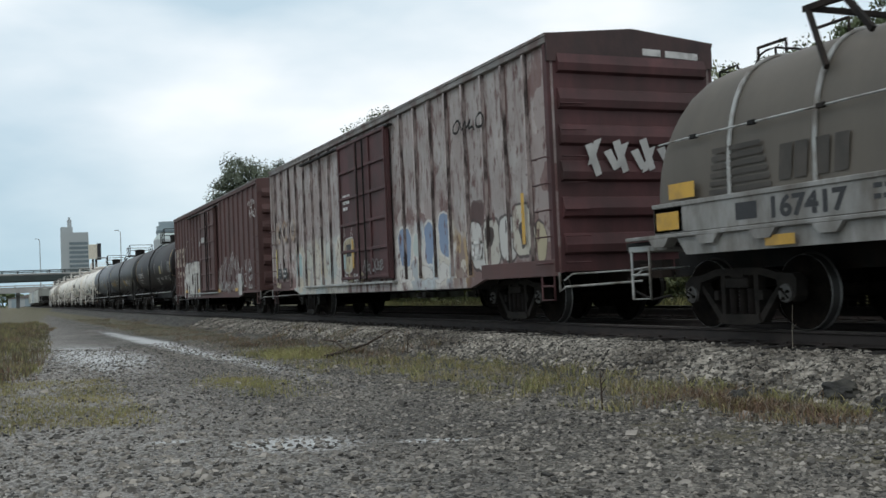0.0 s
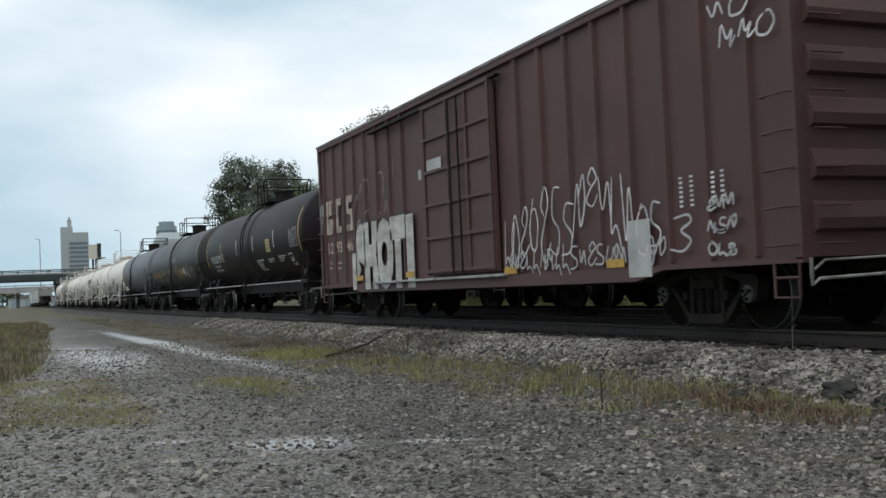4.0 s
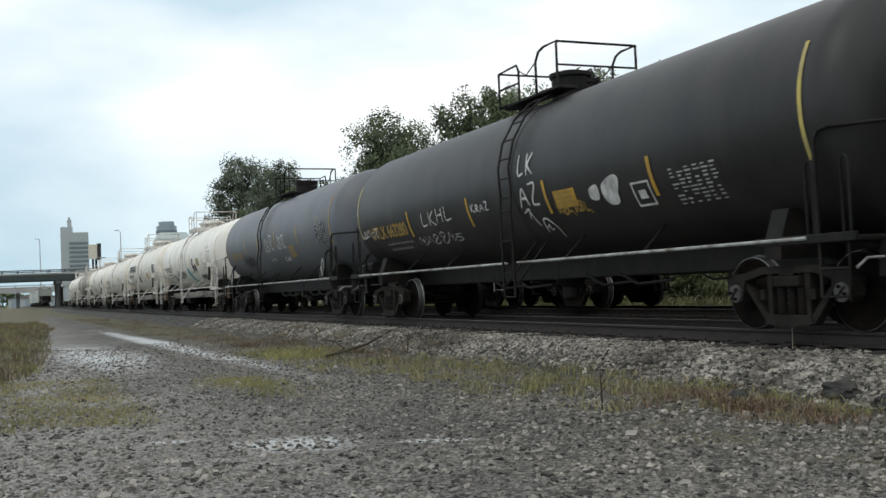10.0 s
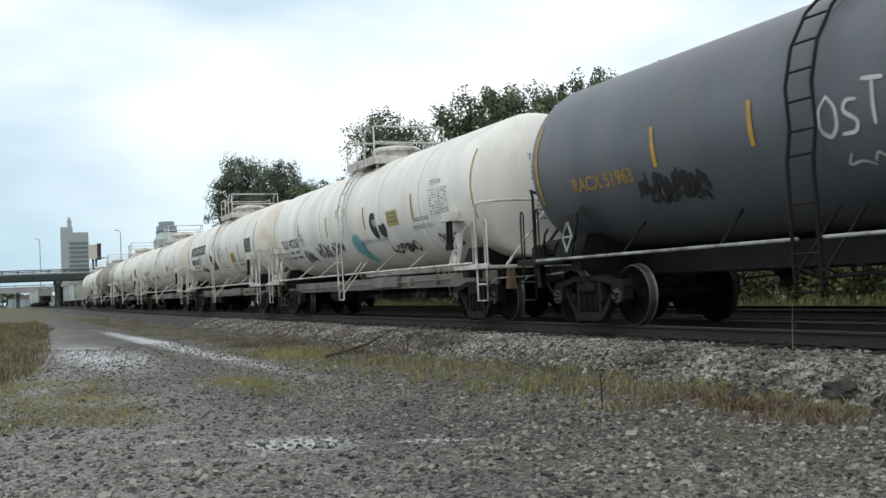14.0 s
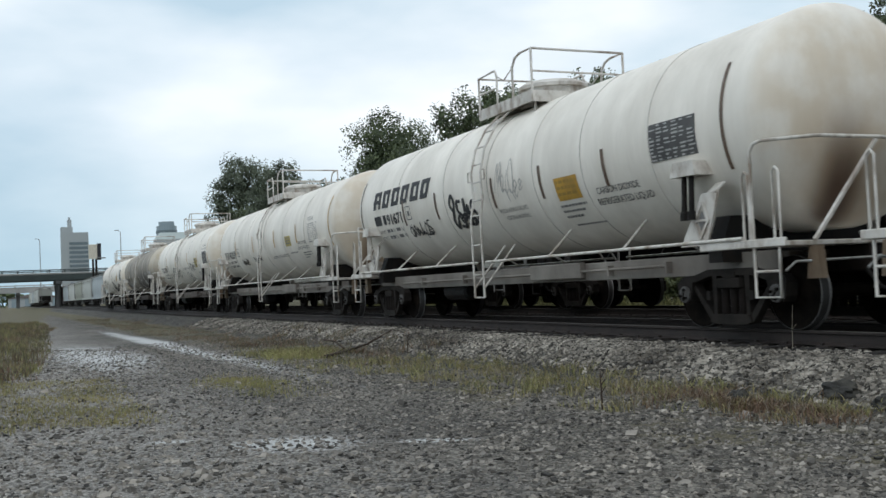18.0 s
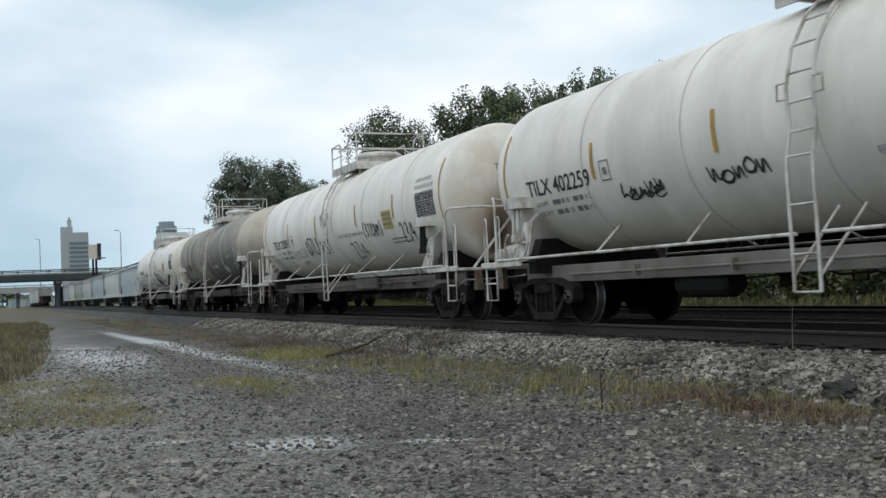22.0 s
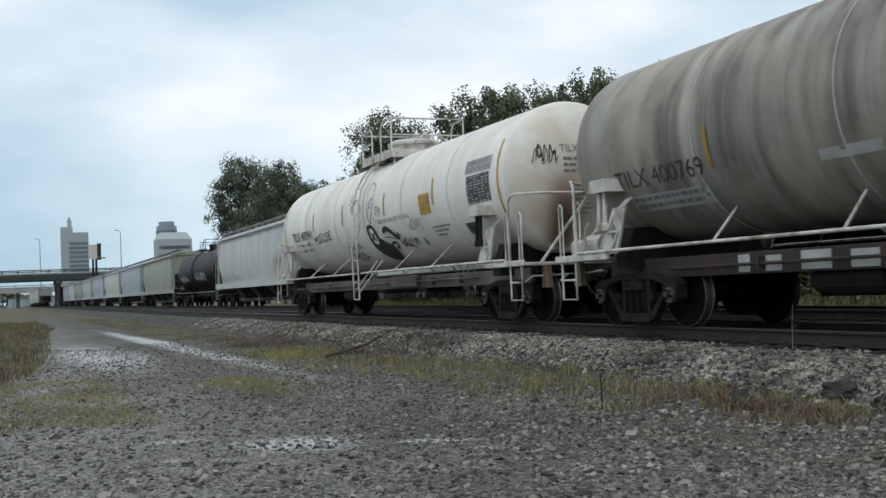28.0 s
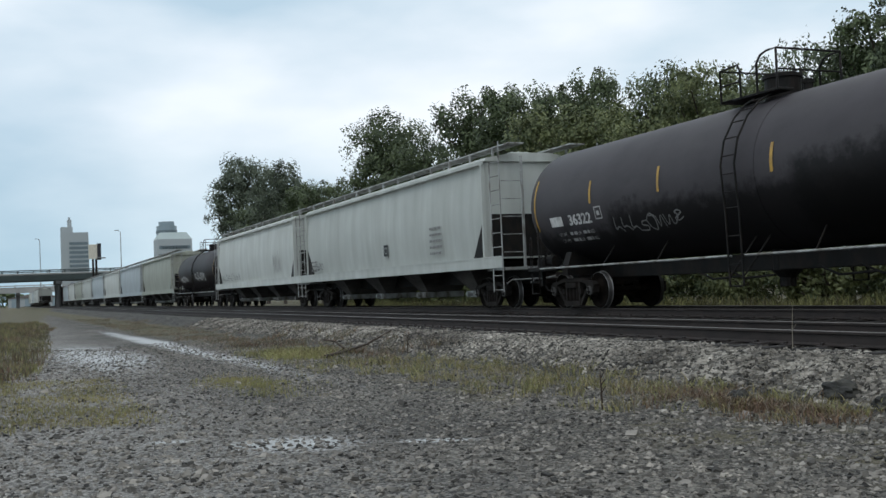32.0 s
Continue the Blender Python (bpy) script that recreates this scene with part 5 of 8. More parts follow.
def ground_material():
    m = bpy.data.materials.new("gravel_ballast_and_turf")
    m.use_nodes = True
    n, l = m.node_tree.nodes, m.node_tree.links
    b = n["Principled BSDF"]
    geo = n.new("ShaderNodeNewGeometry")
    pos = geo.outputs["Position"]
    sep = n.new("ShaderNodeSeparateXYZ")
    l.new(pos, sep.inputs[0])

    def tex(scale, detail=5, stretch=None, rough=0.6):
        t = n.new("ShaderNodeTexNoise")
        t.inputs["Scale"].default_value, t.inputs["Detail"].default_value, t.inputs["Roughness"].default_value = scale, detail, rough
        if stretch:
            mp = n.new("ShaderNodeMapping")
            mp.inputs["Scale"].default_value = stretch
            l.new(pos, mp.inputs["Vector"])
            l.new(mp.outputs["Vector"], t.inputs["Vector"])
        else:
            l.new(pos, t.inputs["Vector"])
        return t.outputs["Fac"]

    def math_(op, a, bb=0.0, c=None):
        q = n.new("ShaderNodeMath")
        q.operation = op
        for i, vv in enumerate((a, bb) if c is None else (a, bb, c)):
            if isinstance(vv, (int, float)):
                q.inputs[i].default_value = vv
            else:
                l.new(vv, q.inputs[i])
        return q.outputs[0]

    def step(v, a, bb):
        r = n.new("ShaderNodeMapRange")
        r.interpolation_type = "SMOOTHSTEP"
        r.inputs["From Min"].default_value, r.inputs["From Max"].default_value = a, bb
        l.new(v, r.inputs["Value"])
        return r.outputs["Result"]

    def ramp(v, stops):
        r = n.new("ShaderNodeValToRGB")
        while len(r.color_ramp.elements) < len(stops):
            r.color_ramp.elements.new(0.5)
        for e, (p, c) in zip(r.color_ramp.elements, stops):
            e.position, e.color = p, lin(c)
        l.new(v, r.inputs["Fac"])
        return r.outputs["Color"]

    def mix(fac, a, bb):
        q = n.new("ShaderNodeMix")
        q.data_type = "RGBA"
        l.new(fac, q.inputs["Factor"])
        l.new(a, q.inputs["A"])
        if isinstance(bb, tuple):
            q.inputs["B"].default_value = lin(bb)
        else:
            l.new(bb, q.inputs["B"])
        return q.outputs["Result"]

    cell = n.new("ShaderNodeTexVoronoi")
    cell.inputs["Scale"].default_value = 40
    l.new(pos, cell.inputs["Vector"])
    cell2 = n.new("ShaderNodeTexVoronoi")
    cell2.inputs["Scale"].default_value = 13
    l.new(pos, cell2.inputs["Vector"])
    grain = tex(60, 3)
    patchy = tex(0.45, 6)
    wob = tex(0.9, 5)
    chips = n.new("ShaderNodeSeparateColor")
    l.new(cell.outputs["Color"], chips.inputs[0])
    tone = math_("MULTIPLY_ADD", chips.outputs[0], 0.5, math_("MULTIPLY_ADD", patchy, 0.75, -0.1))
    gravel = ramp(tone, [(0.22, (0.013, 0.0117, 0.0102)), (0.5, (0.082, 0.075, 0.064)), (0.85, (0.29, 0.267, 0.228))])
    # the gravel is paler towards the near side, with a patchy edge
    paler_side = math_("MULTIPLY", step(math_("MULTIPLY_ADD", patchy, 2.4, sep.outputs[1]), 5.2, 1.8), 0.85)
    pale = ramp(tone, [(0.2, (0.055, 0.052, 0.048)), (0.5, (0.24, 0.228, 0.208)), (0.85, (0.51, 0.49, 0.455))])
    gravel = mix(paler_side, gravel, pale)
    # wet silt in shallow hollows of the track
    def hollow(x, y, rx, ry, turn, edge=0.55):
        c, s = math.cos(radians(turn)), math.sin(radians(turn))
        dx, dy = math_("SUBTRACT", sep.outputs[0], x), math_("SUBTRACT", sep.outputs[1], y)
        u = math_("MULTIPLY", math_("ADD", math_("MULTIPLY", dx, c), math_("MULTIPLY", dy, s)), 1 / rx)
        v = math_("MULTIPLY", math_("SUBTRACT", math_("MULTIPLY", dy, c), math_("MULTIPLY", dx, s)), 1 / ry)
        d = math_("SQRT", math_("ADD", math_("MULTIPLY", u, u), math_("MULTIPLY", v, v)))
        d = math_("ADD", d, math_("MULTIPLY_ADD", wob, 1.0, -0.5))
        d = math_("ADD", d, math_("MULTIPLY_ADD", chips.outputs[2], 0.5, -0.25))
        return step(d, 1.2, 0.45)
    pools = None
    for args in HOLLOWS:
        h = hollow(*args)
        pools = h if pools is None else math_("MAXIMUM", pools, h)
    pool_col = ramp(math_("MULTIPLY_ADD", chips.outputs[1], 0.5, math_("MULTIPLY", grain, 0.5)), [(0.2, (0.42, 0.425, 0.42)), (0.8, (0.74, 0.745, 0.74))])
    col = mix(math_("MULTIPLY", pools, 0.96), gravel, pool_col)
    # ballast
    y_w = math_("MULTIPLY_ADD", wob, 0.5, sep.outputs[1])
    ball_m = math_("MULTIPLY", step(y_w, D1 - 2.95 + 0.25, D1 - 2.6 + 0.25), step(y_w, D2 + 3.2, D2 + 2.6))
    chips2 = n.new("ShaderNodeSeparateColor")
    l.new(cell2.outputs["Color"], chips2.inputs[0])
    ballast = ramp(math_("MULTIPLY_ADD", chips2.outputs[0], 0.6, math_("MULTIPLY", patchy, 0.4)), [(0.1, (0.014, 0.013, 0.0115)), (0.5, (0.06, 0.056, 0.049)), (0.9, (0.17, 0.158, 0.138))])
    dark = math_("MULTIPLY", step(y_w, D1 - 1.3, D1 - 0.7), step(y_w, D2 + 1.8, D2 + 1.2))
    ballast = mix(math_("MULTIPLY", dark, 0.75), ballast, (0.014, 0.012, 0.0105))
    col = mix(ball_m, col, ballast)
    # dry weedy strip at the toe of the ballast and turf beyond
    weed_m = math_("MULTIPLY", step(y_w, D1 - 5.2, D1 - 4.2), step(y_w, D1 - 2.3, D1 - 2.8))
    weed_m = math_("MULTIPLY", weed_m, step(tex(1.3, 5), 0.46, 0.62))
    col = mix(math_("MULTIPLY", weed_m, 0.6), col, ramp(tex(5, 5), [(0.3, (0.10, 0.085, 0.045)), (0.7, (0.21, 0.18, 0.095))]))
    turf_col = ramp(tex(2.2, 7), [(0.3, (0.06, 0.058, 0.03)), (0.55, (0.13, 0.115, 0.06)), (0.75, (0.22, 0.185, 0.11))])
    far_m = step(y_w, D2 + 2.9, D2 + 3.6)
    # turf to the near side of the gravel track, which bends away
    bend = math_("MULTIPLY_ADD", sep.outputs[0], -0.045, -0.35)
    side = math_("SUBTRACT", math_("ADD", y_w, math_("MULTIPLY", patchy, 1.2)), bend)
    left_m = math_("MULTIPLY", step(side, 0.6, -0.5), step(sep.outputs[0], -10.5, -14.5))
    verge_m = math_("MULTIPLY", math_("MULTIPLY", step(y_w, D1 - 5.2, D1 - 4.2), step(y_w, D1 - 2.3, D1 - 2.8)), step(sep.outputs[0], -28, -42))
    out_m = math_("MAXIMUM", step(sep.outputs[0], -200, -260), step(y_w, -14, -20))
    turf = math_("MAXIMUM", math_("MAXIMUM", far_m, left_m), math_("MAXIMUM", out_m, verge_m))
    col = mix(math_("MULTIPLY", turf, math_("MULTIPLY_ADD", step(tex(3, 6), 0.3, 0.6), 0.35, 0.65)), col, turf_col)
    l.new(col, b.inputs["Base Color"])
    rgh = math_("MULTIPLY_ADD", pools, -0.45, 0.88)
    l.new(rgh, b.inputs["Roughness"])
    hgt = math_("ADD", math_("MULTIPLY", cell.outputs["Distance"], -1.0), math_("MULTIPLY", grain, 0.35))
    bp = n.new("ShaderNodeBump")
    bp.inputs["Strength"].default_value, bp.inputs["Distance"].default_value = 1.0, 0.04
    l.new(hgt, bp.inputs["Height"])
    l.new(bp.outputs["Normal"], b.inputs["Normal"])
    return m


# pale wet hollows: x, y, half-length, half-width, turn in degrees
HOLLOWS = [(-25.0, 1.95, 6.4, 1.0, 1), (-30.0, 3.98, 14.5, 0.42, 1), (-8.33, 2.17, 0.56, 0.46, 62), (-7.85, 3.25, 0.36, 0.12, 62), (-9.2, 1.3, 0.2, 0.12, 62)]
ground = part("ground", raw_mesh("ground", gv, gf, ground_material()), None)
tagged(ground, "grey gravel yard with a ballast bed and dry turf", "ground", kind="structure")

# ---- two tracks ----
RAIL_PROFILE = [(-0.07, -0.17), (0.07, -0.17), (0.07, -0.158), (0.012, -0.14), (0.009, -0.045), (0.036, -0.032), (0.036, -0.006), (0.028, 0.0), (-0.028, 0.0), (-0.036, -0.006), (-0.036, -0.032), (-0.009, -0.045), (-0.012, -0.14), (-0.07, -0.158)]


def track(y, label, tie_from, tie_to):
    root = tagged(new("railway_track"), label, "railway track", kind="structure")
    root.location = (0, y, RZ)
    for s in (-1, 1):
        sh = Shape()
        n = len(RAIL_PROFILE)
        v = [(x, s * 0.7525 + py, pz) for x in (-900, -100, 100) for py, pz in RAIL_PROFILE]
        for j in range(2):
            for i in range(n):
                sh.add([v[j * n + i], v[j * n + (i + 1) % n], v[(j + 1) * n + (i + 1) % n], v[(j + 1) * n + i]], [(0, 1, 2, 3)], 1 if i in (6, 7, 8) else 0)
        part("rail", sh, [RAILM, RAILTOP], root)
    tie = mesh_of(Shape().box(-0.115, 0.115, -1.3, 1.3, -0.33, -0.172, bev=0.012), "tie", [TIEM])
    plate = mesh_of(Shape().box(-0.1, 0.1, -0.18, 0.18, -0.172, -0.158).box(-0.07, -0.03, -0.13, -0.09, -0.158, -0.13).box(0.03, 0.07, 0.09, 0.13, -0.158, -0.13), "tie_plate", [RAILM])
    x = tie_from
    rng = random.Random(4)
    while x > tie_to:
        t = part("tie", tie, None, root)
        t.location = (x + rng.uniform(-0.02, 0.02), rng.uniform(-0.04, 0.04), rng.uniform(-0.012, 0.0))
        t.rotation_euler = (0, 0, rng.uniform(-0.012, 0.012))
        if x > -30:
            for s in (-1, 1):
                part("tie_plate", plate, None, t).location = (0, s * 0.7525, 0)
        x -= 0.53
    return root


track(D1, "rusty steel rails on dark wooden ties in ballast", 3.0, -70.0)
track(D2, "second pair of rails behind the running track", 3.0, -60.0)

# ---- the moving train: name, couplings along the track at the start ----
CARS = []


def put(car, a, b):
    """Stands a car between two couplings of the moving train."""
    CARS.append((car, (a + b) / 2))


def marks(zs, *xs):
    return [(x, zs) for x in xs]


T1, T1P = tank_car("tank_car", "black tank car with white stripes and a yellow placard", 17.75, BLACK, 1.48, 2.53, body=7.62, style="general", fit=FITD, stripe_mat=CREAM, plat=(-0.5, 1.0), ladder=0.12,
                   seams=(0.55,), stripes=marks(2.49, -1.44, 1.3, 4.32), end_stripes=())
part("side_stripe", patch(Shape(), T1P, -4.5, -4.4, 2.21, 2.77, 0.011, 0, 5), YELLOW, T1, "yellow reflective stripe")
for x in (-7.45, 7.42):
    part("end_stripe", patch(Shape(), T1P, x - 0.05, x + 0.05, 1.91, 3.28, 0.011, 0, 10), YELLOW, T1, "yellow reflective end stripe")
T2, T2P = tank_car("tank_car", "dull black tank car with yellow stripes and white scrawls", 17.8, BLACKB, 1.46, 2.55, body=7.75, style="general", fit=FITD, plat=(-0.97, 1.24), ladder=0.6,
                   seams=(0.6,), stripes=marks(2.1, -4.44, -1.32, 1.7, 4.66), end_stripes=(-7.67, 7.62), end_mat=YELLOWP)
T3, T3P = tank_car("tank_car", "dark slate tank car with yellow stripes and white scrawls", 16.5, SLATE, 1.42, 2.6, body=7.1, style="general", fit=FITD, plat=(-1.2, 0.6), ladder=-0.78,
                   seams=(-0.75,), stripes=marks(2.48, -3.73, -1.75, 0.72, 3.45), end_stripes=(-7.0, 6.88))
SEAMS = (-5.0, -2.5, -0.1, 2.45, 4.95)
W1, W1P = tank_car("tank_car", "white insulated tank car with grimy sills and tags", 18.05, WHITEB, 1.40, 2.6, body=7.75, seams=SEAMS, stripes=marks(2.48, -4.69, -1.84, 1.33, 4.56), end_stripes=(-7.6, 7.67))
W2, W2P = tank_car("tank_car", "white insulated tank car with dark block lettering", 16.7, WHITEK, 1.41, 2.62, sill=SILLW, body=7.15, seams=(-4.6, -2.0, 0.0, 1.75, 3.3, 5.1), stripe_mat=AMBERD,
                   stripes=marks(2.36, -4.25, -2.42, 0.23, 2.02, 3.97), end_stripes=(-7.05, 6.72))
W3, W3P = tank_car("tank_car", "clean white insulated tank car with yellow stripes", 18.05, WHITEL, 1.40, 2.6, sill=SILLW, body=7.75, seams=SEAMS, stripes=marks(2.5, -4.66, -1.78, 1.33, 4.07), end_stripes=(-7.56, 7.5))
W4, W4P = tank_car("tank_car", "white insulated tank car with black scrawls and a yellow placard", 18.0, WHITEM, 1.42, 2.62, sill=SILLT, body=7.7, seams=(-5.0, -2.5, 0.1, 2.6, 5.4), stripes=marks(2.58, -4.5, -1.46, 2.13, 4.83), end_stripes=(-7.4, 7.55))
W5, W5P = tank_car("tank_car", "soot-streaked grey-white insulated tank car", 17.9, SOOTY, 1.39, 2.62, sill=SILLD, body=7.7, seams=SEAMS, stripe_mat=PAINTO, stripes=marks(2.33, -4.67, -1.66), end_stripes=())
W6, W6P = tank_car("tank_car", "white insulated tank car with a black painted figure", 18.3, WHITEM, 1.38, 2.62, sill=SILLT, body=7.72, seams=(-5.2, -2.4, 0.0, 2.6, 5.2), stripes=marks(2.68, -4.36, -1.64, 1.54, 4.49), end_stripes=(-7.52, 7.54))
for car, ln in ((W1, 18.05), (W2, 16.7), (W3, 18.05), (W4, 18.0), (W5, 17.9), (W6, 18.3)):
    jacks(car, ln, 1.4, 2.6, FITW)
jacks(T3, 16.5, 1.42, 2.6, FITD, False)
BA, BAP = boxcar("boxcar", "oxide boxcar with peeling white paint and graffiti", 18.31, PEEL, OXIDE, OXIDE, (-1.58, 1.9))
BB, BBP = boxcar("boxcar", "oxide red boxcar with white graffiti letters", 18.22, BROWN, BROWN, BROWN, (-1.38, 1.78))
CC, CCP = coil_car()
for car, a, b in ((CC, -13.0, 0.6), (BA, -33.34, -13.09), (BB, -53.6, -33.16), (T1, -71.5, -53.75), (T2, -89.35, -71.55), (T3, -105.9, -89.4), (W1, -124.0, -105.95), (W2, -140.7, -124.0), (W3, -158.8, -140.75),
                  (W4, -176.8, -158.8), (W5, -194.7, -176.8), (W6, -213.0, -194.7)):
    put(car, a, b)

# ---- cars parked on the second track ----
G1, G1P = tank_car("tank_car", "oil-stained black tank car with yellow stripes", 17.5, OILY, 1.52, 2.66, style="general", fit=FITD, moving=False, group="parked cars", body=7.75, plat=(-0.76, 0.9), ladder=0.36,
                   seams=(0.9,), stripes=marks(2.81, -4.87, -2.1, 1.43, 4.4), end_stripes=(-7.6, 7.6))
G1.location = (-16.1, D2, RZ)
HA, HAP = hopper("covered_hopper", "pale grey covered hopper with long curved sides", 21.0, HOPPER)
HA.location = (-36.0, D2, RZ)
HB, HBP = hopper("covered_hopper", "bright grey covered hopper with faint rust tags", 21.0, HOPPERB)
HB.location = (-57.0, D2, RZ)
G2, G2P = tank_car("tank_car", "dark tank car with white tags", 17.6, BLACK, 1.5, 2.6, style="general", fit=FITD, moving=False, group="parked cars")
G2.location = (-76.4, D2, RZ)
HD, HDP = hopper("covered_hopper", "olive grey covered hopper in the parked row", 21.0, HOPPERG)
HD.location = (-96.0, D2, RZ)
HE, HEP = hopper("covered_hopper", "bluish grey covered hopper in the parked row", 21.0, HOPPERC)
HE.location = (-117.0, D2, RZ)
for k, x in enumerate((-138.0, -159.5, -181.0, -202.0, -223.0, -244.0)):
    copy_thing((HB, HE, HA, HD)[k % 4], pose(x, D2, RZ))
# a cut of pale hoppers left standing on the running track beyond the viaduct
for k, x in enumerate((-284.0, -305.5, -327.0, -348.5, -370.0)):
    copy_thing((HB, HA, HE, HB, HD)[k], pose(x, D1, RZ))
still = len(SPIN)
BX = boxcar("boxcar", "dark oxide boxcar at the far end of the parked row", 18.3, FASCIA, OXIDE, FASCIA, (-1.4, 1.8), group="parked boxcars")[0]
BX.location = (-265.0, D2, RZ)
del SPIN[still:]

# ---- background ----
CONC = material("viaduct_concrete", (0.34, 0.34, 0.33), 0.85, 0, 0.15, 0.3)
GIRD = material("green_grey_girder", (0.03, 0.042, 0.04), 0.7, 0, 0.2, 0.3)
TOWER = material("pale_tower_cladding", (0.36, 0.39, 0.40), 0.8, 0, 0.06, 0.05, bump=0)
TOWERG = material("tower_window_band", (0.13, 0.17, 0.19), 0.4, 0, 0.1, 0.2, bump=0)
GLASSB = material("blue_grey_glazing", (0.24, 0.30, 0.33), 0.35, 0, 0.1, 0.1, bump=0)
TEAL = material("pale_teal_roof", (0.40, 0.46, 0.45), 0.7, 0, 0.08, 0.1, bump=0)
POLE = material("galvanised_pole", (0.28, 0.29, 0.29), 0.6, 0.3, 0.1, 1)
SIGNF = material("dark_billboard_sheet", (0.012, 0.012, 0.018), 0.5, 0, 0.1, 0.4)


def viaduct(x, y0, y1, z0, z1, deep, mat, label, spots):
    root = tagged(new("viaduct"), label, "bridge")
    root.location = (x, 0, 0)
    part("deck", Shape().box(-deep, deep, y0, y1, z1 - 0.35, z1), CONC, root)
    for s in (-1, 1):
        part("parapet", Shape().box(s * deep - 0.2, s * deep + 0.2, y0, y1, z1 - 0.2, z1 + 0.12), CONC, root)
        part("railing", Shape().box(s * deep - 0.06, s * deep + 0.06, y0, y1, z1 + 0.62, z1 + 0.86), mat, root)
        y = y0
        while y < y1:
            part("rail_post", Shape().box(s * deep - 0.05, s * deep + 0.05, y - 0.12, y + 0.12, z1 + 0.12, z1 + 0.62), mat, root)
            y += 3.4
    for k in range(4):
        xx = -deep + 0.05 + (2 * deep - 0.1) * k / 3
        part("girder", Shape().box(xx - 0.25, xx + 0.25, y0, y1, z0, z1 - 0.35).box(xx - 0.4, xx + 0.4, y0, y1, z0, z0 + 0.12), mat, root)
    for y in spots:
        for s in (-1, 1):
            part("pier", Shape().lathe([(-1, 0.62), (z0 - 2.0, 0.62), (z0 - 0.8, 0.66), (z0 - 0.8, 0.0)], 12, "z", (s * deep * 0.5, y, 0), smooth=False), PIERM, root)
        part("pier_cap", Shape().box(-deep, deep, y - 0.75, y + 0.75, z0 - 0.9, z0, bev=0.1), PIERM, root)
    return root


PIERM = material("sooty_pier_concrete", (0.10, 0.10, 0.10), 0.85, 0, 0.2, 0.4)
viaduct(-262, -160, 120, 6.7, 8.4, 6, GIRD, "dark green girder viaduct on sooty piers over the tracks", [-110.0, -82.0, -54.0, -26.0, 12.0, 20.0, 48.0, 76.0])
viaduct(-420, -200, 160, 5.8, 7.8, 5, CONC, "pale concrete viaduct farther along the tracks", [-150.0, -110.0, -70.0, -30.0, 5.0, 21.0, 60.0, 100.0])


def tower_block(x, y, w, d, h, storeys):
    root = tagged(new("office_tower"), "pale slab office tower with dark window bands", "building")
    root.location = (x, y, 0)
    part("wall", Shape().box(-d, d, -w, w, 0, h).box(-d * 0.8, d * 0.8, -w, -w * 0.15, h, h + 3.2), TOWER, root)
    for k in range(storeys):
        z = h - 5.5 - k * (h - 8) / storeys
        part("window_band", Shape().box(d - 0.2, d + 0.25, -w * 0.45, w * 0.96, z - 1.5, z), TOWERG, root)
    part("roof_house", Shape().box(-2, 2, -w * 0.5, -w * 0.2, h + 3.2, h + 7.5), TOWER, root)
    part("mast", Shape().tube([(0, -w * 0.35, h + 7), (0, -w * 0.35, h + 9)], 0.5, 6), POLE, root)
    return root


def glass_tower(x, y, r, h):
    root = tagged(new("office_tower"), "rounded blue-grey glass tower behind the trees", "building")
    root.location = (x, y, 0)
    part("wall", Shape().lathe([(0, r), (h, r), (h, r - 1.5), (h + 3, r - 1.5), (h + 3, 0)], 24, "z", smooth=False), GLASSB, root)
    for k in range(9):
        z = h - 3 - k * 5.5
        part("window_band", Shape().lathe([(z - 2.4, r + 0.1), (z - 2.4, r + 0.35), (z, r + 0.35), (z, r + 0.1)], 24, "z", smooth=False), TOWERG, root)
    return root


def hip_block(x, y, w, d, h):
    root = tagged(new("office_block"), "pale office block with a sloped teal roof", "building")
    root.location = (x, y, 0)
    part("wall", Shape().box(-d, d, -w, w, 0, h), TOWER, root)
    v = [(-d, -w, h), (d, -w, h), (d, w, h), (-d, w, h), (-d * 0.6, -w * 0.75, h + 4.2), (d * 0.6, -w * 0.75, h + 4.2), (d * 0.6, w * 0.75, h + 4.2), (-d * 0.6, w * 0.75, h + 4.2)]
    part("roof", Shape().add(v, [(0, 1, 5, 4), (1, 2, 6, 5), (2, 3, 7, 6), (3, 0, 4, 7), (4, 5, 6, 7)]), TEAL, root)
    for k in range(5):
        for j in range(9):
            yy = -w + 2.5 + j * (2 * w - 5) / 8
            part("window", Shape().box(d - 0.1, d + 0.2, yy - 1.3, yy + 1.3, h - 4 - k * 5 - 2, h - 4 - k * 5), TOWERG, root)
    return root


def billboard(x, y, w, h, z):
    root = tagged(new("billboard"), "pale roadside billboard with a dark end on twin steel posts", "billboard")
    root.location = (x, y, 0)
    part("panel", Shape().box(-0.3, 0.3, -w / 2, w * 0.2, z, z + h, bev=0.05), CREAM, root)
    part("end_panel", Shape().prism([(0.35, w * 0.2), (0.35, w / 2), (-2.5, w / 2 + 0.1), (-2.5, w * 0.2)], z - 0.1, z + h + 0.15, "xy"), SIGNF, root)
    for yy in (-w * 0.12, w * 0.14):
        part("post", Shape().tube([(-1.2, yy, -1), (-1.2, yy, z)], 0.2, 10), STEEL, root)
    part("catwalk", Shape().box(-1, 1.2, w * 0.1, w / 2 + 0.7, z + 0.1, z + 0.25), POLE, root)
    return root


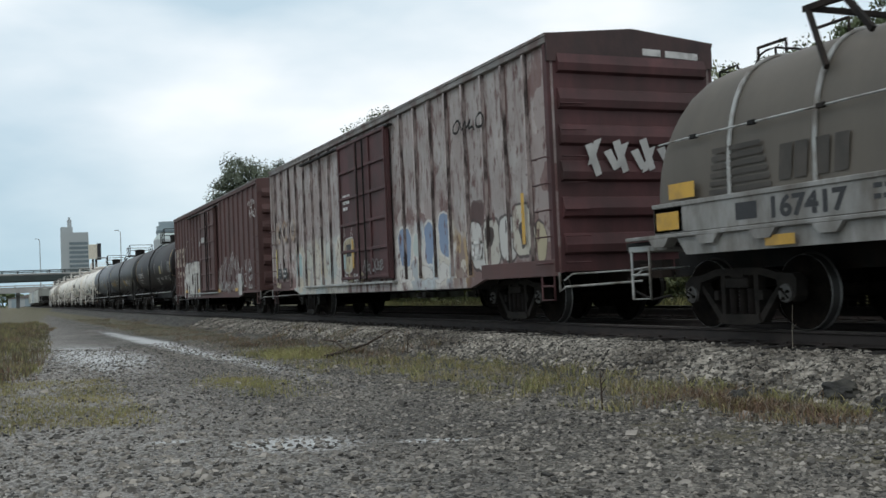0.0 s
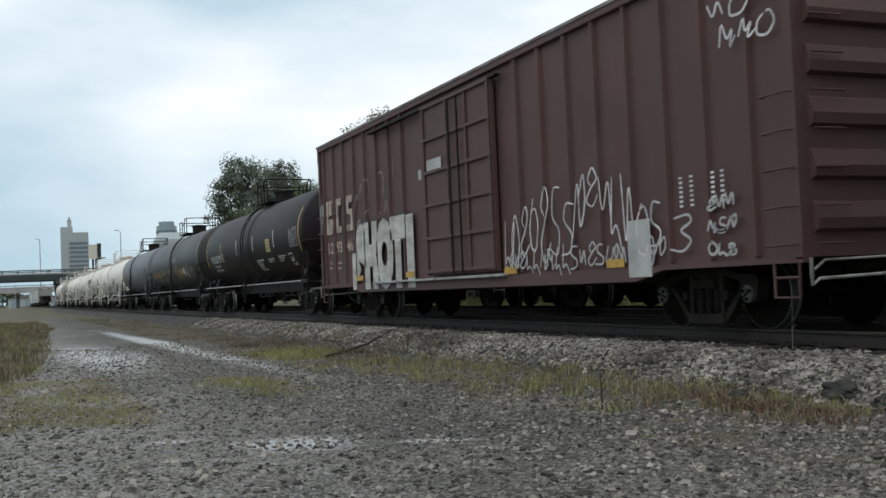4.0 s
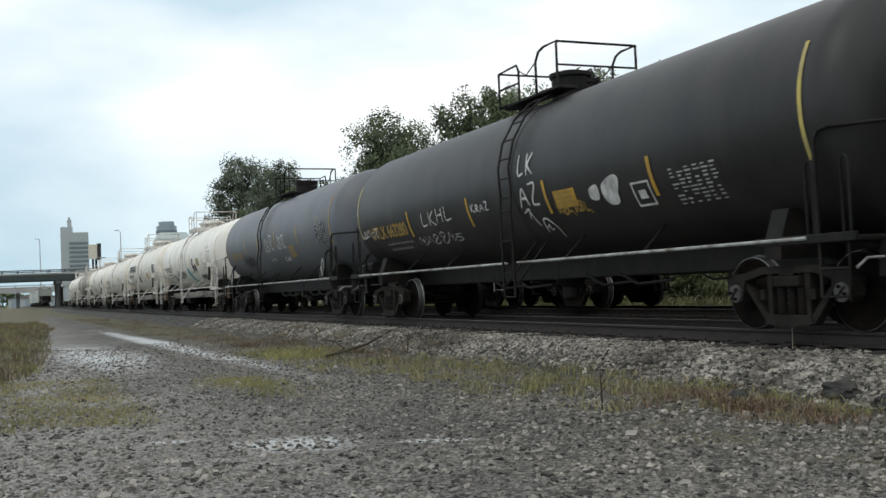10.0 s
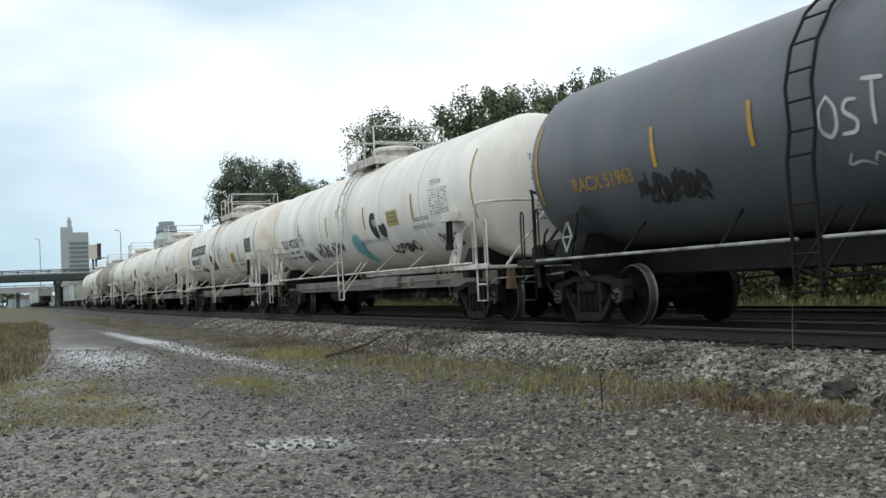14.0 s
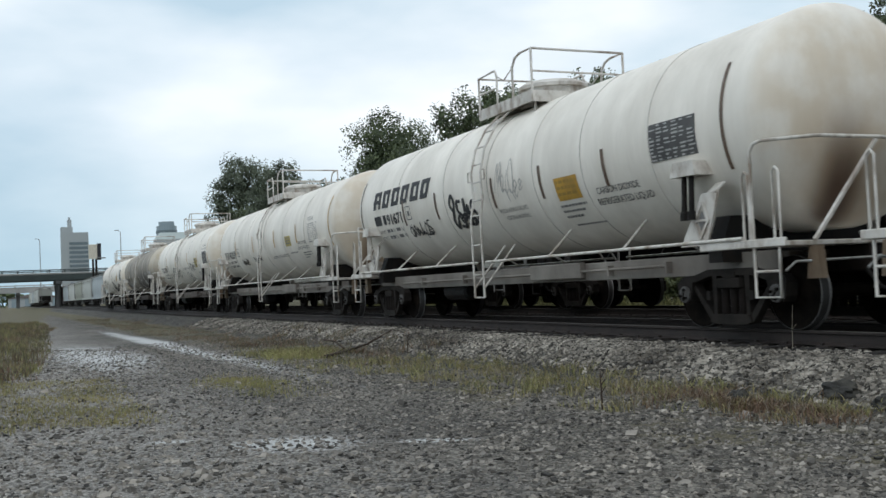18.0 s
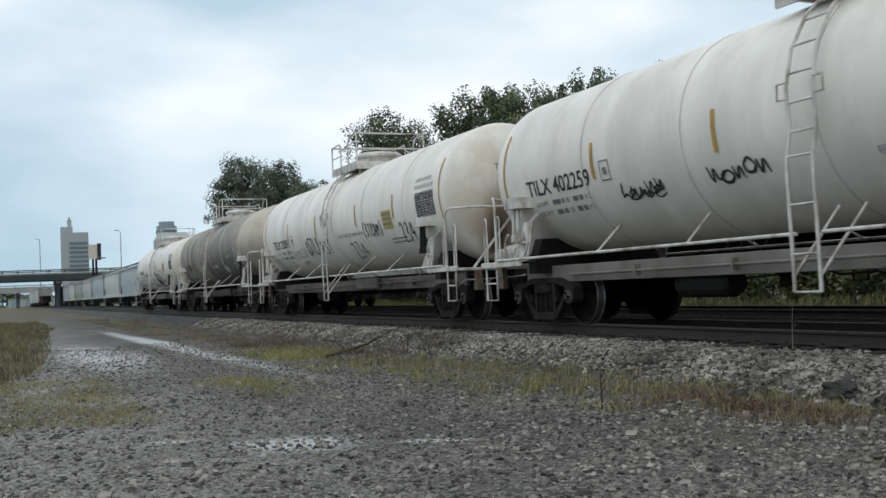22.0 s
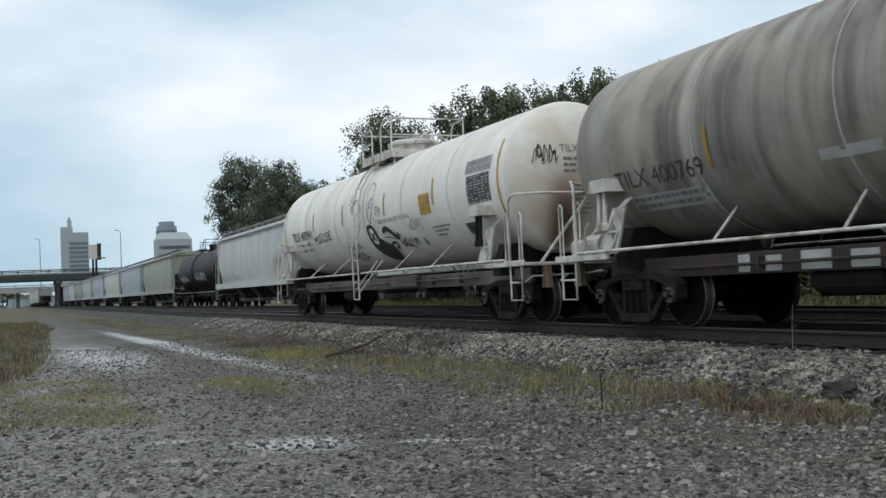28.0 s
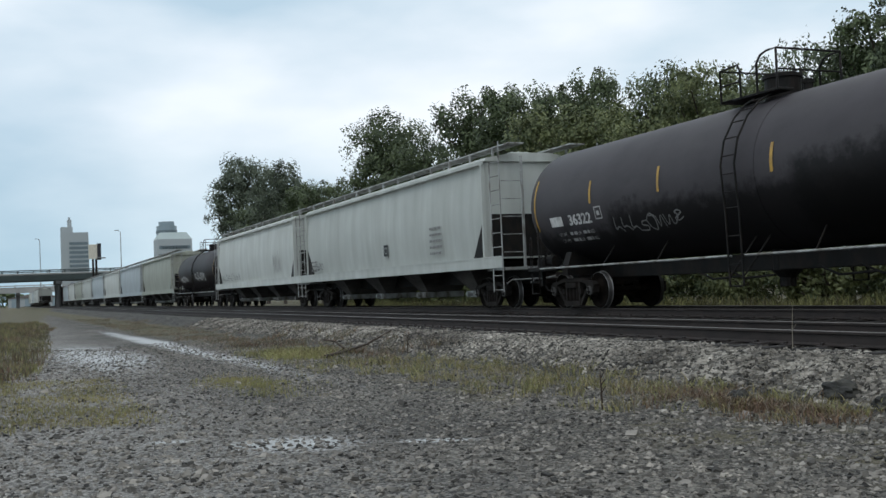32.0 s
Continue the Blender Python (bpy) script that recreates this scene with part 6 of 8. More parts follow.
def street_lamp(x, y, h, arm):
    root = tagged(new("street_lamp"), "tall grey highway lamp post", "street lamp", "highway lamp posts")
    root.location = (x, y, 0)
    part("pole", Shape().tube([(0, 0, -1), (0, 0, h * 0.5), (0, 0, h)], 0.15, 8, taper=0.08), POLE, root)
    part("arm", Shape().tube([(0, 0, h), (0, -arm * 0.5, h + 0.5), (0, -arm, h + 0.5)], 0.09, 6), POLE, root)
    part("lamp_head", Shape().box(-0.15, 0.15, -arm - 0.4, -arm + 0.1, h + 0.4, h + 0.55, bev=0.04), POLE, root)
    return root


tower_block(-620, 38.0, 7.2, 6.0, 41.0, 13)
glass_tower(-720, 104.0, 6.8, 51.0)
hip_block(-640, 95.8, 10.3, 8.0, 37.2)
billboard(-200, 15.75, 2.2, 2.7, 9.2)
street_lamp(-280, 8.8, 17.4, 0.7)
street_lamp(-240, 24.5, 16.6, 0.9)


# ---- trees ----


def tree_meshes(seed, h, cr, leaf, count, trunk=0.22, low=0.25, lobes=20, ragged=0.25):
    """Trunk with limbs, and a crown of leafy lobes, each of many clumps, with gaps between them."""
    rng = random.Random(seed)
    wood = Shape()
    mid_z, half_z = h * (1 + low) / 2, h * (1 - low) / 2
    top = Vector((rng.uniform(-0.1, 0.1) * cr, rng.uniform(-0.1, 0.1) * cr, h * 0.85))
    wood.tube([Vector((0, 0, -0.3)), Vector((0.03 * cr, 0, h * 0.3)), top * 0.6, top], trunk, 8, taper=0.05)
    spots = []
    for k in range(lobes):
        z = -0.85 + 1.7 * (k + rng.random()) / lobes
        a = 2.4 * k + rng.uniform(-0.5, 0.5)
        wide = math.sqrt(max(0.05, 1 - z * z)) * rng.uniform(0.4, 0.82)
        c = Vector((math.cos(a) * wide * cr, math.sin(a) * wide * cr, mid_z + z * half_z * 0.86))
        spots.append((c, cr * rng.uniform(0.3, 0.48)))
        base = Vector((0, 0, max(h * 0.12, c.z - 0.35 * half_z)))
        bend = (base + c) / 2 + Vector((0, 0, -0.08 * cr))
        wood.tube([base, bend, c], trunk * 0.36, 6, taper=0.03)
    v, f = [], []
    clumps = []
    for c, r in spots:
        for _ in range(16):
            d = Vector((rng.gauss(0, 1), rng.gauss(0, 1), rng.gauss(0.25, 0.9))).normalized()
            clumps.append((c, c + d * r * rng.uniform(0.5, 1.0 + ragged), r * rng.uniform(0.26, 0.5)))
    for _ in range(count):
        lobe, c, s = rng.choice(clumps)
        d = Vector((rng.gauss(0, 1), rng.gauss(0, 1), rng.gauss(0, 0.8)))
        p = c + d * (s * 0.6 * min(1.0, 1.8 / max(d.length, 0.01)))
        face = ((p - lobe).normalized() + Vector((rng.gauss(0, 0.5), rng.gauss(0, 0.5), rng.gauss(0.2, 0.5)))).normalized()
        a = face.orthogonal().normalized()
        a.rotate(Matrix.Rotation(rng.uniform(0, 6.28), 3, face))
        b = face.cross(a)
        u, w = leaf * rng.uniform(0.6, 1.35), leaf * rng.uniform(0.4, 0.7)
        o = len(v)
        v += [p - a * u * 0.5, p + b * w * 0.5, p + a * u * 0.5, p - b * w * 0.5]
        f.append((o, o + 1, o + 2, o + 3))
    # bring the crown to its stated height and spread
    zs, rr = sorted(p.z for p in v)[int(0.995 * len(v))], sorted(math.hypot(p.x, p.y) for p in v)[int(0.96 * len(v))]
    v = [Vector((p.x * cr / rr, p.y * cr / rr, p.z * h / zs)) for p in v]
    wood.v = [(x * cr / rr, y * cr / rr, z * h / zs) for x, y, z in wood.v]
    return wood, v, f


def tree(seed, h, cr, leaf, count, mat, label, trunk=0.22, low=0.25, lobes=20, ragged=0.25):
    wood, v, f = tree_meshes(seed, h, cr, leaf, count, trunk, low, lobes, ragged)
    root = tagged(new("tree"), label, "tree", "trees behind the tracks")
    part("trunk", wood, BARK, root)
    part("crown", raw_mesh("crown", [tuple(p) for p in v], f, mat), None, root)
    return root


def shrub(seed, h, r, mat, label):
    wood, v, f = tree_meshes(seed, h, r, 0.15, 6000, 0.05, 0.02, 14)
    root = tagged(new("shrub"), label, "shrub", "shrubs behind the tracks")
    part("stem", wood, BARK, root)
    part("crown", raw_mesh("crown", [tuple(p) for p in v], f, mat), None, root)
    return root


TREES = [(tree(11, 18.0, 4.9, 0.34, 22000, LEAFH, "hazy dark green broadleaf tree with an open crown", 0.3, 0.3, 24, 0.35), 18.0, 4.9),
         (tree(12, 16.0, 4.2, 0.28, 26000, LEAF, "dark green broadleaf tree with a full rounded crown", 0.28, 0.2, 24), 16.0, 4.2),
         (tree(13, 13.0, 3.2, 0.22, 25000, LEAF, "dark green tree with a bushy uneven crown", 0.22, 0.12, 22), 13.0, 3.2),
         (tree(14, 9.5, 2.7, 0.18, 25000, LEAFB, "olive green spreading tree with light foliage", 0.18, 0.06, 22), 9.5, 2.7),
         (tree(15, 9.5, 2.2, 0.14, 5200, LEAF, "thin tree with wide gaps in its crown", 0.14, 0.35, 15, 0.6), 9.5, 2.2)]
# x, y, which tree, height, spread, turn: the far end of the row first
SPOTS = [(-142.6, 31, 0, 20.3, 4.9, 45), (-116.5, 30, 0, 16.3, 3.7, 210), (-129.0, 31, 1, 13.0, 4.6, 20), (-97.6, 29, 2, 11.9, 3.5, 60), (-105.5, 30, 2, 12.6, 3.4, 150), (-81.0, 30, 1, 15.9, 4.0, 30), (-73.6, 30.5, 2, 12.7, 2.9, 95),
         (-88.5, 30, 2, 10.6, 3.0, 10), (-62.3, 30, 2, 14.2, 3.6, 33), (-55.6, 29.5, 2, 13.1, 3.3, 175), (-49.6, 29, 2, 11.8, 2.7, 290), (-45.6, 28.5, 2, 11.9, 2.3, 10), (-45.3, 26, 3, 10.0, 2.9, 200), (-40.4, 25.5, 3, 9.4, 2.7, 140), (-37.0, 25, 3, 8.2, 2.3, 80),
         (-37.6, 27.5, 2, 10.4, 2.2, 80), (-33.9, 26.5, 3, 9.6, 2.3, 300), (-31.0, 26, 3, 8.8, 2.0, 20), (-28.2, 26, 4, 9.6, 1.9, 20), (-26.0, 26.5, 2, 9.0, 2.2, 120), (-23.6, 25.5, 2, 9.3, 2.3, 250), (-19.5, 25.5, 1, 10.0, 3.2, 70), (-13.0, 26, 3, 10.0, 3.4, 250), (-4, 27, 1, 12.0, 3.6, 100)]
used = set()
for x, y, i, high, wide, turn in SPOTS:
    m = pose(x, y, 0, 0, 0, turn)
    base, h0, r0 = TREES[i]
    if i in used:
        t = copy_thing(base, m)
    else:
        used.add(i)
        t = base
        t.matrix_basis = m
    t.scale = (wide / r0, wide / r0, high / h0)
SHRUBS = [shrub(31, 2.6, 1.7, LEAFB, "olive shrub at the edge of the trees"), shrub(32, 3.4, 2.1, LEAF, "dark green shrub at the edge of the trees")]
rng = random.Random(9)
for k in range(34):
    m = pose(-2.5 - 1.95 * k + rng.uniform(-0.4, 0.4), 21.2 + 1.2 * (k % 2) + rng.uniform(-0.4, 0.4), -0.1, 0, 0, rng.uniform(0, 360))
    if k < 2:
        SHRUBS[k].matrix_basis = m
    else:
        t = copy_thing(SHRUBS[k % 2], m)
        q = rng.uniform(0.85, 1.3)
        t.scale = (q, q, q * 1.1)


def far_woods():
    """A low dark line of trees and sheds far down the line."""
    rng = random.Random(77)
    v, f = [], []
    for _ in range(9000):
        y = rng.uniform(-170, 260)
        top = 5.5 + 3.0 * noise.noise(Vector((y * 0.05, 1.7, 0))) + 1.5 * noise.noise(Vector((y * 0.21, 5.7, 0)))
        p = Vector((-560 + rng.uniform(-14, 14), y, top * rng.random() ** 0.6))
        a = Vector((rng.uniform(-1, 1), rng.uniform(-1, 1), rng.uniform(-1, 1))).normalized() * rng.uniform(0.5, 1.1)
        b = a.orthogonal().normalized() * rng.uniform(0.5, 1.0)
        o = len(v)
        v += [tuple(p - a), tuple(p + b), tuple(p + a), tuple(p - b)]
        f.append((o, o + 1, o + 2, o + 3))
    tagged(new("far_woods", raw_mesh("far_woods", v, f, LEAF)), "low dark line of trees far down the tracks", "trees", kind="stuff")


far_woods()


def warehouse(x, y, w, d, h):
    root = tagged(new("warehouse"), "low pale grey warehouse far down the line", "building")
    root.location = (x, y, 0)
    part("wall", Shape().box(-d, d, -w, w, 0, h), TOWER, root)
    part("roof", Shape().prism([(-w - 0.5, h), (0, h + 2.2), (w + 0.5, h)], -d - 0.5, d + 0.5, "yz"), ROOFM, root)
    n = int(w / 3)
    for k in range(n):
        yy = -w + (k + 0.5) * 2 * w / n
        part("door", Shape().box(d, d + 0.2, yy - 1.6, yy + 1.6, 0, 4.2), GLASSB, root)


warehouse(-500, -22.0, 20.0, 12.0, 3.4)
warehouse(-540, 14.0, 12.0, 10.0, 4.4)

# ---- stones, weeds and grass ----
rs = np.random.default_rng(5)


def scatter_stones(name, spots, sizes, base, faces, mat, label, category):
    """Many small irregular stones in one object."""
    n = len(spots)
    k = len(base)
    q = rs.normal(size=(n, 4))
    q /= np.linalg.norm(q, axis=1, keepdims=True)
    w, x, y, z = q.T
    rot = np.stack([np.stack([1 - 2 * (y * y + z * z), 2 * (x * y - z * w), 2 * (x * z + y * w)], -1), np.stack([2 * (x * y + z * w), 1 - 2 * (x * x + z * z), 2 * (y * z - x * w)], -1),
                    np.stack([2 * (x * z - y * w), 2 * (y * z + x * w), 1 - 2 * (x * x + y * y)], -1)], -2)
    v = base[None] * (1 + rs.uniform(-0.38, 0.38, (n, k, 1))) * rs.uniform(0.6, 1.25, (n, 1, 3))
    v = np.einsum("nij,nkj->nki", rot, v) * sizes[:, None, None]
    v[:, :, 2] *= 0.75
    v += spots[:, None]
    f = (faces[None] + (np.arange(n) * k)[:, None, None]).reshape(-1, 3)
    me = bpy.data.meshes.new(name)
    me.from_pydata(v.reshape(-1, 3).tolist(), [], f.tolist())
    me.materials.append(mat)
    return tagged(new(name, me), label, category, kind="stuff")


CHIP = np.array([(x, y, z) for x in (-0.62, 0.62) for y in (-0.62, 0.62) for z in (-0.62, 0.62)])
CHIPF = np.array([(0, 1, 3), (0, 3, 2), (4, 6, 7), (4, 7, 5), (0, 4, 5), (0, 5, 1), (2, 3, 7), (2, 7, 6), (0, 2, 6), (0, 6, 4), (1, 5, 7), (1, 7, 3)])


def spots_on_ground(n, xs, ys, keep=None, lift=0.0):
    out = []
    while len(out) < n:
        x, y = xs(), ys()
        if keep and not keep(x, y):
            continue
        out.append((x, y, ground_z(x, y) + lift))
    return np.array(out)


def patchiness(x, y, s=0.7, o=0.0):
    return noise.noise(Vector((x * s, y * s * 1.6, 4.0 + o)))


ball = spots_on_ground(44000, lambda: -3.5 - 40 * rs.random() ** 1.8, lambda: rs.triangular(6.5, 7.7, 8.75), lambda x, y: y > 6.95 + 0.22 * patchiness(x, y, 0.8, 5) or rs.random() < 0.12)
scatter_stones("ballast_stones", ball, rs.uniform(0.018, 0.046, len(ball)), CHIP, CHIPF, STONE, "loose pale angular ballast stones beside the track", "ballast")
grav = spots_on_ground(46000, lambda: -3.6 - 26 * rs.random() ** 2.0, lambda: rs.uniform(-2.5, 6.6), lambda x, y: y > -0.4 * -x * 0.35 - 1.2 and y < -1.3 * x + 1)
scatter_stones("gravel_stones", grav, rs.uniform(0.009, 0.03, len(grav)) * (1 + 0.8 * (rs.random(len(grav)) > 0.97)), CHIP, CHIPF, PEBBLE, "loose grey gravel of the yard", "gravel")


def blades(name, spots, per, height, width, spread, mats, label, category, lean=0.5):
    """Tufts of bent blades in one object."""
    v, f, mi = [], [], []
    for (x, y, z), k in zip(spots, rs.integers(0, len(mats), len(spots))):
        hh = height * rs.uniform(0.5, 1.2)
        for _ in range(per):
            a, d = rs.uniform(0, 6.283), spread * rs.random() ** 0.7
            bx, by = x + d * math.cos(a), y + d * math.sin(a)
            h = hh * rs.uniform(0.5, 1.1)
            b = rs.uniform(0, 6.283)
            dx, dy = math.cos(b) * width, math.sin(b) * width
            lx, ly = rs.normal(0, lean * h * 0.5), rs.normal(0, lean * h * 0.5)
            o = len(v)
            v += [(bx - dx, by - dy, z - 0.02), (bx + dx, by + dy, z - 0.02), (bx + lx * 0.4 + dx * 0.8, by + ly * 0.4 + dy * 0.8, z + h * 0.6), (bx + lx * 0.4 - dx * 0.8, by + ly * 0.4 - dy * 0.8, z + h * 0.6), (bx + lx, by + ly, z + h)]
            f += [(o, o + 1, o + 2, o + 3), (o + 3, o + 2, o + 4)]
            mi += [k, k]
    me = bpy.data.meshes.new(name)
    me.from_pydata(v, [], f)
    for m in mats:
        me.materials.append(m)
    me.polygons.foreach_set("material_index", np.array(mi, dtype=np.int32))
    return tagged(new(name, me), label, category, kind="stuff")


def weed_edge(x):
    """Where the weedy strip gives way to open gravel."""
    return 6.35 - 1.35 * smooth(-6.0, -9.5, x) - 1.0 * smooth(-12, -19, x)


strip = spots_on_ground(640, lambda: -6.6 - 10.5 * rs.random() ** 1.2, lambda: rs.uniform(3.9, 7.0), lambda x, y: y > weed_edge(x) + 0.7 * patchiness(x, y, 0.9) and patchiness(x, y, 2.1) > 0.2 - 0.35 * smooth(weed_edge(x), 6.8, y))
blades("weed_strip", strip, 9, 0.13, 0.0045, 0.14, [WEED, GRASSG, GRASSG, WEED, DULLW], "dry yellow-green weeds at the foot of the ballast", "weeds", 1.3)
drab = spots_on_ground(420, lambda: -15.5 - 14 * rs.random(), lambda: rs.uniform(5.3, 7.6), lambda x, y: patchiness(x, y, 1.1, 4) > 0.05)
blades("drab_weeds", drab, 8, 0.13, 0.006, 0.2, [DULLW, WEEDR, GRASS], "drab brown weeds on the ballast edge", "weeds", 1.4)
lush = spots_on_ground(330, lambda: rs.normal(-20.4, 0.9), lambda: rs.normal(5.35, 0.4))
blades("green_weeds", lush, 9, 0.15, 0.006, 0.2, [GRASSG, GRASSG, WEED], "yellow-green weed patch beside the ballast", "weeds", 1.2)
red = spots_on_ground(330, lambda: rs.normal(-7.9, 0.85), lambda: rs.normal(6.45, 0.28), lambda x, y: patchiness(x, y, 1.6, 2) > 0.0)
blades("russet_weeds", red, 9, 0.11, 0.0045, 0.17, [WEEDR, WEEDR, DULLW], "russet dead weeds among the stones", "weeds", 1.6)
lone = spots_on_ground(230, lambda: rs.normal(-14.3, 0.9), lambda: rs.normal(3.15, 0.28))
blades("grass_patch", lone, 9, 0.06, 0.0045, 0.2, [WEED, GRASSG, GRASSG], "short thin grass patch on the gravel", "grass")
verge = spots_on_ground(1300, lambda: -18 - 60 * rs.random() ** 1.2, lambda: rs.uniform(4.3, 7.2), lambda x, y: y > 4.6 + 0.5 * patchiness(x, y, 0.3) and patchiness(x, y, 0.5) > 0.0)
blades("verge_grass", verge, 8, 0.08, 0.006, 0.25, [GRASS, DULLW, WEEDR, DULLW], "rough olive grass along the ballast", "grass")
bank = spots_on_ground(5200, lambda: -14 - 62 * rs.random() ** 1.5, lambda: rs.uniform(-6, 2.2), lambda x, y: y < -0.35 - 0.045 * x * smooth(-14, -20, x) + 0.3 * patchiness(x, y) - 0.5 * smooth(-20, -14, x))
blades("bank_grass", bank, 9, 0.2, 0.007, 0.24, [GRASS, GRASS, GRASS, GRASSG, WEEDR], "tall olive and brown grass on a low bank", "grass", 0.9)
pale = spots_on_ground(900, lambda: rs.uniform(-17.5, -10.8), lambda: rs.uniform(-0.8, 1.4), lambda x, y: patchiness(x, y, 0.9, 3) > -0.2 and patchiness(x, y, 4.0, 6) > -0.1)
blades("thin_grass", pale, 9, 0.05, 0.0045, 0.3, [WEED, GRASSG, WEED], "thin yellowing grass on gravel", "grass")
back = spots_on_ground(3600, lambda: rs.uniform(-62, -2), lambda: rs.triangular(16.9, 18.2, 20.5))
blades("trackside_grass", back, 9, 0.55, 0.018, 0.3, [GRASSG, GRASS, GRASSG], "tall fresh grass behind the second track", "grass")


def stalk(x, y, h, lean, mat, label, r=0.008, twigs=5):
    z = ground_z(x, y)
    root = tagged(new("dead_stalk"), label, "weed stalk")
    root.location = (x, y, z)
    part("stem", Shape().tube([(0, 0, -0.05), (lean * 0.3, 0, h * 0.5), (lean, 0, h)], r, 5, taper=r * 0.5), mat, root)
    sh = Shape()
    for k in range(twigs):
        a = h * (0.45 + 0.1 * k)
        sh.tube([(lean * a / h, 0, a), (lean * a / h + 0.04 * (-1) ** k, 0.02, a + 0.06)], r * 0.5, 4)
    part("twigs", sh, mat, root)


DRYSTEM = material("bleached_stem", (0.30, 0.26, 0.2), 0.8)
DARKSTEM = material("dark_stem", (0.05, 0.035, 0.025), 0.85)
stalk(-9.55, 8.55, 0.52, 0.04, DRYSTEM, "thin bleached reed standing beside the rail", 0.0055, 1)
stalk(-8.5, 5.25, 0.36, -0.01, DARKSTEM, "dark dead weed stalk in the gravel", 0.012)
stalk(-17.9, 6.9, 0.34, 0.01, DARKSTEM, "dark dead stalk on the ballast", 0.012)


def lump(x, y, rx, ry, rz, seed, mat, label, name="rock"):
    bm = bmesh.new()
    bmesh.ops.create_icosphere(bm, subdivisions=3, radius=1)
    for p in bm.verts:
        d = 1 + 0.45 * noise.noise(p.co * 1.6 + Vector((seed, 0, 0))) + 0.25 * noise.noise(p.co * 4.3 + Vector((0, seed, 0)))
        p.co = (p.co.x * rx * d, p.co.y * ry * d, p.co.z * rz * d)
    me = bpy.data.meshes.new(name)
    bm.to_mesh(me)
    bm.free()
    me.materials.append(mat)
    ob = tagged(new(name, me), label, "rock")
    ob.location = (x, y, ground_z(x, y) + rz * 0.35)


DARKROCK = material("dark_slag", (0.022, 0.021, 0.019), 0.85, 0, 0.35, 5, (0.06, 0.057, 0.045), 0.35, (6, 6, 6))
lump(-7.4, 7.15, 0.24, 0.12, 0.1, 3, DARKROCK, "dark slag lump on pale ballast")
lump(-6.7, 7.0, 0.11, 0.1, 0.08, 5, DARKROCK, "small dark lump beside the ballast")
lump(-8.1, 6.55, 0.13, 0.1, 0.09, 8, DARKROCK, "dark stone among russet weeds")
limb = tagged(new("fallen_branch"), "dark fallen branch lying on the ballast edge", "branch")
part("stem", Shape().tube([(x, y, ground_z(x, y) + 0.05) for x, y in ((-18.6, 5.5), (-19.6, 6.2), (-20.3, 6.9), (-20.9, 7.7))], 0.035, 7, taper=0.015), DARKSTEM, limb)
part("twig", Shape().tube([(-19.6, 6.2, 0.12), (-19.9, 6.1, 0.25), (-20.4, 6.0, 0.28)], 0.015, 5), DARKSTEM, limb)

# ---- lettering, panels and graffiti ----


def word(car, place, text, x0, x1, z, h, mat, bold=0.0, lift=0.008, slope=0.0, shear=0.0, name="lettering"):
    """Letters of cap height h between x0 and x1, with their foot at z."""
    part(name, letters(place, text, x0, z, h / 0.69, bold=bold, lift=lift, slope=slope, shear=shear, x1=x1), mat, car)


def bars(car, place, x, z, widths, h, gap, seed, mat, lift=0.008):
    tagged(part("small_print", lines_of_bars(Shape(), place, x, z, widths, h, gap, seed, lift), mat, car), kind="stuff")


STENCILD = material("dark_stencil_sheet", (0.075, 0.075, 0.074), 0.7, 0, 0.3, 3)


def load_marks(car, place, x, z, w, h, mat, seed):
    """Two rows: LD LMT and LT WT with their weights as bars."""
    for k, head in enumerate(("LD LMT", "LT WT")):
        zz = z - k * h * 2.1
        word(car, place, head, x, x + w * 0.23, zz, h, mat)
        bars(car, place, x + w * 0.31, zz, (w * 0.2,), h, 0.02, seed + k, mat)
        word(car, place, "LB", x + w * 0.54, x + w * 0.61, zz, h, mat)
        bars(car, place, x + w * 0.68, zz, (w * 0.17,), h, 0.02, seed + k + 5, mat)
        word(car, place, "KG", x + w * 0.89, x + w * 0.98, zz, h, mat)


def stencil(car, place, x0, x1, z0, z1, sheet, ink, seed, rows=10, cols=6):
    s = Shape()
    patch(s, place, x0, x1, z0, z1, 0.006, 0, 6)
    panel = part("stencil_panel", s, sheet, car)
    rng = random.Random(seed)
    s = Shape()
    dz = (z1 - z0) / rows
    for r in range(rows):
        for c in range(cols):
            a = x0 + (x1 - x0) * (c + 0.08) / cols
            if rng.random() < 0.12:
                continue
            b = a + (x1 - x0) / cols * rng.uniform(0.35, 0.86)
            z = z0 + dz * r + dz * 0.25
            patch(s, place, a, b, z, z + dz * rng.uniform(0.3, 0.5), 0.011, 0, 1)
    tagged(part("small_print", s, ink, panel), kind="stuff")


def placard(car, place, x0, x1, z0, z1, sheet, seed):
    s = Shape()
    patch(s, place, x0, x1, z0, z1, 0.007, 0, 5)
    panel = part("placard", s, sheet, car)
    h = (z1 - z0) / 8
    tagged(part("small_print", lines_of_bars(Shape(), place, x0 + 0.05, z1 - 2 * h, [(x1 - x0) - 0.1] * 3, h, h * 1.1, seed, 0.012), PAINTO if sheet is YELLOW else GRIME, panel), kind="stuff")


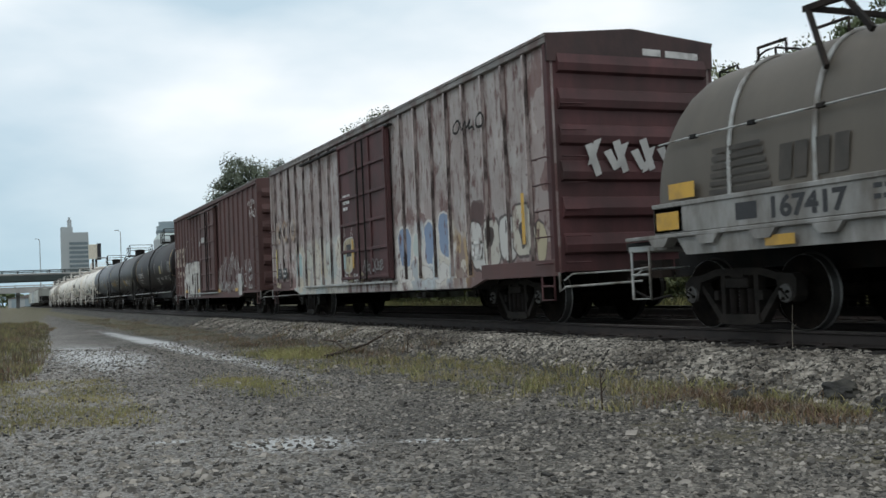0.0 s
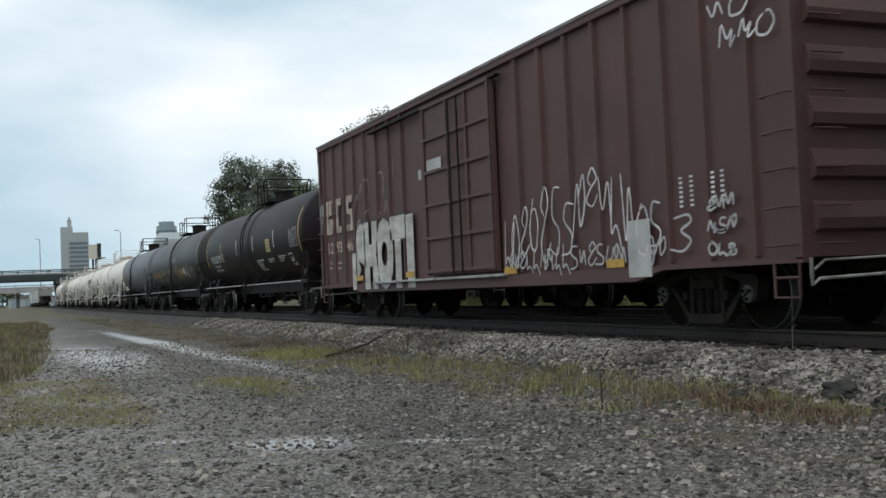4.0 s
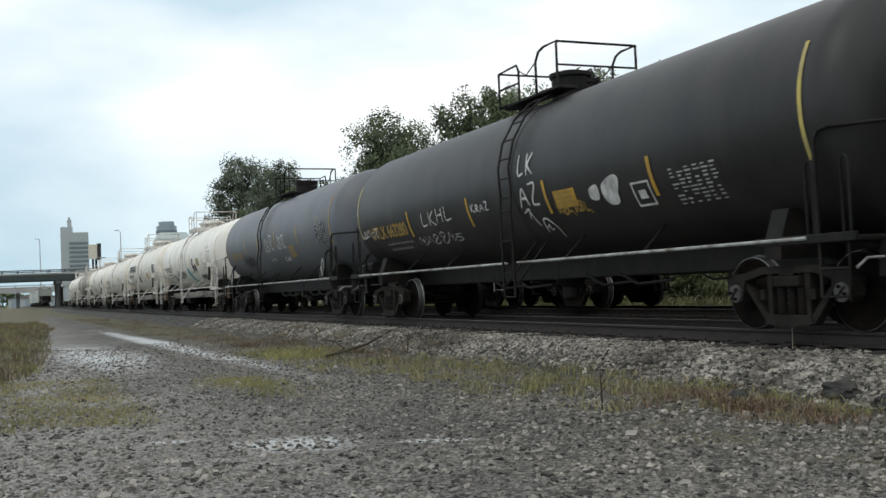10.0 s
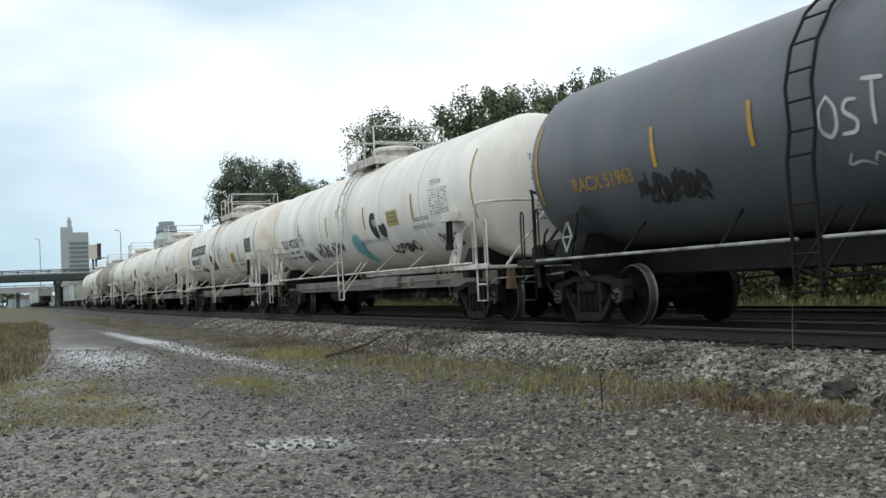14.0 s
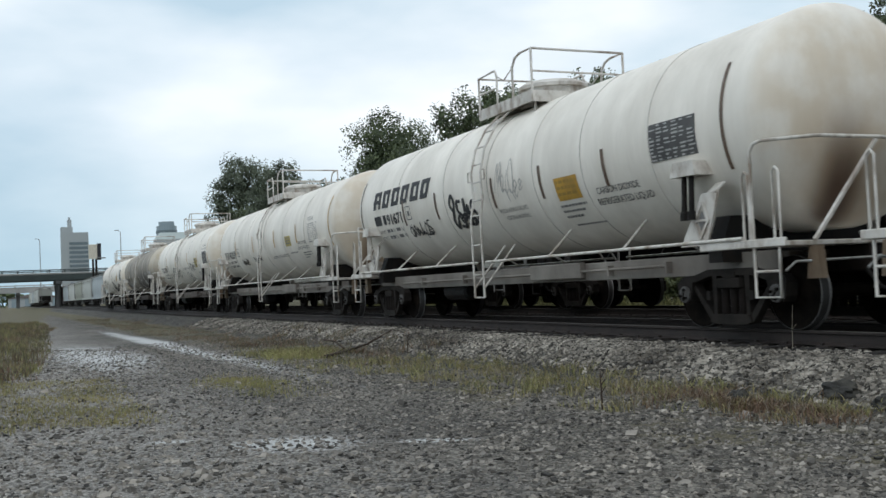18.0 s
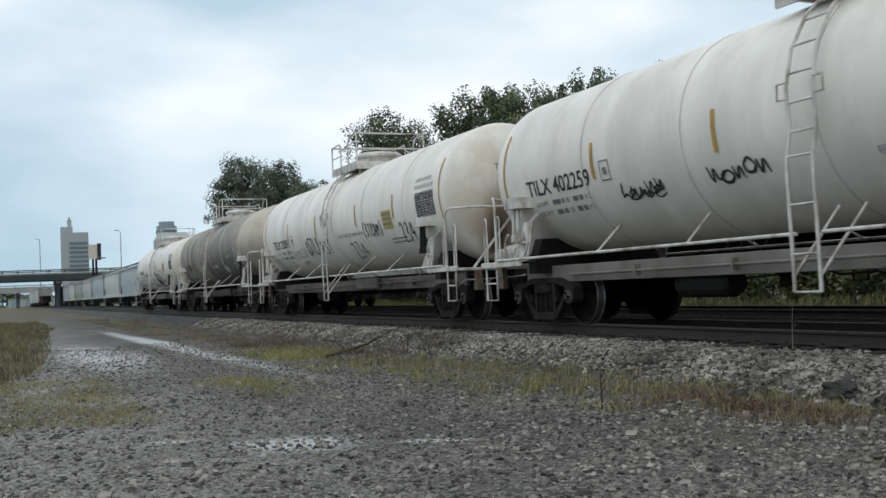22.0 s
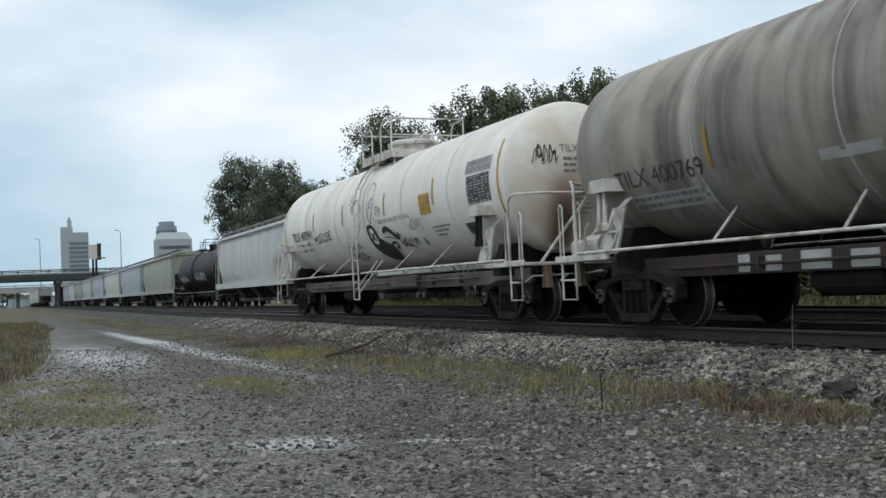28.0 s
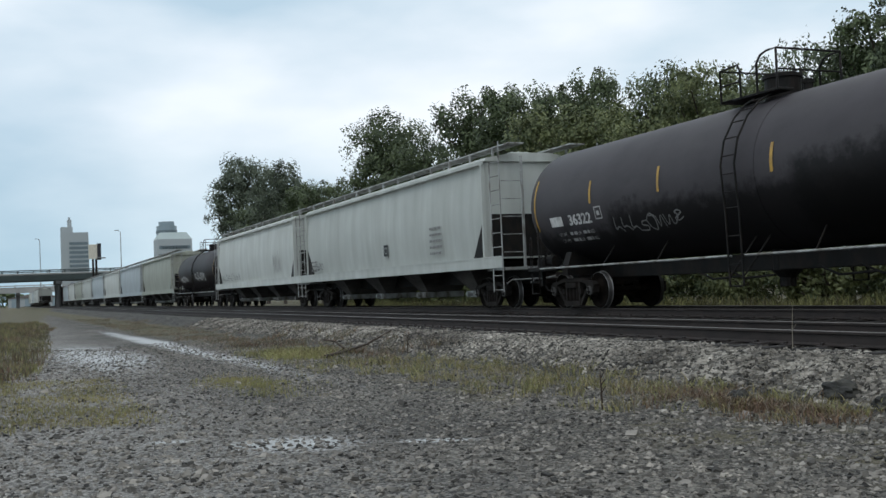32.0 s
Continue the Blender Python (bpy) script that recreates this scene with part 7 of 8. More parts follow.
def outline_box(car, place, x0, x1, z0, z1, mat, w=0.03):
    s = Shape()
    patch(s, place, x0, x1, z0, z0 + w, 0.009, 0, 1)
    patch(s, place, x0, x1, z1 - w, z1, 0.009, 0, 1)
    patch(s, place, x0, x0 + w, z0, z1, 0.009, 0, 3)
    patch(s, place, x1 - w, x1, z0, z1, 0.009, 0, 3)
    patch(s, place, x0 + (x1 - x0) * 0.3, x1 - (x1 - x0) * 0.3, z0 + (z1 - z0) * 0.3, z1 - (z1 - z0) * 0.35, 0.009, 0, 2)
    part("marking_box", s, mat, car)


def tag(car, place, x0, x1, z0, z1, seed, mat, w=0.03, loops=5, lift=0.012, twice=False):
    """A looping signature of a few strokes, each a part."""
    for st in strokes(x0, x1, z0, z1, seed, loops):
        part("graffiti", ribbon(Shape(), place, st, w, lift), mat, car)
    if twice:
        for st in strokes(x0 + 0.1 * (x1 - x0), x1 - 0.05 * (x1 - x0), z0, z0 + (z1 - z0) * 0.6, seed + 50, max(2, loops - 2)):
            part("graffiti", ribbon(Shape(), place, st, w * 0.8, lift + 0.003), mat, car)


STROKED = {"M": [[(0, 0), (0.1, 1), (0.45, 0.35), (0.8, 1), (0.95, 0)]], "O": [[(0.5, 1), (0.08, 0.7), (0.1, 0.25), (0.5, 0), (0.9, 0.3), (0.9, 0.75), (0.5, 1)]], "S": [[(0.85, 0.9), (0.3, 1), (0.1, 0.7), (0.8, 0.4), (0.7, 0.05), (0, 0.1)]],
         "E": [[(0.85, 1), (0.1, 0.95), (0.05, 0), (0.9, 0.05)], [(0.1, 0.5), (0.65, 0.55)]], "L": [[(0.15, 1), (0.1, 0), (0.85, 0.08)]], "K": [[(0.1, 1), (0.1, 0)], [(0.8, 1), (0.15, 0.45), (0.9, 0)]],
         "H": [[(0.1, 1), (0.12, 0)], [(0.85, 1), (0.8, 0)], [(0.1, 0.5), (0.85, 0.55)]], "A": [[(0, 0), (0.45, 1), (0.9, 0)], [(0.15, 0.4), (0.8, 0.38)]], "Z": [[(0.05, 0.95), (0.85, 1), (0.1, 0.05), (0.95, 0)]],
         "R": [[(0.1, 0), (0.1, 1), (0.7, 0.85), (0.7, 0.6), (0.15, 0.5), (0.9, 0)]], "8": [FORMS[3]], "3": [[(0.1, 0.9), (0.6, 1), (0.75, 0.75), (0.3, 0.52), (0.85, 0.3), (0.5, 0), (0.05, 0.1)]],
         "1": [[(0.3, 0.8), (0.55, 1), (0.5, 0)]], "2": [[(0.1, 0.8), (0.5, 1), (0.85, 0.7), (0.1, 0), (0.95, 0.05)]], "9": [[(0.85, 0.7), (0.5, 1), (0.15, 0.75), (0.5, 0.5), (0.85, 0.7), (0.7, 0)]], "7": [[(0.1, 1), (0.9, 1), (0.4, 0)]],
         "4": [[(0.6, 0), (0.65, 1), (0.05, 0.35), (0.95, 0.35)]], "T": [[(0, 1), (0.95, 0.95)], [(0.5, 1), (0.45, 0)]], "(": [[(0.8, 1.1), (0.4, 0.7), (0.4, 0.3), (0.8, -0.1)]], ")": [[(0.2, 1.1), (0.6, 0.7), (0.6, 0.3), (0.2, -0.1)]], " ": []}


def scrawled(car, place, text, x0, x1, z0, z1, mat, w, seed, lift=0.012, fall=0.0):
    """Sprayed letters in strokes, each stroke a part."""
    rng = random.Random(seed)
    d = (x1 - x0) / len(text)
    for k, c in enumerate(text):
        h = (z1 - z0) * rng.uniform(0.85, 1.08)
        foot = z0 + fall * k + rng.uniform(-0.05, 0.05) * (z1 - z0)
        for st in STROKED[c]:
            pts = [(x0 + d * (k + 0.92 * u + rng.uniform(-0.04, 0.04)) + 0.1 * d * v, foot + h * (v + rng.uniform(-0.03, 0.03))) for u, v in st]
            part("graffiti", ribbon(Shape(), place, rounded(pts), w, lift), mat, car)


def blob(place, cx, cz, w, h, seed, lift, square=2.6, n=30, wob=0.12):
    """A rounded painted field."""
    rng = random.Random(seed)
    p1, p2 = rng.uniform(0, 6), rng.uniform(0, 6)
    ring = []
    for k in range(n):
        a = 2 * math.pi * k / n
        c, s = math.cos(a), math.sin(a)
        q = 1 + wob * math.sin(2 * a + p1) + wob * 0.6 * math.sin(3 * a + p2)
        ring.append((cx + w / 2 * q * math.copysign(abs(c) ** (2 / square), c), cz + h / 2 * q * math.copysign(abs(s) ** (2 / square), s)))
    sh = Shape()
    rings = 5
    v = [place(cx, cz, lift)] + [place(cx + (x - cx) * (j + 1) / rings, cz + (z - cz) * (j + 1) / rings, lift) for j in range(rings) for x, z in ring]
    f = [(0, 1 + k, 1 + (k + 1) % n) for k in range(n)]
    f += [(1 + j * n + k, 1 + (j + 1) * n + k, 1 + (j + 1) * n + (k + 1) % n, 1 + j * n + (k + 1) % n) for j in range(rings - 1) for k in range(n)]
    sh.add(v, f)
    return sh, ring + ring[:2]


def bubble(car, place, cx, cz, w, h, seed, fill, edge=None, lift=0.067, ew=0.05, **more):
    sh, ring = blob(place, cx, cz, w, h, seed, lift, **more)
    part("graffiti", sh, fill, car)
    if edge:
        part("graffiti", ribbon(Shape(), place, ring, ew, lift + 0.004), edge, car)


def block_word(car, place, x0, x1, z0, z1, n, mat, seed):
    """A trade name as plain blocks of its colour."""
    rng = random.Random(seed)
    d = (x1 - x0) / n
    for k in range(n):
        s = Shape()
        a, b = x0 + d * (k + 0.08), x0 + d * (k + 0.86)
        t = (z1 - z0) * 0.24
        lean = 0.25
        patch(s, place, a, a + d * 0.3, z0, z1, 0.008, 0, 5, lean)
        patch(s, place, b - d * 0.24, b, z0 + (t if k % 2 else 0), z1, 0.008, 0, 5, lean)
        patch(s, place, a + lean * (z1 - z0 - t), b + lean * (z1 - z0 - t), z1 - t, z1, 0.009, 0, 2, lean)
        patch(s, place, a, b - d * 0.1, z0 + (t * 1.3 if k == 0 else 0), z0 + t * (2.2 if k == 0 else 1), 0.009, 0, 2, lean)
        part("lettering", s, mat, car)


PALEBLUE = material("washed_blue_spray_paint", (0.30, 0.38, 0.39), 0.7, 0, 0.2, 3)
SPRAYYP = material("washed_yellow_spray_paint", (0.42, 0.38, 0.25), 0.7, 0, 0.2, 3, (0.15, 0.10, 0.08), 0.42, (5, 5, 5), 0.12)


def on_head(b, r, zc, hd=0.62):
    """The domed end that faces the way of travel."""
    def place(u, z, lift):
        q = max(0.0, 1 - (u * u + (z - zc) ** 2) / (r * r))
        return (b + hd * math.sqrt(q) + lift, u, z)
    return place


for car, b, r, zc, num, ink in ((T1, 7.62, 1.48, 2.53, "TILX 252378", PAINTW), (W1, 7.75, 1.4, 2.6, "TILX 402263", GRIME), (W3, 7.75, 1.4, 2.6, "TILX 402259", GRIME), (W4, 7.7, 1.42, 2.62, "TILX 20091", GRIME), (W6, 7.72, 1.38, 2.62, "TILX 400941", GRIME)):
    head = on_head(b, r, zc)
    word(car, head, num, -0.5, 0.4, 3.0, 0.13, ink)
    bars(car, head, -0.45, 2.85, (0.75, 0.7, 0.6), 0.05, 0.06, 70, ink)
    bars(car, head, -0.35, 2.3, (0.8, 0.75, 0.7, 0.75, 0.5, 0.4), 0.03, 0.05, 71, ink)
tag(W6, on_head(7.72, 1.38, 2.62), -1.0, -0.55, 2.75, 3.3, 55, PAINTK, 0.02, 3, 0.012, True)
# black tank with white marks
word(T1, T1P, "TILX 252378", -6.54, -4.62, 2.08, 0.27, PAINTW, 0.005)
load_marks(T1, T1P, -6.42, 1.9, 1.55, 0.075, PAINTW, 1)
outline_box(T1, T1P, -4.32, -4.02, 2.08, 2.38, PAINTW)
bars(T1, T1P, 1.36, 1.88, (1.05, 0.7, 0.72, 0.6, 0.55, 0.85), 0.03, 0.035, 2, PAINTW)
placard(T1, T1P, 3.2, 3.75, 2.12, 2.54, YELLOWP, 3)
bars(T1, T1P, 3.04, 1.86, (0.73, 0.6), 0.035, 0.035, 4, PAINTW)
bars(T1, T1P, 4.44, 1.9, (0.95, 0.7, 0.5), 0.035, 0.035, 5, PAINTW)
outline_box(T1, T1P, 5.75, 6.2, 1.6, 1.96, PAINTW)
stencil(T1, T1P, 6.25, 7.26, 2.12, 2.72, BLACK, PALEG, 6)
# dull black tank with ochre marks
word(T2, T2P, "UTLX 663280", -7.0, -4.66, 1.9, 0.27, PAINTO, 0.01)
bars(T2, T2P, -6.2, 1.72, (1.6, 1.3), 0.05, 0.07, 7, GRIME)
placard(T2, T2P, 1.95, 2.6, 1.88, 2.16, YELLOW, 8)
tag(T2, T2P, 1.9, 2.9, 1.75, 2.0, 27, PAINTO, 0.035, 6)
bubble(T2, T2P, 3.15, 2.02, 0.26, 0.24, 1, PAINTW, lift=0.012)
bubble(T2, T2P, 3.6, 2.02, 0.5, 0.36, 2, PAINTW, lift=0.012, wob=0.2)
outline_box(T2, T2P, 4.12, 4.55, 1.72, 2.06, PAINTW)
stencil(T2, T2P, 5.05, 6.08, 1.66, 2.16, BLACKB, PALEG, 9)
# dark slate tank
word(T3, T3P, "RACX 51963", -5.96, -4.32, 2.08, 0.2, PAINTO, 0.008)
tag(T3, T3P, -4.3, -2.8, 1.72, 2.2, 31, PAINTK, 0.06, 8, twice=True)
placard(T3, T3P, 2.26, 2.84, 1.83, 2.18, PAINTO, 10)
stencil(T3, T3P, 5.48, 6.46, 2.06, 2.66, PAINTK, PALEG, 11)
bars(T3, T3P, 5.5, 2.78, (0.35,), 0.03, 0.03, 12, PAINTO)
# white insulated tanks
for car, place, num, x0, x1, z in ((W1, W1P, "TILX 402263", -6.84, -4.88, 2.1), (W3, W3P, "TILX 402259", -6.79, -4.8, 2.15), (W4, W4P, "TILX 20091", -6.4, -4.56, 2.13), (W6, W6P, "TILX 400941", -6.68, -4.62, 2.25)):
    word(car, place, num, x0, x1, z, 0.25, PAINTK, 0.004)
    load_marks(car, place, x0 + 0.15, z - 0.18, 1.75, 0.075, GRIME, int(-x0 * 100))
    if car is not W6:
        outline_box(car, place, x1 + 0.32, x1 + 0.58, z + 0.02, z + 0.32, GRIME, 0.02)
word(W5, W5P, "TILX 400769", -6.85, -4.83, 2.0, 0.24, SILLG, 0.0)
part("pale_strip", patch(Shape(), W5P, -6.7, -4.9, 1.66, 1.88, 0.006, 0, 3), PALEG, W5)
bars(W5, W5P, -6.6, 1.8, (1.6, 1.5), 0.05, 0.05, 13, GRIME)

tag(W1, W1P, -4.8, -3.75, 1.6, 2.0, 41, PAINTK, 0.04, 5, twice=True)
tag(W1, W1P, -3.35, -2.05, 1.65, 2.1, 42, PAINTK, 0.04, 5, twice=True)
tag(W1, W1P, -1.95, -0.85, 1.7, 2.05, 43, PAINTK, 0.045, 6)
bubble(W1, W1P, 0.4, 1.78, 0.75, 0.6, 5, SPRAYC, lift=0.012, wob=0.25)
tag(W1, W1P, 0.1, 0.75, 1.5, 2.0, 44, SPRAYB, 0.04, 4)
bubble(W1, W1P, 1.95, 2.25, 0.5, 0.5, 6, PAINTK, lift=0.012, wob=0.2)
bubble(W1, W1P, 2.05, 2.3, 0.2, 0.2, 7, PALEG, lift=0.016)
bubble(W1, W1P, 2.5, 2.1, 0.36, 0.36, 8, PAINTK, lift=0.012, wob=0.22)
tag(W1, W1P, 2.4, 4.1, 1.55, 1.78, 45, PAINTK, 0.05, 6)
placard(W1, W1P, 2.93, 3.63, 2.15, 2.5, YELLOWP, 14)
word(W1, W1P, "CARBON DIOXIDE", 4.45, 5.4, 2.14, 0.085, GRIME)
word(W1, W1P, "REFRIGERATED LIQUID", 4.35, 5.5, 1.98, 0.085, GRIME)
word(W1, W1P, "REGULATING VALVES VENTING NORMAL", 0.7, 2.6, 1.86, 0.085, GRIME)
word(W1, W1P, "TEST CAR", 5.6, 6.2, 2.82, 0.1, GRIME)
stencil(W1, W1P, 5.58, 6.53, 2.2, 2.74, WHITE, GRIME, 15)
tag(W1, W1P, 5.4, 6.4, 1.55, 1.85, 46, PAINTK, 0.03, 5, twice=True)

block_word(W2, W2P, -6.21, -2.68, 2.58, 2.98, 6, PAINTK, 1)
bars(W2, W2P, -6.17, 2.2, (0.75,), 0.22, 0.05, 16, PAINTK)
word(W2, W2P, "91671", -5.35, -4.4, 2.19, 0.22, PAINTK, 0.01)
load_marks(W2, W2P, -6.05, 2.02, 1.6, 0.07, GRIME, 17)
outline_box(W2, W2P, -4.12, -3.84, 2.2, 2.5, GRIME, 0.02)
tag(W2, W2P, -4.2, -2.95, 1.82, 2.15, 51, PAINTK, 0.035, 6, twice=True)
tag(W2, W2P, -1.8, -0.6, 1.85, 2.5, 52, PAINTK, 0.085, 4, twice=True)
tag(W2, W2P, 0.35, 1.1, 2.2, 3.05, 53, PALEG, 0.022, 3, twice=True)
tag(W2, W2P, 1.05, 1.4, 2.2, 2.5, 54, PALEG, 0.022, 2)
word(W2, W2P, "REGULATING VALVES", 0.3, 1.36, 1.98, 0.07, GRIME)
word(W2, W2P, "VENTING NORMAL", 0.4, 1.3, 1.85, 0.07, GRIME)
placard(W2, W2P, 2.45, 3.16, 2.0, 2.36, YELLOW, 18)
bars(W2, W2P, 2.4, 1.9, (0.8, 0.7, 0.5), 0.035, 0.05, 19, GRIME)
word(W2, W2P, "CARBON DIOXIDE", 3.6, 4.72, 2.0, 0.095, PAINTK)
word(W2, W2P, "REFRIGERATED LIQUID", 3.52, 4.95, 1.84, 0.095, PAINTK)
bars(W2, W2P, 2.5, 1.6, (0.9,), 0.025, 0.05, 20, GRIME)
stencil(W2, W2P, 5.17, 6.19, 2.27, 2.78, STENCILD, PALEG, 21)

tag(W3, W3P, -4.1, -3.05, 1.82, 2.1, 61, PAINTK, 0.035, 5, twice=True)
tag(W3, W3P, -2.1, -0.95, 1.85, 2.12, 62, PAINTK, 0.04, 5)
word(W3, W3P, "REGULATING VALVES VENTING NORMAL", 0.65, 2.63, 1.88, 0.09, GRIME)
placard(W3, W3P, 2.72, 3.38, 2.18, 2.49, YELLOWP, 22)
word(W3, W3P, "CARBON DIOXIDE", 4.1, 5.05, 2.17, 0.09, GRIME)
word(W3, W3P, "REFRIGERATED LIQUID", 4.0, 5.16, 2.02, 0.09, GRIME)
bars(W3, W3P, 4.3, 1.9, (0.9, 0.8, 0.4), 0.03, 0.04, 23, GRIME)
bars(W3, W3P, 3.0, 1.95, (0.8,), 0.03, 0.04, 24, GRIME)
word(W3, W3P, "TEST CAR", 5.37, 6.0, 2.78, 0.11, GRIME)
stencil(W3, W3P, 5.38, 6.4, 2.16, 2.72, WHITE, GRIME, 25)

word(W4, W4P, "REGULATING VALVES VENTING NORMAL", 0.48, 2.5, 2.1, 0.085, GRIME)
placard(W4, W4P, 4.04, 4.67, 2.1, 2.52, YELLOWP, 26)
bars(W4, W4P, 4.2, 1.85, (1.0, 0.8), 0.03, 0.05, 27, GRIME)
word(W4, W4P, "CARBON DIOXIDE", 6.2, 7.1, 2.95, 0.08, GRIME)
word(W4, W4P, "REFRIGERATED LIQUID", 6.2, 7.25, 2.8, 0.08, GRIME)
stencil(W4, W4P, 6.22, 7.24, 2.2, 2.72, STENCILD, PALEG, 28)
stencil(W4, W4P, 5.77, 6.16, 1.58, 1.8, PAINTK, GRIME, 29, 3, 2)

part("scuffed_patch", patch(Shape(), W5P, -2.87, -1.98, 1.92, 2.04, 0.006, 0, 2, 0.2), PALEG, W5)
part("scuffed_patch", patch(Shape(), W5P, 0.41, 1.21, 1.92, 2.03, 0.006, 0, 2, 0.2), PALEG, W5)
tag(W5, W5P, 0.6, 1.4, 1.5, 1.95, 81, GRIME, 0.04, 3)
part("scuffed_patch", patch(Shape(), W5P, 2.3, 3.05, 1.7, 1.92, 0.006, 0, 3, -0.2), PALEG, W5)
outline_box(W5, W5P, 4.35, 4.85, 1.62, 1.98, PALEG)
stencil(W5, W5P, 5.42, 6.3, 1.9, 2.42, PALEG, GRIME, 30)
tag(W5, W5P, 3.4, 4.2, 2.2, 2.4, 82, PALEG, 0.03, 4)

# the painted figure: a dark sweep with a ring and a lifted arm
word(W6, W6P, "REGULATING VALVES VENTING NORMAL", 1.0, 3.07, 2.26, 0.09, GRIME)
tag(W6, W6P, 2.8, 3.6, 1.95, 2.25, 99, PALEG, 0.025, 5)
bubble(W6, W6P, 3.3, 1.72, 0.08, 0.18, 100, PAINTK, lift=0.012)
placard(W6, W6P, 3.72, 4.31, 2.25, 2.68, YELLOW, 31)
bars(W6, W6P, 4.1, 1.95, (0.9, 0.7, 0.5), 0.035, 0.05, 32, GRIME)
part("pale_panel", patch(Shape(), W6P, 6.12, 7.25, 2.82, 3.08, 0.006, 0, 3), PALEG, W6)
word(W6, W6P, "CARBON DIOXIDE", 6.2, 7.1, 2.97, 0.08, GRIME, lift=0.012)
word(W6, W6P, "REFRIGERATED LIQUID", 6.16, 7.22, 2.85, 0.08, GRIME, lift=0.012)
stencil(W6, W6P, 6.18, 7.19, 2.25, 2.78, STENCILD, PALEG, 33)
stencil(W6, W6P, 5.69, 6.1, 1.72, 1.93, PAINTK, GRIME, 34, 3, 2)

# parked black tank
bars(G1, G1P, -6.9, 2.1, (0.72,), 0.24, 0.05, 35, PAINTW)
word(G1, G1P, "36322", -6.0, -4.95, 2.1, 0.24, PAINTW, 0.01)
load_marks(G1, G1P, -6.7, 1.86, 1.7, 0.075, PALEG, 36)
outline_box(G1, G1P, -4.75, -4.45, 2.15, 2.45, PALEG)
tag(G1, G1P, -4.1, -1.5, 1.75, 2.15, 101, GRIME, 0.035, 8)
tag(G2, G2P, -6.5, -3.0, 1.9, 2.4, 102, PALEG, 0.12, 6)
tag(G2, G2P, 0.0, 4.0, 1.9, 2.5, 103, PALEG, 0.12, 7)
tag(HB, HBP, -8.5, -3.0, 1.6, 2.1, 104, GRIME, 0.05, 9)
tag(HB, HBP, 5.0, 6.6, 1.7, 2.9, 105, PALEG, 0.06, 4)
bars(HA, HAP, 5.3, 2.55, (1.0,) * 5, 0.08, 0.12, 37, GRIME, 0.05)
bars(HA, HAP, -8.6, 2.0, (0.9, 0.8, 1.2), 0.08, 0.1, 38, GRIME, 0.05)
outline_box(HA, HAP, 0.8, 1.25, 1.9, 2.3, PAINTK, 0.08)
tag(HA, HAP, -8.2, -7.0, 1.6, 2.0, 106, GRIME, 0.04, 4)

# boxcar with white letters
for x0, x1, k in ((-8.46, -7.95, 0), (-7.61, -7.18, 2), (-6.75, -6.28, 1)):
    s = Shape()
    patch(s, BBP, x0, x0 + 0.17, 2.64 if k == 1 else 2.2, 3.08, 0.066, 0, 1)
    if k == 0:
        patch(s, BBP, x0 + 0.2, x1, 2.2, 2.6, 0.066, 0, 1, 0.1)
        patch(s, BBP, x0 + 0.2, x1 - 0.05, 2.7, 3.08, 0.066, 0, 1, 0.15)
    else:
        patch(s, BBP, x0 + 0.17, x1, 2.9, 3.08, 0.066, 0, 1)
        patch(s, BBP, x0 + 0.17, x1, 2.2, 2.36, 0.066, 0, 1)
        if k == 1:
            patch(s, BBP, x0 + 0.17, x1, 2.6, 2.74, 0.067, 0, 1)
            patch(s, BBP, x1 - 0.16, x1, 2.36, 2.6, 0.066, 0, 1)
            patch(s, BBP, x0, x0 + 0.17, 2.2, 2.36, 0.066, 0, 1)
    part("lettering", s, PAINTT, BB)
for txt, x0, x1 in (("12", -8.38, -7.93), ("93", -7.63, -7.18), ("46", -6.78, -6.3)):
    word(BB, BBP, txt, x0, x1, 1.7, 0.28, PAINTT, 0.01, 0.068)
bars(BB, BBP, -8.35, 1.42, (0.3, 0.3), 0.06, 0.07, 39, PAINTT, 0.068)
bars(BB, BBP, -7.6, 1.4, (0.32, 0.3), 0.06, 0.07, 40, PAINTT, 0.068)
word(BB, BBP, "SHOT", -6.1, -2.7, 0.9, 1.24, PAINTK, 0.225, 0.066, name="graffiti")
word(BB, BBP, "SHOT", -6.07, -2.73, 0.9, 1.24, SPRAYW, 0.178, 0.072, name="graffiti")
part("graffiti", patch(Shape(), BBP, -6.42, -6.14, 0.72, 1.62, 0.067, 0, 1), SPRAYW, BB)
part("graffiti", patch(Shape(), BBP, -2.68, -2.25, 0.72, 2.28, 0.067, 0, 1), SPRAYW, BB)
for x in (-6.1, -2.76):
    part("yellow_sheet", patch(Shape(), BBP, x, x + 0.5, 0.94, 1.06, 0.078, 0, 1), YELLOW, BB)
for pts, w in (([(-6.1, 2.75), (-5.9, 3.05), (-5.75, 2.9)], 0.05), ([(-5.7, 3.0), (-5.55, 3.3), (-5.5, 3.02)], 0.03), ([(-5.35, 3.3), (-5.1, 3.34), (-4.95, 3.15), (-5.0, 2.95)], 0.035), ([(-4.3, 3.35), (-4.05, 3.4), (-3.95, 3.15), (-4.05, 2.85)], 0.045),
               ([(-5.35, 2.5), (-5.1, 2.62), (-5.0, 2.5)], 0.03), ([(-4.0, 2.4), (-3.85, 2.75), (-3.75, 2.45)], 0.03), ([(-6.0, 2.3), (-5.7, 2.42)], 0.05), ([(-4.4, 2.35), (-4.25, 2.5), (-4.1, 2.35)], 0.03), ([(-3.35, 3.2), (-3.3, 3.6)], 0.03)):
    part("graffiti", ribbon(Shape(), BBP, rounded(pts), 0.6 * w, 0.068), PAINTT, BB)
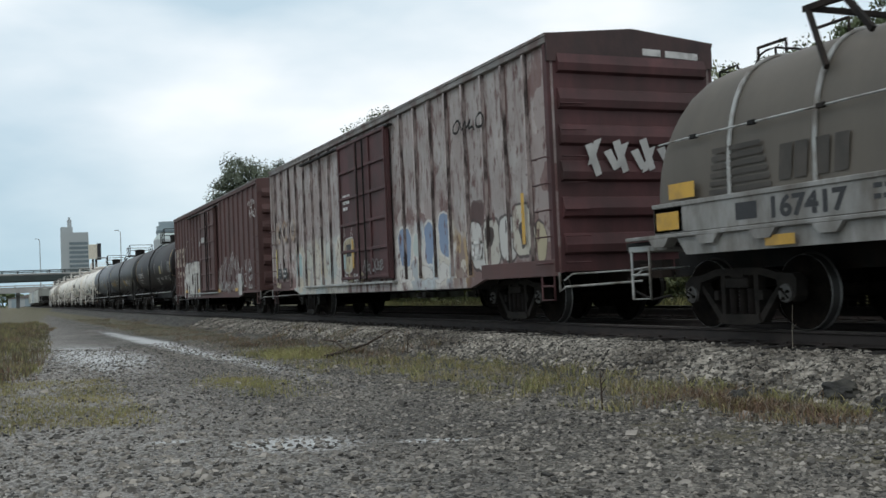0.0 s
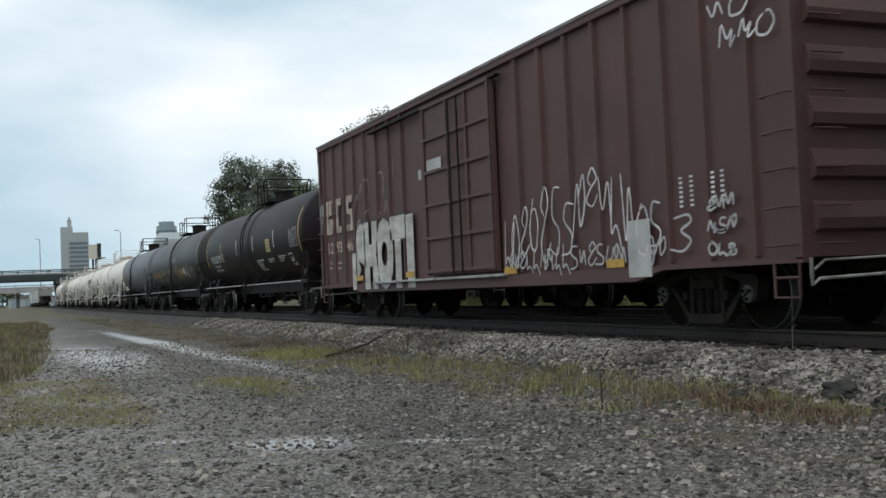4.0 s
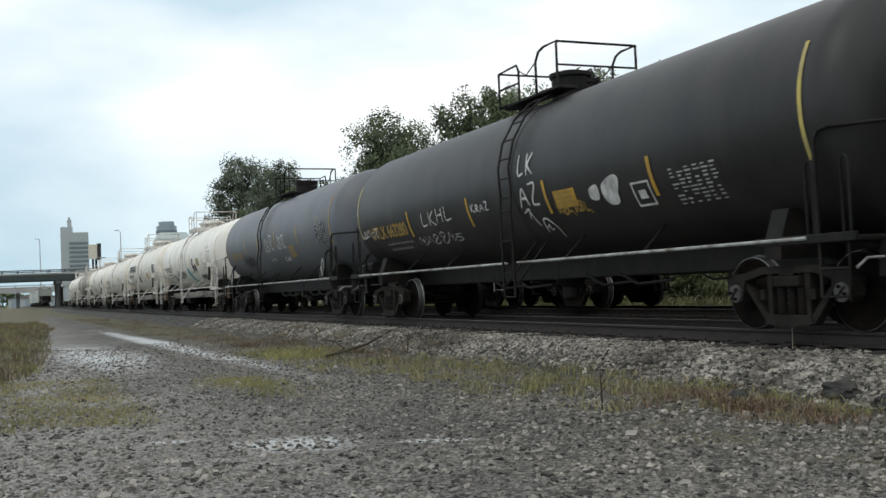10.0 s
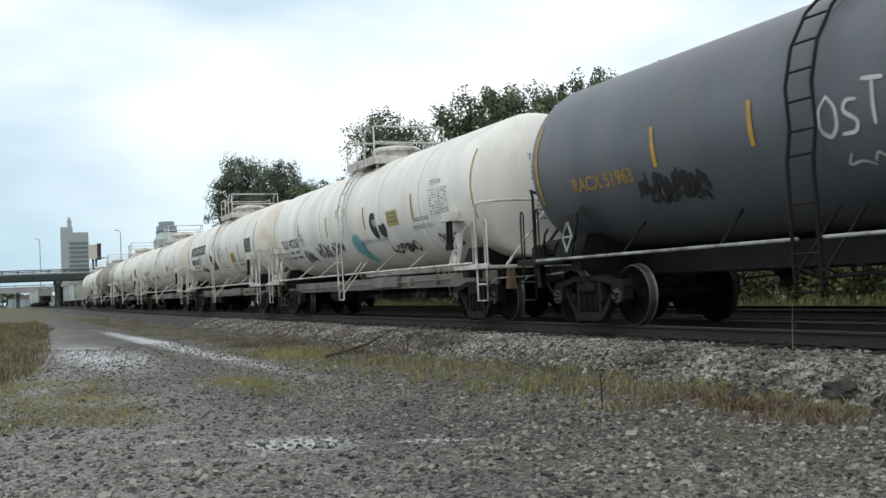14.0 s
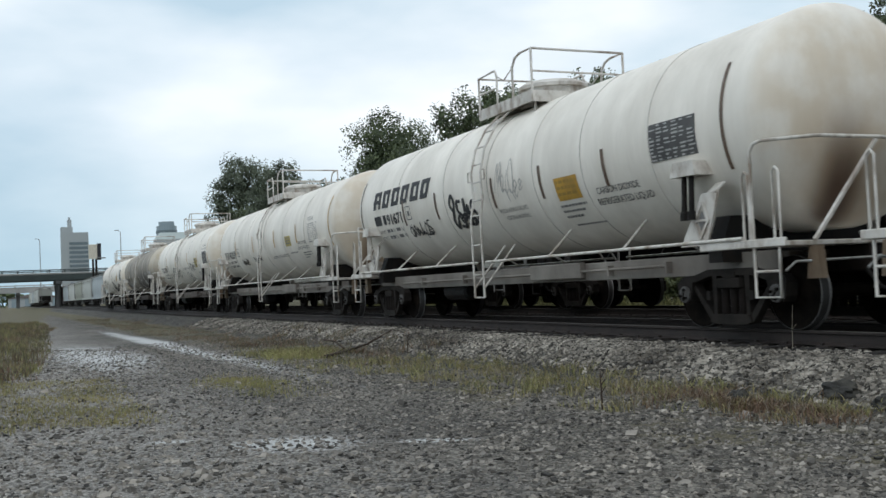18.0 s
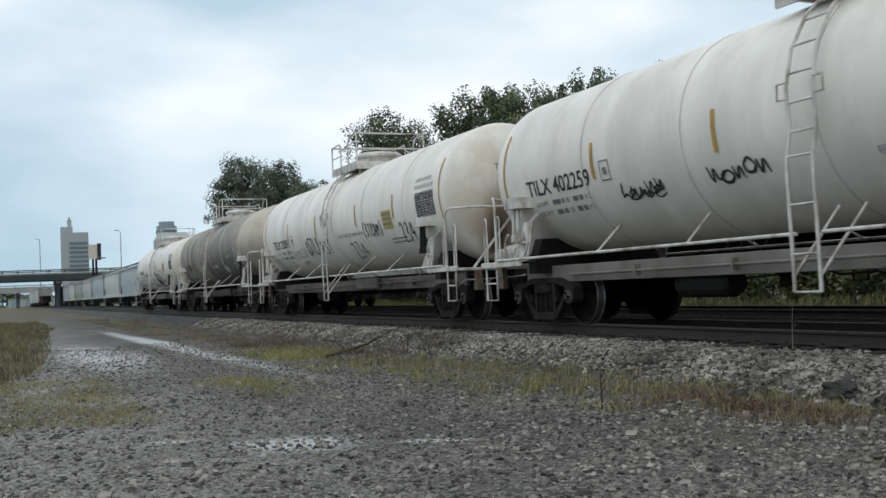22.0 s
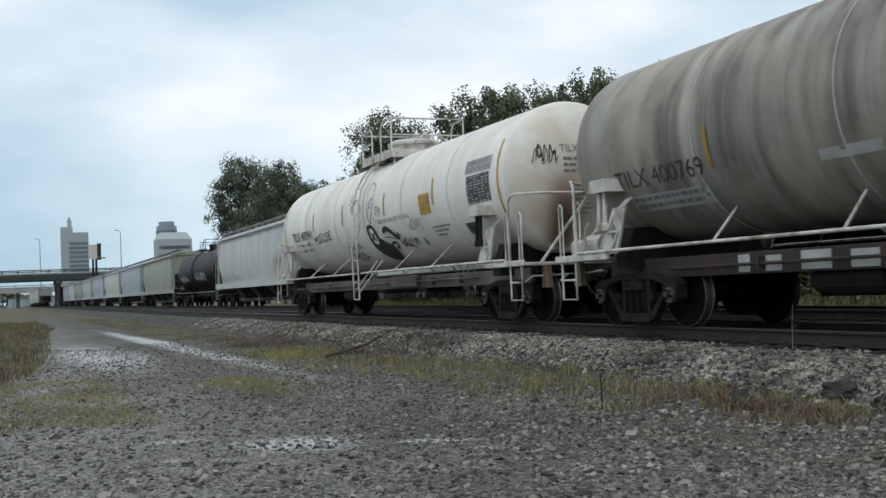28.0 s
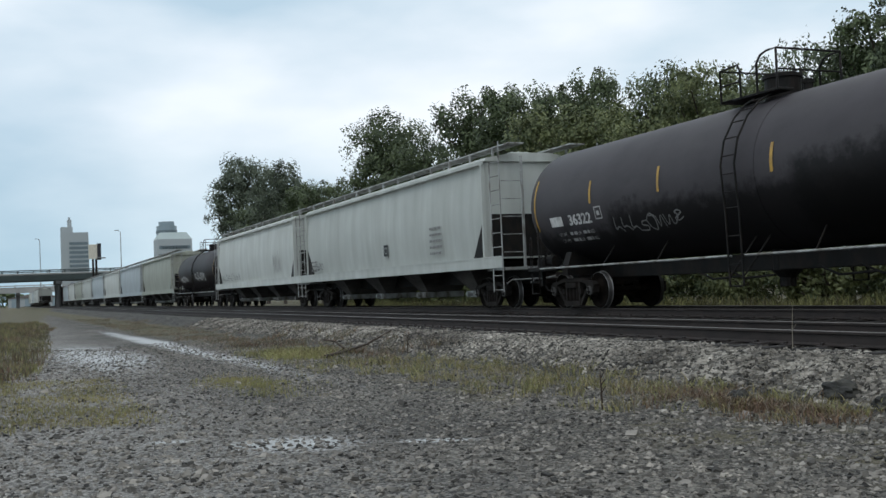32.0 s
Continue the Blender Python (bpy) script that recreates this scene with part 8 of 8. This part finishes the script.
tag(BB, BBP, -9.05, -8.7, 2.2, 3.3, 113, PALEG, 0.03, 3, 0.068)
part("notice", patch(patch(Shape(), BBP, -1.15, -0.42, 3.0, 3.24, 0.16, 0, 1), BBP, -1.62, -1.45, 2.9, 3.1, 0.16, 0, 1), PALEG, BB)
# peeling boxcar
part("yellow_strip", patch(Shape(), BAP, 8.12, 8.23, 1.35, 2.2, 0.076, 0, 1), YELLOW, BA)
outline_box(BA, BAP, 5.98, 6.4, 1.18, 1.52, PAINTW, 0.06)
tag(BA, BAP, 5.4, 6.8, 3.5, 3.85, 36, FITD, 0.05, 4, 0.068)
for k in range(7):
    x = -6.3 + 0.62 * k
    for pts in ([(x, 0.95), (x + 0.12, 1.95 + 0.2 * (k % 2)), (x + 0.45, 1.7), (x + 0.3, 1.35)], [(x + 0.3, 1.35), (x + 0.62, 1.5), (x + 0.5, 0.9)], [(x + 0.1, 1.2), (x + 0.55, 1.05)]):
        part("graffiti", ribbon(Shape(), BAP, pts, 0.022, 0.067 + 0.001 * k), (GRIME, PALEG, PALEBLUE)[k % 3], BA)
bubble(BA, BAP, -0.95, 1.6, 0.85, 0.82, 52, SPRAYYP, PALEG, lift=0.15, ew=0.03, square=3.2, wob=0.1)
part("graffiti", patch(Shape(), BAP, -1.36, -1.18, 1.25, 1.6, 0.158, 0, 1), PALEBLUE, BA)
for x in (-1.3, -0.72):
    part("graffiti", ribbon(Shape(), BAP, [(x, 2.02), (x + 0.06, 2.3), (x + 0.12, 2.04)], 0.03, 0.158), PAINTW, BA)
for k in range(4):
    tag(BA, BAP, -1.45 + 0.42 * k, -1.1 + 0.42 * k, 0.88, 1.12 + 0.05 * (k % 2), 420 + k, (PALEG, SPRAYYP)[k % 2], 0.045, 3, 0.16)
part("graffiti", patch(Shape(), BAP, -1.1, -0.75, 1.55, 1.85, 0.16, 0, 1), PAINTK, BA)
part("graffiti", patch(Shape(), BAP, -0.68, -0.55, 1.25, 1.95, 0.16, 0, 1), YELLOW, BA)
tag(BA, BAP, 0.1, 1.5, 1.1, 1.5, 53, GRIME, 0.04, 5, 0.16, True)
bars(BA, BAP, -1.25, 3.0, (0.55, 0.5, 0.35), 0.08, 0.07, 54, PAINTW, 0.16)
# on its end wall
part("small_print", Shape().prism([(0.2, 4.48), (0.55, 4.47), (0.55, 4.36), (0.2, 4.37)], 9.155 + 0.036, 9.155 + 0.04, "yz"), PAINTW, BA)
part("small_print", Shape().prism([(0.65, 4.465), (1.3, 4.44), (1.3, 4.33), (0.65, 4.355)], 9.155 + 0.036, 9.155 + 0.04, "yz"), PAINTW, BA)
END = 9.155 + 0.1
for k in range(9):
    y, z = -1.0 + 0.17 * k, 2.9 + 0.1 * math.sin(2.3 * k)
    lean = 0.16 * (-1) ** (k % 3)
    part("graffiti", Shape().prism([(y + lean, z - 0.55 + 0.1 * (k % 3)), (y + 0.11 + lean, z - 0.5 + 0.1 * (k % 3)), (y + 0.12, z), (y - 0.02, z - 0.05)], END + 0.001 * k, END + 0.001 * k + 0.004, "yz"), PALEG, BA)
# coil car numbers and its plain block emblem
bars(CC, CCP, -3.49, 1.34, (0.42,), 0.2, 0.05, 60, PAINTK, 0.004)
word(CC, CCP, "167417", -2.88, -1.74, 1.33, 0.22, PAINTK, 0.012, 0.004)
hoodside = on_flat(-1.507)
EMBLEM = material("faded_dark_emblem", (0.042, 0.037, 0.031), 0.7, 0, 0.2, 3, (0.07, 0.06, 0.05), 0.4, (4, 4, 2))
for k in range(6):
    s = Shape()
    patch(s, hoodside, -4.1 + 0.02 * k, -2.98 - 0.03 * k, 1.69 + 0.1 * k, 1.75 + 0.1 * k, 0.006, 0, 1)
    part("emblem_stripe", s, EMBLEM, CC)
for x in (-2.86, -2.62, -2.3, -2.02):
    part("emblem_block", patch(Shape(), hoodside, x, x + 0.2, 1.74, 2.14, 0.006, 0, 1, 0.12), EMBLEM, CC)
bars(CC, CCP, -1.4, 1.5, (0.5, 0.4), 0.05, 0.06, 61, PAINTK, 0.004)

# sprayed letters on the dark tanks
scrawled(T2, T2P, "LKHL", -3.75, -2.1, 1.98, 2.3, PAINTW, 0.035, 1, fall=0.02)
tag(T2, T2P, -4.35, -2.05, 1.6, 1.84, 23, PALEG, 0.025, 6)
scrawled(T2, T2P, "KRAZ", -1.2, -0.42, 2.07, 2.22, PAINTW, 0.03, 2)
scrawled(T2, T2P, "LK", 0.85, 1.45, 2.52, 2.92, PAINTW, 0.045, 3)
scrawled(T2, T2P, "AZ", 0.8, 1.5, 2.02, 2.43, PAINTW, 0.045, 4)
for pts in ([(0.81, 1.9), (1.04, 1.98), (0.95, 1.8)], [(1.0, 1.94), (1.13, 1.66)], [(1.23, 1.55), (1.28, 1.76), (1.43, 1.78), (1.62, 1.61), (1.6, 1.45)], [(1.3, 1.62), (1.4, 1.68), (1.36, 1.58), (1.46, 1.6)]):
    part("graffiti", ribbon(Shape(), T2P, rounded(pts), 0.035, 0.012), PAINTW, T2)
part("graffiti", ribbon(Shape(), T2P, rounded([(-7.66, 2.75), (-7.7, 2.2), (-7.6, 1.95), (-7.2, 2.0)]), 0.03, 0.012), PAINTW, T2)
tag(T2, T2P, -7.55, -6.5, 1.94, 2.16, 21, PALEG, 0.025, 4)
scrawled(T3, T3P, "OSTL", -0.7, 0.6, 2.1, 2.55, PAINTW, 0.05, 5, fall=0.02)
scrawled(T3, T3P, "OSTL", 1.0, 2.1, 2.12, 2.55, PAINTW, 0.05, 6, fall=0.01)
tag(T3, T3P, -0.5, 0.25, 1.78, 1.94, 33, PAINTW, 0.03, 2)
tag(T3, T3P, 1.2, 1.95, 1.74, 1.88, 35, PAINTW, 0.03, 2)
tag(T3, T3P, 3.45, 4.6, 1.98, 2.2, 36, GRIME, 0.025, 6)
tag(T3, T3P, 4.4, 5.75, 1.8, 2.2, 37, GRIME, 0.025, 4)
# sprayed letters on the white tanks
tag(W4, W4P, -4.5, -3.0, 1.7, 2.1, 71, GRIME, 0.022, 5)
tag(W4, W4P, -4.1, -3.5, 1.55, 1.68, 70, GRIME, 0.022, 3)
scrawled(W4, W4P, "OSTL8", -2.8, -1.5, 1.79, 2.28, PAINTK, 0.055, 7)
scrawled(W4, W4P, "RST", -1.35, -0.45, 1.77, 2.16, PAINTK, 0.05, 8)
tag(W4, W4P, -0.92, -0.3, 2.45, 2.9, 74, GRIME, 0.03, 3, 0.012, True)
scrawled(W4, W4P, "234", 1.1, 2.15, 1.55, 1.98, PAINTK, 0.035, 9)
scrawled(W4, W4P, "(318AM)", 2.5, 3.92, 2.0, 2.36, PAINTK, 0.04, 10)
scrawled(W4, W4P, "234", 4.95, 5.8, 1.75, 2.22, PAINTK, 0.042, 11)
scrawled(W6, W6P, "MOOOSE", -4.45, -2.8, 2.06, 2.31, PAINTK, 0.035, 12, fall=0.012)
tag(W6, W6P, -1.9, -0.75, 1.74, 1.95, 91, GRIME, 0.03, 5)
tag(W6, W6P, -2.0, -0.9, 1.5, 1.7, 90, GRIME, 0.03, 5)
tag(W6, W6P, -1.1, -0.45, 2.84, 3.15, 92, GRIME, 0.025, 3)
tag(W6, W6P, 1.85, 2.55, 1.62, 1.88, 98, PAINTK, 0.025, 4, 0.012, True)
tag(W6, W6P, 2.5, 2.95, 1.66, 1.84, 89, PAINTK, 0.02, 4)
# the painted figure: a dark body, a ringed wheel, a sweeping tail and a raised neck
hull = rounded([(0.07, 1.84), (0.51, 1.95), (0.87, 1.92), (1.05, 1.82), (1.36, 1.74), (1.24, 1.52), (0.97, 1.40), (0.47, 1.41), (0.21, 1.54), (0.09, 1.70), (0.07, 1.84)])
mid = (0.65, 1.67)
hull_v = [W6P(mid[0] + (u - mid[0]) * q / 4, mid[1] + (v - mid[1]) * q / 4, 0.012) for q in range(1, 5) for u, v in hull]
nh = len(hull)
part("graffiti", Shape().add(hull_v, [tuple(range(nh))] + [(q * nh + i, q * nh + i + 1, (q + 1) * nh + i + 1, (q + 1) * nh + i) for q in range(3) for i in range(nh - 1)]), PAINTK, W6)
bubble(W6, W6P, 0.40, 2.0, 0.62, 0.58, 94, PAINTK, lift=0.016, wob=0.03)
bubble(W6, W6P, 0.41, 2.0, 0.36, 0.36, 95, WHITEB, lift=0.02, wob=0.04)
for pts, w in (([(0.28, 1.92), (0.54, 2.08)], 0.07), ([(0.3, 2.1), (0.52, 1.9)], 0.07), ([(1.15, 2.05), (1.3, 2.13), (1.52, 2.12), (1.75, 1.99), (1.92, 1.88), (2.08, 1.98)], 0.13), ([(1.3, 1.78), (1.62, 1.82), (1.66, 1.72), (1.42, 1.66)], 0.06),
               ([(0.34, 2.85), (0.42, 2.5), (0.5, 2.3)], 0.035), ([(0.87, 2.82), (0.68, 2.5), (0.56, 2.3)], 0.035), ([(0.36, 2.9), (0.32, 3.15), (0.5, 3.3), (0.78, 3.2), (0.86, 2.85), (0.6, 2.9), (0.5, 2.6)], 0.03), ([(1.1, 1.95), (1.5, 1.93), (1.75, 1.87)], 0.03), ([(0.5, 2.85), (0.62, 2.6), (0.7, 2.95)], 0.025)):
    part("graffiti", ribbon(Shape(), W6P, rounded(pts), w, 0.023), PAINTK if w > 0.03 else GRIME, W6)
tag(W6, W6P, 0.88, 1.3, 2.45, 2.75, 97, GRIME, 0.022, 3)
for k in range(7):
    bubble(W6, W6P, 0.78 + 0.07 * (k % 3), 2.1 + 0.05 * k, 0.035, 0.035, 200 + k, PAINTK, lift=0.014, n=8)
# marks of the peeling boxcar: faded ochre shapes, white numerals, dark data panels
OCHREF = material("faded_ochre_paint", (0.27, 0.185, 0.125), 0.75, 0, 0.25, 4, (0.40, 0.36, 0.33), 0.45, (4, 4, 2), 0.1)
scrawled(BA, BAP, "K", -8.5, -7.95, 2.25, 2.98, OCHREF, 0.15, 13, 0.066)
for cx in (-7.48, -6.5):
    part("lettering", ribbon(Shape(), BAP, rounded([(cx + 0.05, 2.92), (cx - 0.22, 2.75), (cx - 0.24, 2.45), (cx, 2.28), (cx + 0.24, 2.45), (cx + 0.24, 2.72), (cx + 0.05, 2.92)]), 0.14, 0.066), OCHREF, BA)
for txt, x in (("12", -8.39), ("91", -7.69), ("74", -6.8)):
    scrawled(BA, BAP, txt, x, x + 0.4, 1.65, 1.9, PAINTW, 0.04, 14, 0.068)
for x in (-8.36, -7.71):
    part("data_panel", patch(Shape(), BAP, x, x + 0.46, 1.16, 1.48, 0.09, 0, 1), PAINTK, BA)
word(BA, BAP, "LD LMT", -8.32, -7.98, 1.36, 0.06, PALEG, lift=0.096)
word(BA, BAP, "LT WT", -8.32, -8.0, 1.22, 0.06, PALEG, lift=0.096)
bars(BA, BAP, -7.66, 1.36, (0.34,), 0.06, 0.05, 61, PALEG, 0.096)
bars(BA, BAP, -7.66, 1.22, (0.36,), 0.06, 0.05, 62, PALEG, 0.096)
part("yellow_strip", patch(Shape(), BAP, -8.52, -8.41, 1.2, 2.08, 0.088, 0, 1), YELLOWP, BA)
tag(BA, BAP, -8.5, -7.9, 0.88, 1.05, 63, SPRAYYP, 0.04, 4, 0.12, True)
# tall thin sprayed letters of the red boxcar
for k, (x0, x1, z0, z1) in enumerate(((1.95, 2.5, 0.95, 1.9), (2.5, 3.2, 0.95, 2.15), (3.2, 3.9, 1.0, 2.3), (3.9, 4.65, 0.95, 2.45), (4.65, 5.4, 1.5, 2.4), (5.3, 5.95, 0.95, 2.3), (5.9, 6.6, 0.95, 1.9))):
    tag(BB, BBP, x0, x1, z0, z1, 300 + k, PAINTW, 0.035, 2, 0.068)
    tag(BB, BBP, x0, x1, 0.85, 1.3, 320 + k, PALEG, 0.035, 3, 0.07)
scrawled(BB, BBP, "3", 6.7, 7.35, 1.04, 1.5, PALEG, 0.04, 15, 0.068)
for x in (6.98, 7.2, 7.62, 7.8):
    for k in range(7):
        part("small_print", patch(Shape(), BBP, x, x + 0.07, 1.58 + 0.06 * k, 1.61 + 0.06 * k, 0.067, 0, 1), PAINTW, BB)
for k in range(3):
    tag(BB, BBP, 7.5, 8.05, 0.92 + 0.28 * k, 1.15 + 0.28 * k, 340 + k, PALEG, 0.04, 3, 0.068)
tag(BB, BBP, 7.7, 8.75, 3.72, 4.05, 114, PAINTW, 0.035, 3, 0.068)
tag(BB, BBP, 7.85, 8.85, 3.35, 3.72, 116, PAINTW, 0.035, 3, 0.068)
for x in (1.95, 5.2):
    part("yellow_sheet", patch(Shape(), BBP, x, x + 0.46, 0.87, 0.99, 0.078, 0, 1), YELLOW, BB)
part("graffiti", patch(Shape(), BBP, 5.75, 6.3, 0.72, 1.5, 0.0665, 0, 1), PALEG, BB)
for x0, x1, z0, z1 in ((-4.66, -4.44, 0.69, 0.95), (-4.15, -3.87, 0.66, 0.92), (-3.54, -3.06, 0.72, 0.95), (-2.77, -2.36, 0.71, 0.93)):
    part("graffiti", patch(Shape(), on_flat(-0.95), x0, x1, max(z0, 0.73), min(z1, 1.04), 0.008, 0, 1), PALEG, W5)


# ---- what moves ----


def motions():
    times = [0.0, 4.0, 8.0, 12.0, 16.0, 20.0, 24.0, 28.0, 32.0]

    def run(t):
        return SPEED * t + 0.5 * GAIN * t * t
    for car, x in CARS:
        walk(car, [(t, pose(x + run(t), D1, RZ)) for t in times])
    for w, x, start in SPIN:
        walk(w, [(k / 10, Matrix.Translation((x, 0, WR)) @ Matrix.Rotation(start + run(k / 10) / WR, 4, "Y")) for k in range(321)])


motions()
